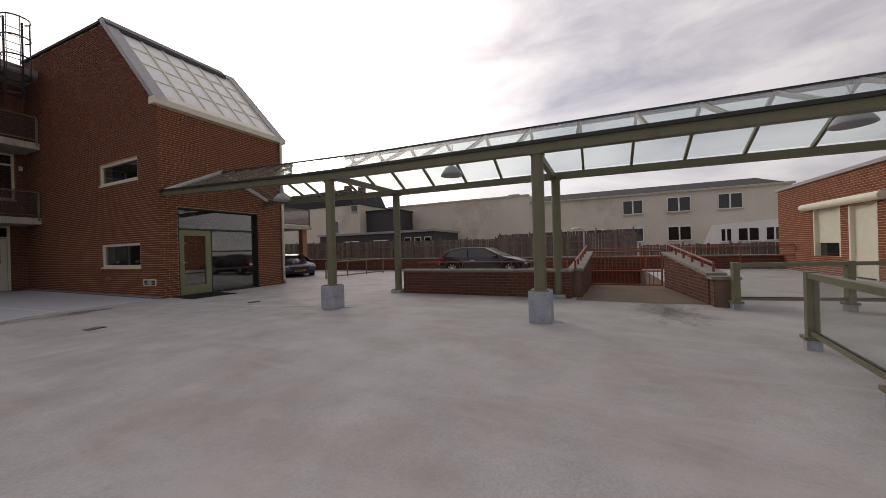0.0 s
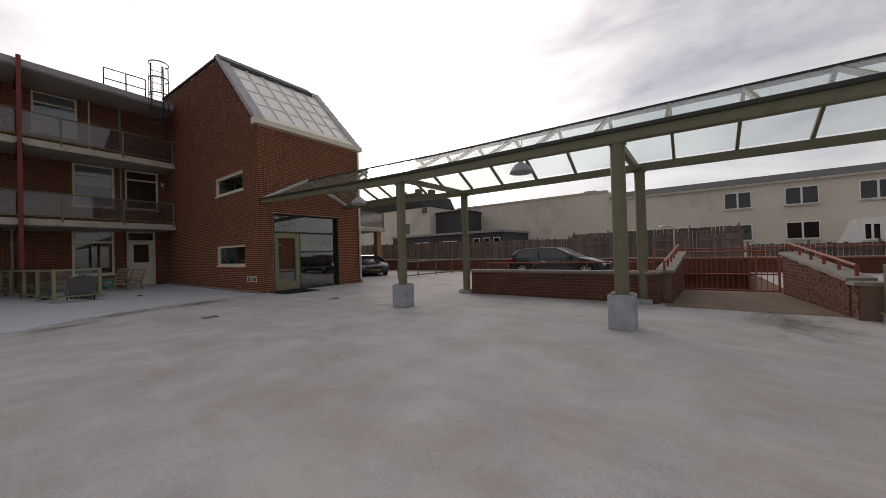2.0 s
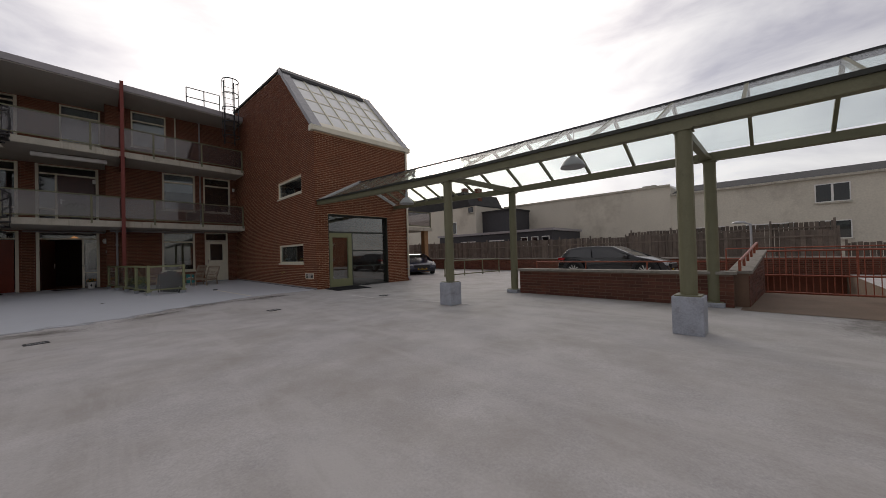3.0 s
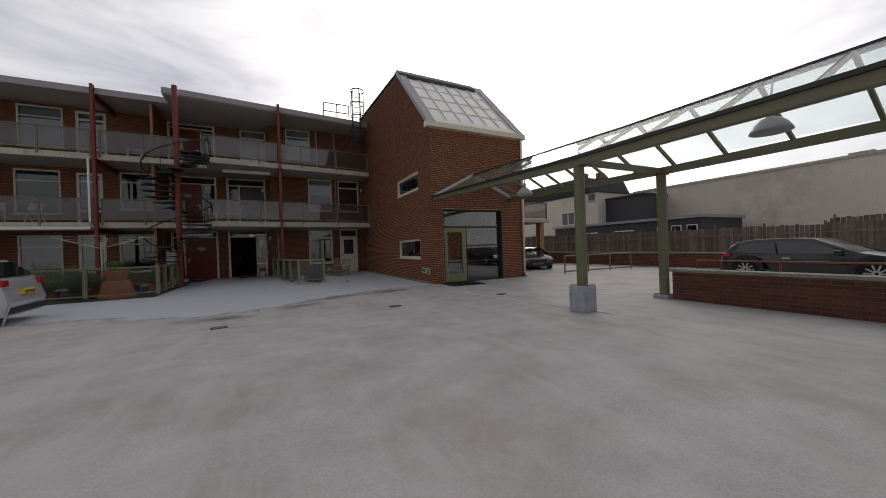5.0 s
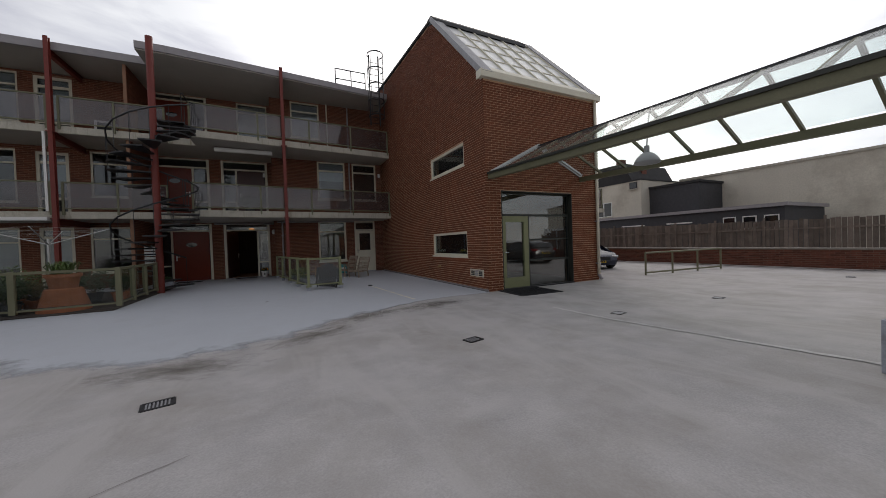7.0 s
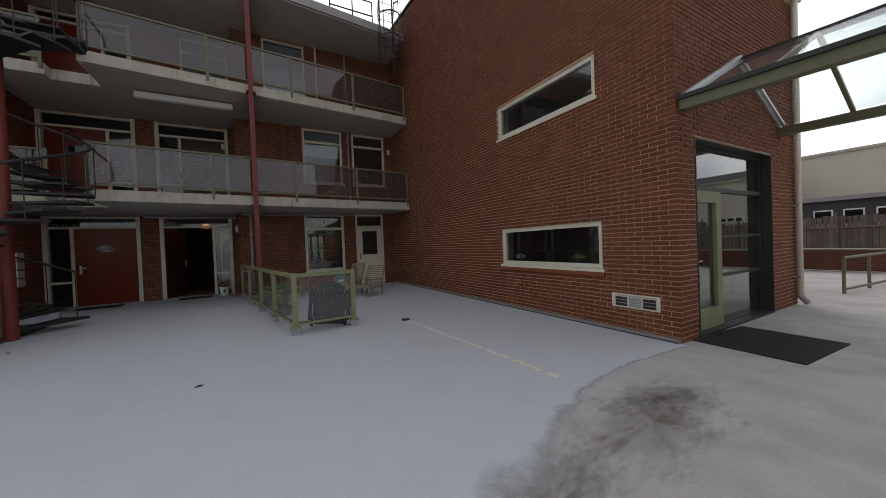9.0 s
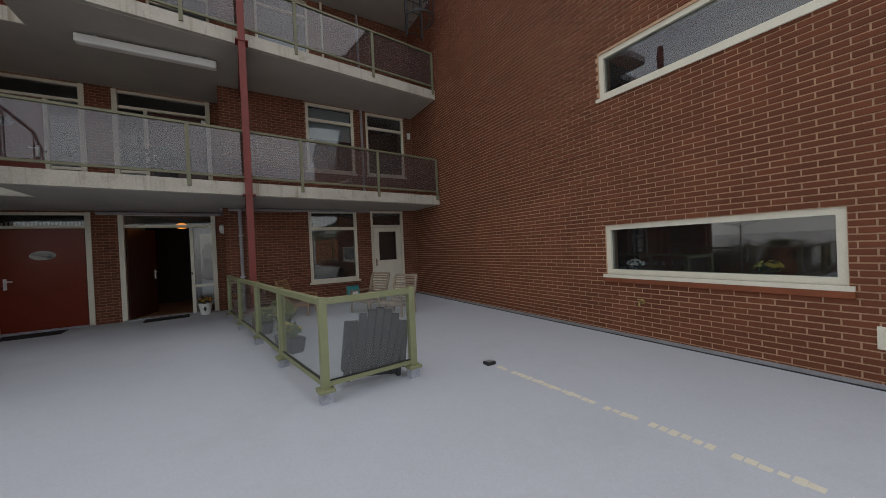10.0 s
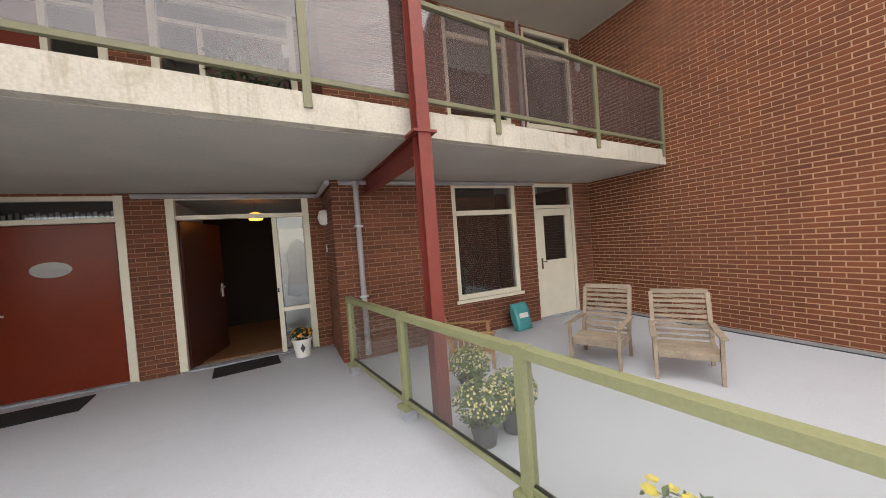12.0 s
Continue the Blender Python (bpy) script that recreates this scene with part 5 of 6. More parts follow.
part("roof", prism(B(), [(23.9, 4.9), (29, 6.1), (34.1, 4.9)], "y", -22.6, -6.0), M["roof"], wb, "dark felted pitched roof")
part("roof", bx(24.1, 34, -5.9, 8.3, 5.5, 5.6), M["roof"], wb)
for y in (-5.0, -3.0):
    part("dome", lathe(B(), [(1.0, 5.6), (0.9, 5.85), (0.6, 6.02), (0.0, 6.08)], (27, y, 0), 18), M["skylight"], wb, smooth=True)
part("chimney", bx(26.5, 27.1, -4.6, -3.6, 5.6, 6.2), M["concrete"], wb)
for y0, y1 in ((-14.4, -13.05), (-17.35, -15.92), (-20.25, -18.9)):
    far_window(wb, 24.02, y0, y1, 3.42, 4.5)
    if y0 > -18:
        far_window(wb, 24.02, y0, y1, 1.32, 2.38)
for y0, y1 in ((-9.0, -7.2), (-12.2, -9.9)):
    far_window(wb, 24.02, y0, y1, 2.05, 2.4, 4)
dorm = part("bay", prism(B(), [(-22.3, 1.0), (-18.0, 1.0), (-18.5, 2.3), (-22.3, 2.55)], "x", 22.9, 24.0), M["white"], wb, "white timber bay with dark panes")
for y0, y1 in ((-19.3, -18.7), (-20.7, -19.6), (-21.9, -21.0)):
    far_window(wb, 22.9, y0, y1, 1.15, 2.05, 2)

bb = far_building("black_annex", "low charcoal building with a pale roof edge", 18, 23, 0.3, 12.0, 2.6, M["dark_clad"], M["pipe"], 0.15, 0.18)
for y0, y1 in ((0.5, 1.1), (1.4, 2.0), (2.3, 2.9)):
    far_window(bb, 18.0, y0, y1, 1.5, 2.2, 1)
for y0, y1 in ((4.5, 6.0), (7.5, 9.2)):
    part("roof_light", bx(17.95, 18.0, y0, y1, 2.0, 2.08), M["white"], bb)
wh = far_building("white_house", "white rendered house with a dark upper storey", 20, 26, 9.0, 24.0, 5.6, M["render_white"], M["roof"], 0.05, 0.1)
part("gable", prism(B(), [(9.8, 5.6), (24.0, 5.6), (23.0, 7.2), (10.6, 7.2)], "x", 20.2, 25.8), M["roof"], wh)
far_window(wh, 20.0, 9.3, 9.9, 5.0, 5.5, 1, M["black"])
far_window(wh, 20.0, 11.5, 13.0, 3.0, 4.2, 2)
dl = far_building("dark_house", "dark clad upper storey between the white walls", 21, 26, 5.6, 9.0, 4.9, M["dark_clad"], M["roof"])
for y, h in ((10.2, 1.1), (12.0, 1.4)):
    part("chimney", bx(22, 22.6, y, y + 0.5, 6.2, 6.6 + h), M["brick_far"], wh)

# wing of the flats behind the tower, with a balcony
wing = thing("flats_wing", "brick wing of the flats with a concrete balcony", "building")
part("wall", bx(TW + 0.02, 8.8, 6.2, 14, 0, 5.6), M["brick_far"], wing)
part("roof", bx(TW + 0.02, 8.9, 6.0, 14.1, 5.6, 5.8), M["concrete"], wing)
part("balcony", bx(TW + 0.02, 9.0, 3.6, 6.2, 2.5, 2.68), M["concrete"], wing)
part("pier", bx(8.5, 8.8, 3.8, 4.1, 0, 2.5), M["teak_warm"], wing, "brown timber pier")
for x in (TW + 0.3, 6.5, 8.85):
    part("post", bx(x, x + 0.06, 3.62, 3.68, 2.68, 3.6), M["green"], wing)
for z in (2.75, 3.56):
    part("rail", bx(TW + 0.3, 8.9, 3.62, 3.68, z, z + 0.05), M["green"], wing)
p = part("pane", bx(TW + 0.36, 8.85, 3.645, 3.655, 2.8, 3.56), M["smoked"], wing)
p.visible_shadow = False

# brick annex with roller shutters
an = thing("shutter_annex", "single-storey red brick annex with cream roller shutters", "building")
AY = -17.5
part("wall", holed(B(), "y", 2.0, 11.7, 0.0, 3.0, [(8.14, 9.45, 0.65, 2.1), (6.75, 7.8, 0.1, 2.05)], AY - 0.3, AY), M["mortar"], an)
part("wall", bx(11.4, 11.7, AY - 8, AY - 0.3, 0.0, 3.0), M["brick_far"], an)
part("roof", bx(2.0, 11.8, AY - 8, AY + 0.06, 3.0, 3.1), M["pipe"], an)
for x0, x1, z0, z1, down in ((8.14, 9.45, 0.65, 2.1, 1.05), (6.75, 7.8, 0.1, 2.05, 0.12)):
    sh = part("shutter", bx(x0, x1, AY - 0.12, AY - 0.1, down, z1), M["shutter"], an, "cream roller shutter")
    n = int((z1 - down) / 0.06)
    for i in range(n):
        part("slat", bx(x0 + 0.03, x1 - 0.03, AY - 0.1, AY - 0.085, down + i * 0.06 + 0.006, down + i * 0.06 + 0.054), M["shutter"], sh)
    part("window_frame", bx(x0, x0 + 0.06, AY - 0.14, AY + 0.01, z0, z1), M["cream"], an)
    part("window_frame", bx(x1 - 0.06, x1, AY - 0.14, AY + 0.01, z0, z1), M["cream"], an)
    if down > 0.5:
        part("pane", bx(x0 + 0.06, x1 - 0.06, AY - 0.14, AY - 0.13, z0, down), M["car_glass"], an)
part("shutter_box", tube(B(), (6.4, AY + 0.09, 2.2), (9.85, AY + 0.09, 2.2), 0.11, 14), M["cream"], an, "cream shutter housing", smooth=False)
bricks(an, brick_cells(2.0, 11.7, 0.0, 3.0, hole_cut([(8.14, 9.45, 0.65, 2.1), (6.75, 7.8, 0.1, 2.05)])), "y", AY, 1, M["brick"])

sl = thing("street_lamp", "grey street lamp with a flat head beyond the deck", "lamp", pose(13.2, -10.6, 0))
part("pole", tube(B(), (0, 0, 0), (0, 0, 1.95), 0.04, 10), M["steel"], sl)
part("arm", tube(B(), (0, 0, 1.95), (0, 0.25, 2.05), 0.03, 8), M["steel"], sl)
part("head", lathe(B(), [(0.0, 2.12), (0.2, 2.08), (0.24, 2.02), (0.0, 2.0)], (0, 0.35, 0), 16), M["lamp_white"], sl)

# ---------------------------------------------------------------- stairs, ladder and fittings on the flats
def spiral_stair(cx, cy, r, levels, start):
    """A stair of one full turn a storey round a stout red post."""
    st = thing("spiral_stair", "black steel spiral stair round a red post beside the balconies", "stair", pose(cx, cy, 0))
    part("pole", tube(B(), (0, 0, 0), (0, 0, levels[-1] + 2.6), 0.1, 16), M["red_steel"], st, "oxide red steel post")
    rail = []
    shape = None
    for z0, z1 in zip(levels, levels[1:]):
        for i in range(15):
            a = radians(start + i * 24)
            z = z0 + (z1 - z0) * (i + 1) / 15
            if shape is None:
                order = [(0.09, -0.05), (r * math.cos(0.25), -r * math.sin(0.25)), (r, 0), (r * math.cos(0.25), r * math.sin(0.25)), (0.09, 0.05)]
                bm = prism(B(), order, "z", -0.045, 0.0)
                tread = part("tread", bm, M["black"], st)
                shape = tread.data
            else:
                tread = new("tread", shape)
                tread.parent = st
            tread.matrix_local = pose(0, 0, z, 0, 0, math.degrees(a))
            p = Vector((r * math.cos(a), r * math.sin(a), z))
            part("baluster", tube(B(), p - Vector((0, 0, 0.04)), p + Vector((0, 0, 0.92)), 0.009, 6), M["black"], st)
            rail.append(p + Vector((0, 0, 0.92)))
    for p, q in zip(rail, rail[1:]):
        part("handrail", tube(B(), p, q, 0.024, 6), M["black"], st)
    return st


spiral_stair(-8.38, 6.5, 1.12, (0.0, F1[1] - 0.04, F2[1] - 0.04), 64)
for z in (F1[1], F2[1]):
    land = thing("stair_landing", "black steel landing from the spiral stair to the balcony", "landing", group="stair landings")
    part("plate", bx(-8.35, -7.6, 6.62, edge_y(-7.6), z - 0.06, z - 0.02), M["black"], land)
    for x in (-7.65,):
        part("post", tube(B(), (x, 6.66, z - 0.02), (x, 6.66, z + 0.95), 0.014, 6), M["black"], land)
    part("rail", tube(B(), (-7.62, 6.66, z + 0.95), (-7.62, edge_y(-7.62), z + 0.95), 0.02, 6), M["black"], land)

lad = thing("roof_ladder", "galvanised cage ladder up to the flat roof", "ladder")
LX, LY = -0.62, 8.12
for dx in (-0.22, 0.22):
    part("stile", bar(B(), (LX + dx, LY, 6.9), (LX + dx, LY, 10.1), 0.04, 0.05), M["black"], lad)
for i in range(11):
    part("rung", tube(B(), (LX - 0.22, LY, 7.0 + i * 0.28), (LX + 0.22, LY, 7.0 + i * 0.28), 0.012, 6), M["black"], lad)
hoops = []
for z in (7.2, 7.9, 8.6, 9.3, 10.0):
    pts = [Vector((LX + 0.36 * math.cos(a), LY - 0.3 + 0.38 * math.sin(a), z)) for a in (radians(40 - i * 26) for i in range(11))]
    bm = B()
    for p, q in zip(pts, pts[1:]):
        bar(bm, p, q, 0.012, 0.05)
    part("hoop", bm, M["black"], lad)
    hoops.append(pts)
for k in (1, 3, 5, 7, 9):
    part("cage_bar", bar(B(), hoops[0][k], hoops[-1][k], 0.04, 0.012), M["black"], lad)
rr = thing("roof_rail", "black steel guard rail at the roof edge", "railing")
for x in (-2.3, -1.6, -0.95):
    part("post", tube(B(), (x, 8.5, RF[1]), (x, 8.5, RF[1] + 0.95), 0.022, 8), M["black"], rr)
for z in (0.5, 0.95):
    part("rail", tube(B(), (-2.3, 8.5, RF[1] + z), (-0.95, 8.5, RF[1] + z), 0.022, 8), M["black"], rr)
for x in (-6.2, -4.5, -3.2, -2.8):
    v = thing("roof_vent", "small black vent cowl on the flat roof", "vent", pose(x, 8.9, RF[1]), "roof vents")
    part("stack", tube(B(), (0, 0, 0), (0, 0, 0.2), 0.06, 12), M["black"], v)
    part("cowl", lathe(B(), [(0.11, 0.2), (0.1, 0.27), (0.0, 0.3)], seg=12), M["black"], v)

# pipes, wall lamp, bell
pipe = thing("rainwater_pipe", "grey rainwater pipe down the brick and under the slab", "pipe")
part("pipe", tube(B(), (-4.72, YR - 0.06, 0.08), (-4.72, YR - 0.06, 2.53), 0.04, 14), M["pipe"], pipe, smooth=False)
part("branch", tube(B(), (-4.95, YR - 0.06, 2.53), (-1.5, YR - 0.06, 2.54), 0.035, 12), M["pipe"], pipe)
part("branch", tube(B(), (-5.1, YR - 0.06, 2.53), (-5.12, YL - 0.06, 2.52), 0.035, 12), M["pipe"], pipe)
part("branch", tube(B(), (-5.12, YL - 0.06, 2.52), (-7.5, YL - 0.06, 2.53), 0.035, 12), M["pipe"], pipe)
part("elbow", lathe(B(), [(0.0, 2.45), (0.055, 2.48), (0.055, 2.55), (0.0, 2.57)], (-4.72, YR - 0.06, 0), 12), M["pipe"], pipe)
for z in (0.9, 1.9):
    part("clip", bx(-4.78, -4.66, YR - 0.1, YR, z, z + 0.03), M["steel"], pipe)
p2 = thing("balcony_pipe", "grey rainwater pipe between the upper windows", "pipe")
part("pipe", tube(B(), (-1.62, YR - 0.05, F1[1]), (-1.62, YR - 0.05, RF[0]), 0.035, 12), M["pipe"], p2)
p3 = thing("balcony_pipe", "thin pale pipe on the upper balcony wall", "pipe")
part("pipe", tube(B(), (-2.6, YR - 0.05, F2[1]), (-2.6, YR - 0.05, RF[0]), 0.03, 12), M["cream"], p3)
wlamp = thing("wall_lamp", "white half-round wall lamp with a black back", "lamp", pose(-5.05, 10.45, 2.12))
part("back_plate", bx(-0.02, 0.0, -0.08, 0.08, -0.13, 0.13), M["black"], wlamp)
bm = lathe(B(), [(0.02, -0.12), (0.09, -0.1), (0.12, 0.0), (0.09, 0.1), (0.02, 0.12)], (-0.02, 0, 0), 16)
part("shade", bm, M["white"], wlamp, smooth=True)
bell = thing("door_bell", "small white door bell on the brick return", "bell")
part("case", box(B(), -5.075, -5.05, 10.62, 10.68, 1.58, 1.7, bevel=0.004), M["white"], bell)
part("button", bx(-5.08, -5.075, 10.635, 10.665, 1.61, 1.64), M["black"], bell)
for x, z in ((-0.1, 4.9), (-5.4, 4.85)):
    wl2 = thing("balcony_lamp", "small white bulkhead lamp on the balcony wall", "lamp", pose(x - 0.02, (YR if x > -5 else YL), z), "balcony lamps")
    part("case", box(B(), -0.05, 0.05, -0.06, 0.0, -0.09, 0.09, bevel=0.012), M["white"], wl2)
    part("base", bx(-0.055, 0.055, -0.012, 0.0, -0.1, 0.1), M["pipe"], wl2)
boxes = thing("letter_boxes", "column of pale letter boxes beside the stair", "letter box", pose(-8.95, 7.9, 0))
part("stand", bx(-0.02, 0.02, -0.02, 0.02, 0, 1.6), M["black"], boxes)
for i in range(4):
    part("box_front", box(B(), -0.17, 0.17, -0.14, 0.1, 0.85 + i * 0.18, 1.0 + i * 0.18, bevel=0.006), M["alu"], boxes)

# ---------------------------------------------------------------- terrace things
def slat_chair(m, label, material, name="garden_chair", group="wooden terrace chairs"):
    """A low wooden armchair: curved slatted back, slatted seat, square legs and flat arms."""
    c = thing(name, label, "chair", m, group)
    w = 0.62
    for sx_ in (-1, 1):
        x = sx_ * (w / 2 - 0.025)
        part("leg", box(B(), x - 0.019, x + 0.019, -0.3, -0.255, 0, 0.56, bevel=0.005), material, c)
        part("leg", bar(B(), (x, 0.3, 0), (x, 0.26, 0.42), 0.036, 0.042), material, c)
        part("back_post", bar(B(), (x, 0.24, 0.3), (x, 0.44, 0.98), 0.045, 0.04), material, c)
        part("arm", box(B(), x - 0.034 + sx_ * 0.012, x + 0.034 + sx_ * 0.012, -0.33, 0.34, 0.56, 0.582, bevel=0.006), material, c)
        part("side_rail", bx(x - 0.018, x + 0.018, -0.27, 0.27, 0.27, 0.34), material, c)
    part("front_rail", bx(-w / 2 + 0.05, w / 2 - 0.05, -0.29, -0.26, 0.29, 0.36), material, c)
    for i in range(7):
        y = -0.29 + i * 0.078
        part("seat_slat", box(B(), -w / 2 + 0.05, w / 2 - 0.05, y, y + 0.062, 0.36 - i * 0.006, 0.378 - i * 0.006, bevel=0.003), material, c)
    for i in range(9):
        f = 0.12 + i * 0.1
        y, z = 0.24 + 0.2 * f, 0.3 + 0.68 * f
        part("back_slat", bar(B(), (-w / 2 + 0.05, y, z), (w / 2 - 0.05, y, z), 0.014, 0.042), material, c)
    part("top_rail", bar(B(), (-w / 2 + 0.02, 0.445, 0.99), (w / 2 - 0.02, 0.445, 0.99), 0.03, 0.06), material, c)
    return c


slat_chair(pose(-2.27, 7.84, 0.005, 0, 0, -66) @ Matrix.Diagonal((0.95, 0.95, 0.86, 1)), "weathered grey teak armchair on the terrace", M["teak"])
slat_chair(pose(-1.9, 7.08, 0.005, 0, 0, -56) @ Matrix.Diagonal((0.97, 0.97, 0.82, 1)), "weathered grey teak armchair by the brick wall", M["teak"])
slat_chair(pose(-3.6, 8.75, 0.005, 0, 0, 62) @ Matrix.Diagonal((0.95, 0.95, 0.8, 1)), "warm brown teak armchair beside the red column", M["teak_warm"])

# charcoal resin armchair with a fan back
ad = thing("fan_back_chair", "charcoal resin folding armchair with a fan back, folded behind the fence", "chair", pose(-3.55, 4.1, 0.03, 0, -7, 180 - 4))
n = 7
lean = Matrix.Translation((0, 0.2, 0.03)) @ Matrix.Rotation(radians(-6), 4, "X")
for i in range(n):
    u0, u1 = (i - 3.5) / 3.5 + 0.012, (i - 2.5) / 3.5 - 0.012
    crown = [(u * 0.315, 0.75 - 0.17 * abs((u0 + u1) / 2) ** 2 - 0.02 * abs(u)) for u in (u1, (u0 * 0.35 + u1 * 0.65), (u0 * 0.65 + u1 * 0.35), u0)]
    bm = prism(B(), [(u0 * 0.24, 0.0), (u1 * 0.24, 0.0), (u1 * 0.3, 0.45)] + crown + [(u0 * 0.3, 0.45)], "y", -0.012 - 0.01 * (i % 2), 0.012)
    bmesh.ops.transform(bm, matrix=lean, verts=bm.verts[:])
    part("back_slat", bm, M["plastic_dark"], ad)
for i in range(4):
    part("seat_slat", box(B(), -0.27, 0.27, 0.1, 0.125, 0.14 + i * 0.1, 0.23 + i * 0.1, bevel=0.004), M["plastic_dark"], ad)
for s_ in (-1, 1):
    part("arm", box(B(), s_ * 0.32 - 0.03, s_ * 0.32 + 0.03, 0.14, 0.25, 0.1, 0.62, bevel=0.02), M["plastic_dark"], ad)
    part("leg", box(B(), s_ * 0.28 - 0.02, s_ * 0.28 + 0.02, 0.08, 0.24, 0, 0.16), M["plastic_dark"], ad)
part("back_rail", bx(-0.3, 0.3, 0.17, 0.19, 0.5, 0.57), M["plastic_dark"], ad)


def flower_pot(name, label, x, y, r, h, pot_mat, petals, leafm, spread, seed, n_leaf=420, n_flower=150, size=0.025, z=0.005):
    f = thing(name, label, "potted plant", pose(x, y, z))
    part("pot", lathe(B(), [(0.0, 0.0), (r * 0.72, 0.0), (r * 0.98, h * 0.88), (r * 1.06, h * 0.88), (r * 1.06, h), (r * 0.95, h), (r * 0.9, h * 0.85)], seg=20), pot_mat, f, smooth=False)
    part("soil", lathe(B(), [(0.0, h * 0.87), (r * 0.92, h * 0.86)], seg=16), M["soil"], f)
    rnd = random.Random(seed)
    bm = leaves(B(), (0, 0, h + spread[2] * 0.75), spread, n_leaf, size * 1.4, rnd)
    tagged(part("foliage", bm, leafm, f), kind="stuff")
    if petals:
        bm = B()
        for _ in range(n_flower):
            d = Vector((rnd.gauss(0, 1), rnd.gauss(0, 1), abs(rnd.gauss(0, 1)))).normalized()
            p = Vector((d.x * spread[0], d.y * spread[1], h + spread[2] * 0.7 + d.z * spread[2])) * 1.0
            s = size * rnd.uniform(0.5, 0.9)
            ring = []
            t = d.orthogonal().normalized()
            u = d.cross(t)
            for k in range(6):
                a = 2 * math.pi * k / 6
                ring.append(bm.verts.new(p + (t * math.cos(a) + u * math.sin(a)) * s + d * s * (0.35 if k % 2 else 0.0)))
            c = bm.verts.new(p + d * s * 0.3)
            for k in range(6):
                bm.faces.new((c, ring[k], ring[(k + 1) % 6]))
        tagged(part("blossom", bm, petals, f), kind="stuff")
    return f


flower_pot("chrysanthemum", "bushy chrysanthemum in cream bud in a dark pot", -4.4, 7.2, 0.12, 0.2, M["pot_dark"], M["petal_cream"], M["leaf"], (0.24, 0.24, 0.17), 11, 1300, 260, 0.013)
flower_pot("chrysanthemum", "bushy chrysanthemum in cream bud by the glass fence", -4.1, 7.22, 0.12, 0.2, M["pot_dark"], M["petal_cream"], M["leaf"], (0.22, 0.22, 0.18), 12, 1300, 260, 0.013)
flower_pot("chrysanthemum", "bushy chrysanthemum in cream bud beside the red column", -4.08, 7.95, 0.12, 0.2, M["pot_dark"], M["petal_cream"], M["leaf"], (0.22, 0.22, 0.18), 13, 1300, 260, 0.013)
door_pot = flower_pot("door_flowers", "white pot with orange flowers beside the front door", -5.55, 10.58, 0.14, 0.28, M["white"], M["petal_orange"], M["leaf_dark"], (0.16, 0.16, 0.09), 14, 140, 40, 0.03)
part("emblem", prism(B(), [(0.0, 0.08), (0.035, 0.15), (0.0, 0.22), (-0.035, 0.15)], "y", -0.136, -0.11), M["pot_dark"], door_pot, "dark diamond emblem")
pb = thing("planter_box", "grey plastic planter box with a dark leafy plant", "planter", pose(-8.8, 8.6, 0.005, 0, 0, 8))
bm = box(B(), -0.26, 0.26, -0.12, 0.12, 0.0, 0.24, bevel=0.01)
bmesh.ops.inset_region(bm, faces=[f for f in bm.faces if f.normal.z > 0.9 and f.calc_area() > 0.05], thickness=0.02, depth=-0.03)
part("box", bm, M["plinth"], pb)
tagged(part("foliage", leaves(B(), (0, 0, 0.3), (0.24, 0.12, 0.12), 260, 0.035, random.Random(17)), M["leaf_dark"], pb), kind="stuff")
for x, y, turn in ((-5.19, 2.05, 20), (-7.9, 5.3, 140)):
    lf = thing("fallen_leaf", "small dry brown leaf on the floor coating", "leaf", pose(x, y, 0.006, 0, 0, turn), "fallen leaves")
    bm = B()
    a = [bm.verts.new(c) for c in ((-0.045, 0, 0.002), (-0.01, 0.018, 0.012), (0.03, 0.012, 0.01), (0.05, 0, 0.004), (0.025, -0.014, 0.012), (-0.015, -0.02, 0.01))]
    m_ = bm.verts.new((0.0, 0.0, 0.002))
    for k in range(6):
        bm.faces.new((m_, a[k], a[(k + 1) % 6]))
    part("blade", bm, M["soil"], lf)
tr = thing("flower_trough", "dark trough of yellow flowers on the terrace", "potted plant", pose(-4.18, 5.76, 0.005, 0, 0, 110) @ Matrix.Diagonal((1.15, 1.15, 1.1, 1)))
bm = B()
v0 = [(-0.24, -0.09), (0.24, -0.09), (0.24, 0.09), (-0.24, 0.09)]
lo = [bm.verts.new((x * 0.88, y * 0.8, 0)) for x, y in v0]
hi = [bm.verts.new((x, y, 0.19)) for x, y in v0]
inn = [bm.verts.new((x * 0.93, y * 0.85, 0.19)) for x, y in v0]
dn = [bm.verts.new((x * 0.9, y * 0.8, 0.15)) for x, y in v0]
for a, b in ((lo, hi), (hi, inn), (inn, dn)):
    for i in range(4):
        bm.faces.new((a[i], a[(i + 1) % 4], b[(i + 1) % 4], b[i]))
bm.faces.new(list(reversed(lo)))
bm.faces.new(dn)
part("trough", bm, M["pot_dark"], tr)
rnd = random.Random(21)
tagged(part("foliage", leaves(B(), (0, 0, 0.27), (0.24, 0.11, 0.1), 260, 0.03, rnd), M["leaf"], tr), kind="stuff")
bm = B()
for _ in range(26):
    p = Vector((rnd.uniform(-0.22, 0.22), rnd.uniform(-0.1, 0.1), rnd.uniform(0.27, 0.38)))
    for k in range(5):
        a = 2 * math.pi * k / 5
        q = Vector((math.cos(a), math.sin(a), 0.3)) * 0.03
        s_ = Vector((-math.sin(a), math.cos(a), 0.1)) * 0.013
        bm.faces.new([bm.verts.new(c) for c in (p, p + q * 0.7 + s_, p + q, p + q * 0.7 - s_)])
tagged(part("blossom", bm, M["petal_yellow"], tr), kind="stuff")

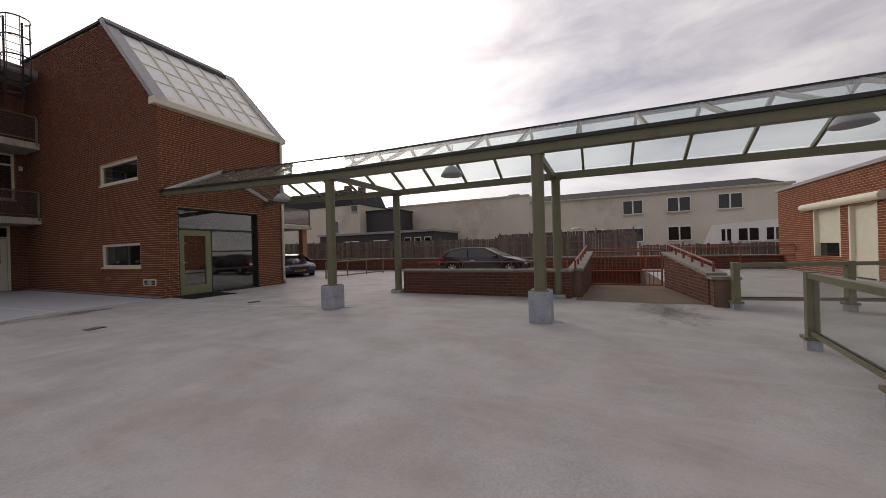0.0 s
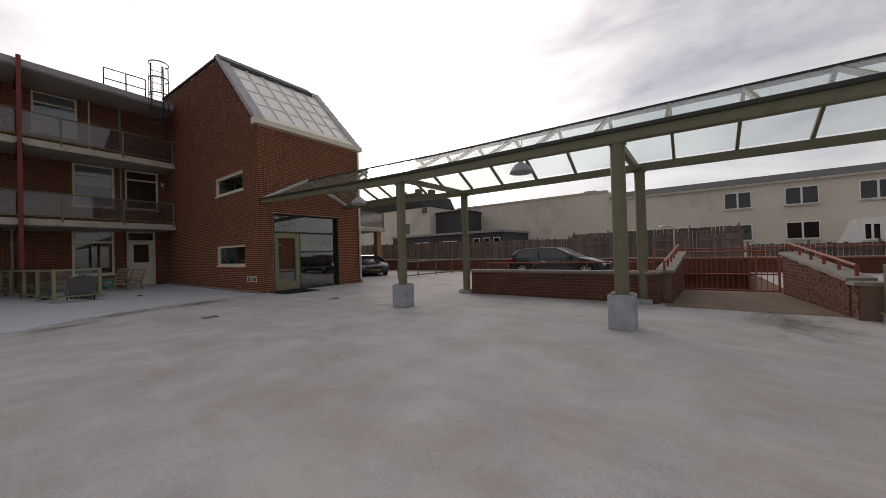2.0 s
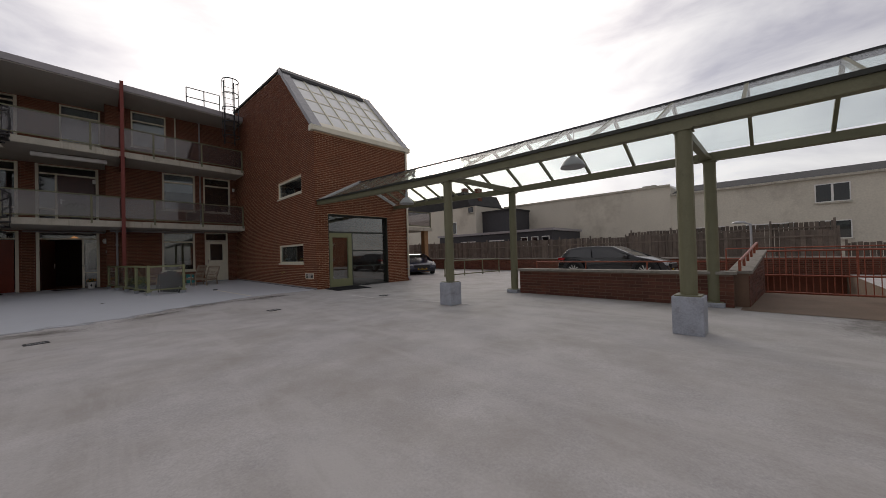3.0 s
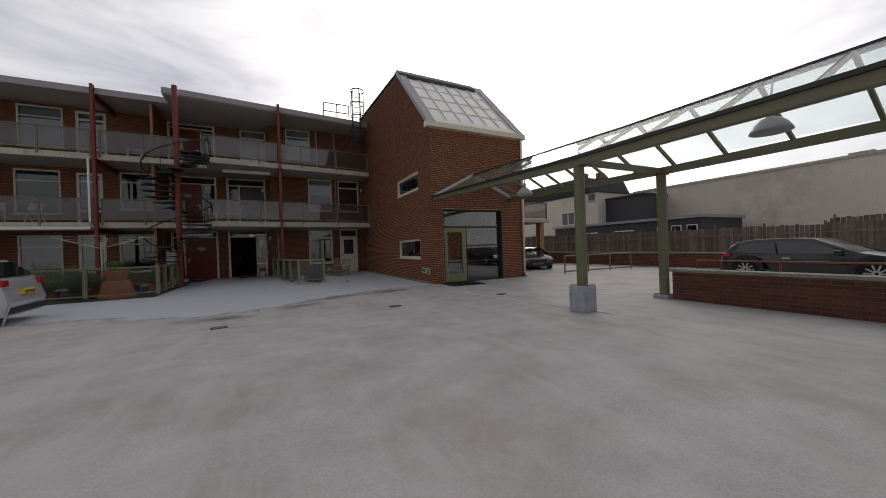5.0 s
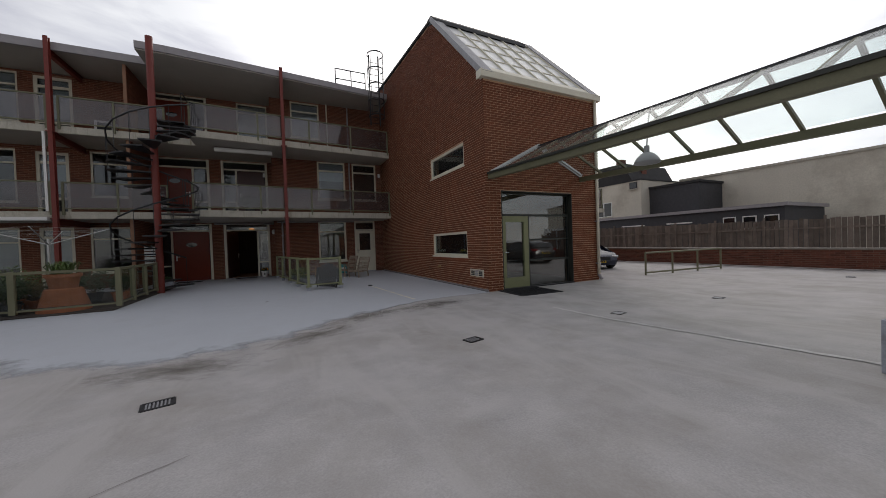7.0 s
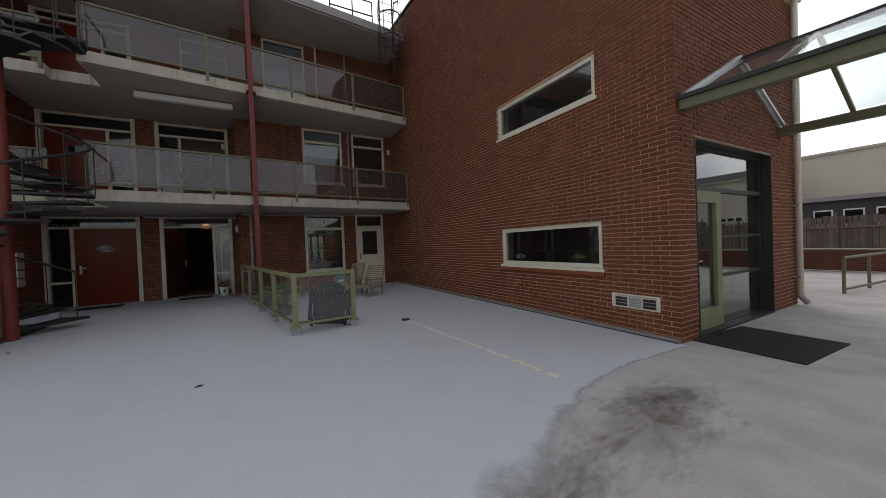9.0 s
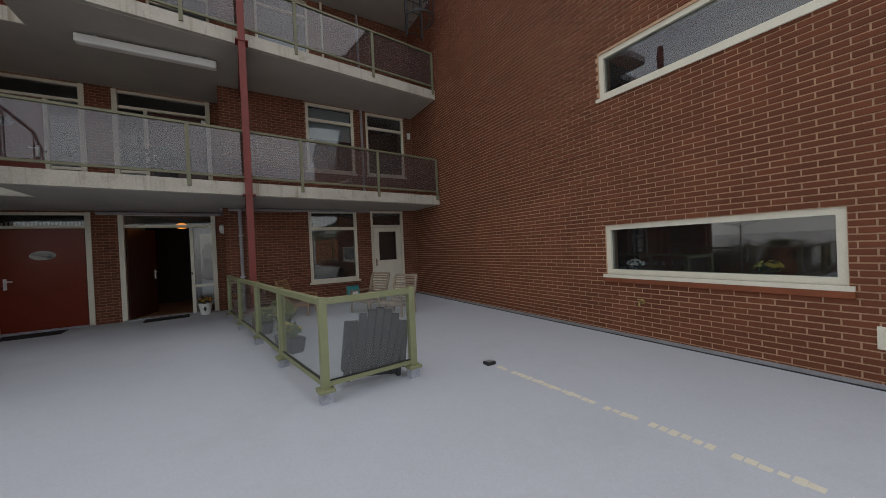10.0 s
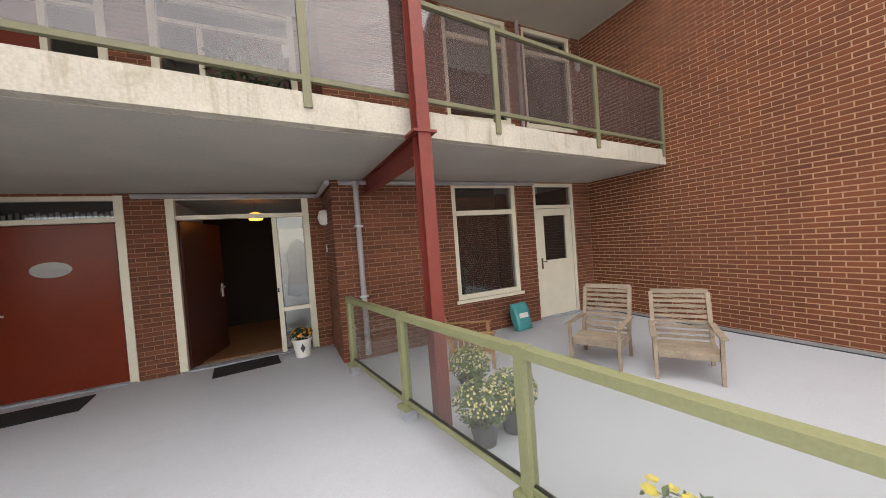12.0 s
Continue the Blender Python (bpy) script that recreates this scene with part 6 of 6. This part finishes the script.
bag = thing("soil_bag", "teal and white plastic bag of potting soil against the wall", "bag", pose(-2.12, 9.5, 0.005, -14, 0, 6))
bm = box(B(), -0.16, 0.16, -0.06, 0.06, 0.0, 0.46)
bmesh.ops.subdivide_edges(bm, edges=bm.edges[:], cuts=3, use_grid_fill=True)
for v in bm.verts:
    v.co.y *= 1.0 - 0.75 * max(0, (v.co.z - 0.3) / 0.16)
    v.co += Vector((noise.noise(v.co * 9) * 0.02, noise.noise(v.co * 8 + Vector((3, 0, 0))) * 0.03, 0))
part("sack", bm, M["teal"], bag, smooth=True)
part("print_band", bx(-0.1, 0.1, -0.085, -0.08, 0.2, 0.28), M["white"], bag)


def small_mat(x, y, w, d, turn, label):
    m = thing("door_mat", label, "mat", pose(x, y, 0.005, 0, 0, turn), "front door mats")
    part("base", box(B(), -w / 2, w / 2, -d / 2, d / 2, 0, 0.014, bevel=0.004), M["rubber"], m)
    part("border", box(B(), -w / 2 + 0.04, w / 2 - 0.04, -d / 2 + 0.04, d / 2 - 0.04, 0.014, 0.018), M["rubber"], m)


small_mat(-6.3, 10.62, 0.84, 0.46, 6, "black mat at the open front door")
small_mat(-8.4, 10.4, 0.9, 0.5, 4, "black mat at the closed front door")
for y, n_, pet in ((1.65, 15, M["petal_yellow"]), (3.1, 16, M["petal_white"])):
    flower_pot("sill_flowers", "small flowering plant on the inner window sill", 0.2, y, 0.05, 0.09, M["pot_dark"], pet, M["leaf"], (0.09, 0.12, 0.07), n_, 60, 30, 0.03, z=0.9)
tagged(part("inner_sill", bx(0.3, 0.34, 1.06, 3.4, 0.85, 0.9), M["white"]), "white inner window sill", "sill", kind="structure")

# planted terrace of the neighbouring flat
pot = thing("terracotta_planter", "large terracotta planter with a smaller pot and grass", "planter", pose(-9.5, 3.8, 0.028) @ Matrix.Diagonal((1.15, 1.15, 1.28, 1)))
part("base_pot", lathe(B(), [(0.0, 0), (0.4, 0), (0.38, 0.08), (0.28, 0.4), (0.24, 0.42)], seg=22), M["terracotta"], pot)
part("top_pot", lathe(B(), [(0.2, 0.4), (0.25, 0.62), (0.28, 0.62), (0.28, 0.68), (0.24, 0.68), (0.22, 0.62)], seg=22), M["terracotta"], pot)
part("soil", lathe(B(), [(0.0, 0.64), (0.23, 0.63)], seg=16), M["soil"], pot)
rnd = random.Random(31)
bm = B()
for _ in range(170):
    a, o = rnd.uniform(0, 6.28), rnd.uniform(0.1, 0.36)
    p = Vector((rnd.gauss(0, 0.07), rnd.gauss(0, 0.07), 0.64))
    q = p + Vector((math.cos(a) * o * 0.5, math.sin(a) * o * 0.5, rnd.uniform(0.15, 0.28)))
    e = p + Vector((math.cos(a) * o, math.sin(a) * o, rnd.uniform(0.08, 0.25)))
    s_ = Vector((-math.sin(a), math.cos(a), 0)) * 0.008
    v = [bm.verts.new(c) for c in (p - s_, p + s_, q + s_, q - s_, e)]
    bm.faces.new(v[:4])
    bm.faces.new((v[3], v[2], v[4]))
tagged(part("grass", bm, M["leaf"], pot), kind="stuff")
rnd = random.Random(41)
for i, (x, y, w, h) in enumerate(((-10.2, 4.2, 0.32, 0.4), (-10.5, 4.0, 0.4, 0.55), (-11.2, 4.3, 0.45, 0.6), (-12.0, 4.4, 0.5, 0.7), (-8.85, 4.9, 0.25, 0.4), (-10.2, 5.6, 0.4, 0.5), (-12.8, 4.8, 0.5, 0.8), (-10.3, 3.6, 0.3, 0.45), (-10.9, 5.0, 0.5, 0.75), (-11.6, 3.95, 0.4, 0.55), (-12.5, 4.1, 0.45, 0.65), (-13.3, 4.2, 0.5, 0.8), (-8.95, 5.6, 0.3, 0.55), (-9.5, 5.2, 0.4, 0.6), (-11.9, 5.6, 0.5, 0.9))):
    s = thing("shrub", ("sparse dark green shrub in a low pot" if i % 2 else "dry leafy shrub in a terracotta pot"), "shrub", pose(x, y, 0.028), "shrubs on the planted terrace")
    part("pot", lathe(B(), [(0, 0), (0.13, 0), (0.18, 0.22), (0.2, 0.22), (0.2, 0.26), (0.16, 0.25)], seg=16), M["terracotta"] if i % 2 == 0 else M["pot_dark"], s)
    bm = B()
    for _ in range(16):
        q = Vector((rnd.gauss(0, w * 0.4), rnd.gauss(0, w * 0.4), 0.25 + h * rnd.uniform(0.4, 0.95)))
        tube(bm, (rnd.gauss(0, 0.03), rnd.gauss(0, 0.03), 0.22), q, 0.008, 5, 0.003)
    part("stems", bm, M["wood_fence"], s)
    tagged(part("foliage", leaves(B(), (0, 0, 0.3 + h * 0.5), (w, w, h * 0.55), 760, 0.036, rnd), M["leaf_dry"] if i % 3 == 0 else M["leaf_dark"] if i % 3 == 1 else M["leaf"], s), kind="stuff")
# weathered decking with the balcony's shade painted into its colour
boards = thing("terrace_boards", "weathered boards on the planted terrace, darkened for balcony shade", "decking", kind="structure")
for i in range(37):
    part("plank", bx(-16.0, -8.4, 3.1 + i * 0.14, 3.23 + i * 0.14, 0.006, 0.028), M["plank_dark"], boards)
dry = thing("rotary_dryer", "grey rotary clothes dryer with folded-out arms", "clothes dryer", pose(-10.25, 5.0, 0.028))
part("mast", tube(B(), (0, 0, 0), (0, 0, 1.75), 0.025, 10), M["alu"], dry)
for a in (10, 100, 190, 280):
    q = (1.15 * math.cos(radians(a)), 1.15 * math.sin(radians(a)), 2.0)
    part("arm", tube(B(), (0, 0, 1.6), q, 0.013, 6), M["alu"], dry)
for f in (0.4, 0.6, 0.8, 1.0):
    bm = B()
    pts = [Vector((1.15 * f * math.cos(radians(a)), 1.15 * f * math.sin(radians(a)), 1.6 + 0.4 * f)) for a in (10, 100, 190, 280)]
    for i in range(4):
        tube(bm, pts[i], pts[(i + 1) % 4], 0.002, 4)
    part("line", bm, M["white"], dry)
aw = thing("awning_cassette", "long white awning cassette under the balcony", "awning")
part("cassette", box(B(), -17.0, -11.65, 8.2, 8.38, 2.5, 2.62, bevel=0.02), M["white"], aw)
part("post", bx(-11.75, -11.68, 8.36, 8.42, F1[1], F2[0]), M["white"], aw)
part("post", bx(-16.9, -16.83, 8.36, 8.42, F1[1], F2[0]), M["white"], aw)
aw = thing("awning_cassette", "short white awning cassette under the upper balcony", "awning")
part("cassette", box(B(), -7.05, -5.0, 8.5, 8.66, F2[0] - 0.2, F2[0] - 0.05, bevel=0.03), M["white"], aw)
for x in (-6.8, -5.3):
    part("bracket", bx(x, x + 0.05, 8.54, 8.62, F2[0] - 0.05, F2[0]), M["steel"], aw)
ac = thing("cooler_box", "white box unit standing on the upper balcony", "box")
part("case", box(B(), -10.6, -10.05, 8.75, 9.05, F2[1], F2[1] + 0.4, bevel=0.015), M["white"], ac)
part("grille", bx(-10.52, -10.13, 8.74, 8.75, F2[1] + 0.08, F2[1] + 0.32), M["black"], ac)
oc = thing("orange_screen", "orange cloth screen on the upper balcony", "screen")
part("cloth", bx(-9.95, -9.45, 8.9, 8.93, F2[1] + 0.25, F2[1] + 0.95), M["awning"], oc)
part("frame", bx(-9.97, -9.43, 8.88, 8.9, F2[1], F2[1] + 0.98), M["teak_warm"], oc)


def folding_chair(x, y, z, turn, lean):
    c = thing("balcony_chair", "white slatted folding chair stacked on the balcony", "chair", pose(x, y, z, lean, 0, turn), "white balcony chairs")
    for s_ in (-0.22, 0.22):
        part("leg", bar(B(), (s_, -0.2, 0), (s_, 0.12, 0.85), 0.025, 0.025), M["white"], c)
        part("leg", bar(B(), (s_ * 0.9, 0.2, 0), (s_ * 0.9, -0.15, 0.45), 0.025, 0.025), M["white"], c)
    for i in range(5):
        part("slat", bx(-0.22, 0.22, -0.15 + i * 0.07, -0.1 + i * 0.07, 0.43, 0.445), M["white"], c)
    for i in range(4):
        part("slat", bar(B(), (-0.22, 0.0 + i * 0.03, 0.55 + i * 0.08), (0.22, 0.0 + i * 0.03, 0.55 + i * 0.08), 0.012, 0.045), M["white"], c)


for i in range(4):
    folding_chair(-15.9 + i * 0.42, 9.0, F1[1], 10 + i * 5, 0)
folding_chair(-13.6, 9.1, F1[1], -10, 0)
wt = thing("balcony_plant", "dark leafy plant in a pot on the balcony", "potted plant", pose(-5.9, 8.6, F1[1]))
part("pot", lathe(B(), [(0, 0), (0.14, 0), (0.19, 0.26), (0.16, 0.25)], seg=16), M["pot_dark"], wt)
tagged(part("foliage", leaves(B(), (0, 0, 0.5), (0.4, 0.3, 0.28), 420, 0.05, random.Random(8)), M["leaf_dark"], wt), kind="stuff")


# ---------------------------------------------------------------- cars
def wheel(parent, x, y, r, w, side):
    wh_ = part("wheel", lathe(B(), [(r * 0.66, -w / 2), (r * 0.95, -w / 2), (r, -w * 0.3), (r, w * 0.3), (r * 0.95, w / 2), (r * 0.66, w / 2)], seg=26), M["tyre"], parent)
    wh_.matrix_local = pose(x, y, r, 90, 0, 0)
    rim = lathe(B(), [(r * 0.66, w / 2 - 0.005), (r * 0.62, w * 0.2), (0.0, w * 0.15)], seg=26)
    lathe(rim, [(r * 0.66, -w / 2 + 0.005), (r * 0.62, -w * 0.2), (0.0, -w * 0.15)], seg=26)
    part("rim", rim, M["black"], wh_)
    bm = B()
    for k in range(10):
        a = 2 * math.pi * k / 10
        for s_ in (-1, 1):
            bar(bm, (0.03 * math.cos(a), 0.03 * math.sin(a), s_ * w * 0.42), (r * 0.64 * math.cos(a), r * 0.64 * math.sin(a), s_ * w * 0.46), 0.03, 0.02)
    part("spokes", bm, M["alu"], wh_)


def car(name, label, m, L, W, H, paint, profile, glass_side, wheels, r, rear_glass, front_glass):
    """A car with its nose towards -x. profile: the side outline (x, z) as fractions of length and height, from the rear bumper over the roof to the nose."""
    c = thing(name, label, "car", m)
    half = lambda z: W / 2 * (1.0 if z < 0.5 * H else 1.0 - 0.26 * ((z - 0.5 * H) / (0.5 * H)) ** 1.2) * (0.95 if z < 0.22 * H else 1.0)
    pts = [(x * L, z * H) for x, z in profile]
    bm = B()
    xs_ = [p[0] for p in pts]
    cx = (max(xs_) + min(xs_)) / 2
    tuck = lambda x: 1.0 - 0.16 * (abs(x - cx) / (L / 2)) ** 4
    a = [bm.verts.new((x, -half(z) * tuck(x), z)) for x, z in pts]
    b = [bm.verts.new((x, half(z) * tuck(x), z)) for x, z in pts]
    n_ = len(a)
    for i in range(n_):
        bm.faces.new((a[i], a[(i + 1) % n_], b[(i + 1) % n_], b[i]))
    for ring in (a, b):
        f = bm.faces.new(ring)
        bmesh.ops.triangulate(bm, faces=[f])
    bmesh.ops.recalc_face_normals(bm, faces=bm.faces[:])
    bmesh.ops.bevel(bm, geom=[e for e in bm.edges if len(e.link_faces) == 2 and e.calc_face_angle(0) > 0.5], offset=0.035, segments=3, affect="EDGES", profile=0.6)
    body = part("body", bm, paint, c, smooth=True)
    body.data.set_sharp_from_angle(angle=radians(35))
    for s_ in (-1, 1):
        for poly in glass_side:
            bm = B()
            q = [(x * L, z * H) for x, z in poly]
            v = [bm.verts.new((x, s_ * (half(z) * tuck(x) + 0.006), z)) for x, z in q]
            u = [bm.verts.new((x, s_ * (half(z) * tuck(x) - 0.03), z)) for x, z in q]
            bm.faces.new(v)
            bm.faces.new(list(reversed(u)))
            for i in range(len(v)):
                bm.faces.new((v[i], v[(i + 1) % len(v)], u[(i + 1) % len(v)], u[i]))
            bmesh.ops.recalc_face_normals(bm, faces=bm.faces[:])
            part("side_window", bm, M["car_glass"], c)
        for x in wheels:
            wheel(c, x * L, s_ * (W / 2 - 0.1), r, 0.2, s_)
            bm = B()
            for k in range(11):
                a0 = math.pi * k / 10
                a1 = math.pi * (k + 1) / 10
                if k < 10:
                    bar(bm, (x * L + (r + 0.05) * math.cos(a0), s_ * (W / 2 - 0.004), r + (r + 0.05) * math.sin(a0)), (x * L + (r + 0.05) * math.cos(a1), s_ * (W / 2 - 0.004), r + (r + 0.05) * math.sin(a1)), 0.03, 0.1)
            part("wheel_arch", bm, M["black"], c)
        part("mirror", box(B(), 0.33 * L - 0.06, 0.33 * L + 0.06, s_ * W / 2 - 0.02 * s_ - 0.09, s_ * W / 2 + 0.09, 0.62 * H, 0.72 * H, bevel=0.02), paint, c)
        part("door_handle", box(B(), 0.56 * L, 0.56 * L + 0.16, s_ * (W / 2) - 0.01, s_ * (W / 2) + 0.012, 0.54 * H, 0.565 * H), M["chrome"], c)
        part("sill_trim", box(B(), 0.25 * L, 0.76 * L, s_ * (W / 2 * 0.96) - 0.02, s_ * (W / 2 * 0.96) + 0.02, 0.12 * H, 0.19 * H), M["black"], c)
    for nm, (x0, z0, x1, z1), sh in (("rear_window", rear_glass, 0.012), ("windscreen", front_glass, -0.012)):
        bm = B()
        v = [bm.verts.new((x * L + sh, s_ * (half(z * H) * tuck(x * L) - 0.09), z * H + 0.012)) for x, z, s_ in ((x0, z0, -1), (x0, z0, 1), (x1, z1, 1), (x1, z1, -1))]
        bm.faces.new(v)
        part(nm, bm, M["car_glass"], c)
    for s_ in (-1, 1):
        part("tail_light", box(B(), 0.925 * L, 0.99 * L, s_ * W * 0.4 - 0.13, s_ * W * 0.4 + 0.085, 0.57 * H, 0.66 * H, bevel=0.02), M["tail_red"], c, "red tail light")
        part("head_light", box(B(), 0.015 * L, 0.09 * L, s_ * W * 0.37 - 0.14, s_ * W * 0.37 + 0.1, 0.42 * H, 0.5 * H, bevel=0.025), M["head_lens"], c, "clear headlight")
    part("rear_plate", bx(0.985 * L, L + 0.006, -0.25, 0.25, 0.43 * H, 0.51 * H), M["plate"], c, "yellow plate with dark bars")
    part("front_plate", bx(-0.012, 0.01, -0.25, 0.25, 0.25 * H, 0.32 * H), M["plate"], c)
    for x in (L + 0.007, -0.015):
        bm = B()
        zz = 0.445 * H if x > 0 else 0.265 * H
        for k in range(6):
            box(bm, x - 0.002, x + 0.002, -0.2 + k * 0.07, -0.15 + k * 0.07, zz, zz + 0.06)
        part("plate_bars", bm, M["black"], c)
    part("bumper_trim", box(B(), 0.93 * L, L + 0.015, -W * 0.4, W * 0.4, 0.17 * H, 0.26 * H, bevel=0.015), M["black"], c)
    part("front_grille", box(B(), -0.01, 0.03 * L, -W * 0.25, W * 0.25, 0.34 * H, 0.46 * H, bevel=0.01), M["black"], c)
    return c


EST = [(0.99, 0.2), (1.0, 0.34), (0.985, 0.5), (0.975, 0.64), (0.93, 0.8), (0.875, 0.955), (0.8, 0.985), (0.6, 1.0), (0.45, 0.985), (0.38, 0.93), (0.24, 0.63), (0.06, 0.54), (0.01, 0.44), (0.0, 0.3), (0.02, 0.15), (0.98, 0.13)]
EST_G = [[(0.9, 0.7), (0.84, 0.88), (0.76, 0.92), (0.74, 0.66)], [(0.73, 0.66), (0.74, 0.92), (0.57, 0.94), (0.56, 0.65)], [(0.55, 0.65), (0.56, 0.94), (0.44, 0.93), (0.3, 0.65)]]
car("silver_car", "silver estate car parked with its tail to the terrace", pose(-14.05, -0.5, 0.0, 0, 0, 5), 4.4, 1.8, 1.38, M["car_silver"], EST, EST_G, (0.185, 0.8), 0.3, (0.962, 0.7, 0.893, 0.92), (0.26, 0.66, 0.37, 0.9))
HAT = [(0.985, 0.2), (1.0, 0.36), (0.985, 0.55), (0.96, 0.72), (0.9, 0.92), (0.78, 0.985), (0.6, 1.0), (0.46, 0.97), (0.24, 0.66), (0.06, 0.54), (0.01, 0.42), (0.0, 0.3), (0.02, 0.15), (0.97, 0.13)]
HAT_G = [[(0.9, 0.68), (0.86, 0.88), (0.66, 0.93), (0.64, 0.64)], [(0.63, 0.64), (0.65, 0.93), (0.47, 0.91), (0.29, 0.65)]]
car("black_car", "glossy black hatchback parked behind the low wall", pose(7.37, -9.0, 0.1, 0, 0, 90), 3.5, 1.6, 1.13, M["car_black"], HAT, HAT_G, (0.18, 0.82), 0.3, (0.965, 0.72, 0.905, 0.9), (0.26, 0.68, 0.45, 0.93))
SAL = [(0.99, 0.2), (1.0, 0.4), (0.985, 0.66), (0.86, 0.7), (0.72, 0.96), (0.6, 1.0), (0.48, 0.98), (0.42, 0.94), (0.28, 0.66), (0.06, 0.56), (0.01, 0.44), (0.0, 0.3), (0.02, 0.15), (0.97, 0.13)]
SAL_G = [[(0.8, 0.7), (0.71, 0.91), (0.6, 0.93), (0.59, 0.67)], [(0.58, 0.67), (0.59, 0.93), (0.46, 0.92), (0.33, 0.67)]]
car("blue_car", "dark blue saloon car parked beyond the tower", pose(6.75, 2.1, 0.0, 0, 0, 62), 4.2, 1.7, 1.15, M["car_blue"], SAL, SAL_G, (0.18, 0.8), 0.28, (0.85, 0.71, 0.735, 0.93), (0.3, 0.68, 0.41, 0.91))

# ---------------------------------------------------------------- brickwork
def gable_cut(holes):
    base = hole_cut(holes)
    def inside(a, b, z, zz):
        if zz > EAVE:
            edge = RIDGE_Y * (zz - EAVE) / (RIDGE - EAVE) + 0.03
            if zz > RIDGE - 0.02:
                edge = max(edge, RIDGE_Y + (zz - RIDGE) / (BACK - RIDGE) * (TD - RIDGE_Y))
            a = max(a, edge)
            if a >= b - 0.03:
                return []
        return base(a, b, z, zz)
    return inside


bricks(tower_side, brick_cells(0.0, YR - 0.012, 0.0, BACK, gable_cut(SIDE_HOLES)), "x", 0.0, -1, M["brick"], lambda c: 4.1 < c[0] < 6.5 and 0.4 < c[2] < 2.4)
bricks(tower_front, brick_cells(-0.011, TW, 0.0, EAVE - 0.08, hole_cut([ENT])), "y", 0.0, -1, M["brick"])
bricks(flat_r, brick_cells(-5.05, -0.012, 0.0, RF[0], hole_cut(R_HOLES)), "y", YR, -1, M["brick_flats"], lambda c: -5.1 < c[0] < -3.2 and 0.2 < c[2] < 2.4)
bricks(flat_l, brick_cells(-9.65, -5.062, 0.0, RF[0], hole_cut(L_HOLES)), "y", YL, -1, M["brick_flats"], lambda c: -7.7 < c[0] < -7.0 and c[2] < 2.4)
bricks(flat_s, brick_cells(YR - 0.011, YL, 0.0, RF[0], hole_cut([])), "x", -5.05, -1, M["brick_flats"], lambda c: c[2] < 2.5)
bricks(flat_k, brick_cells(-17.0, -9.65, 0.0, RF[0], hole_cut(K_HOLES)), "y", YB, -1, M["brick_flats"])
bricks(fin, brick_cells(8.7, YL, 0.0, RF[0], hole_cut([])), "x", -9.65, 1, M["brick_flats"])
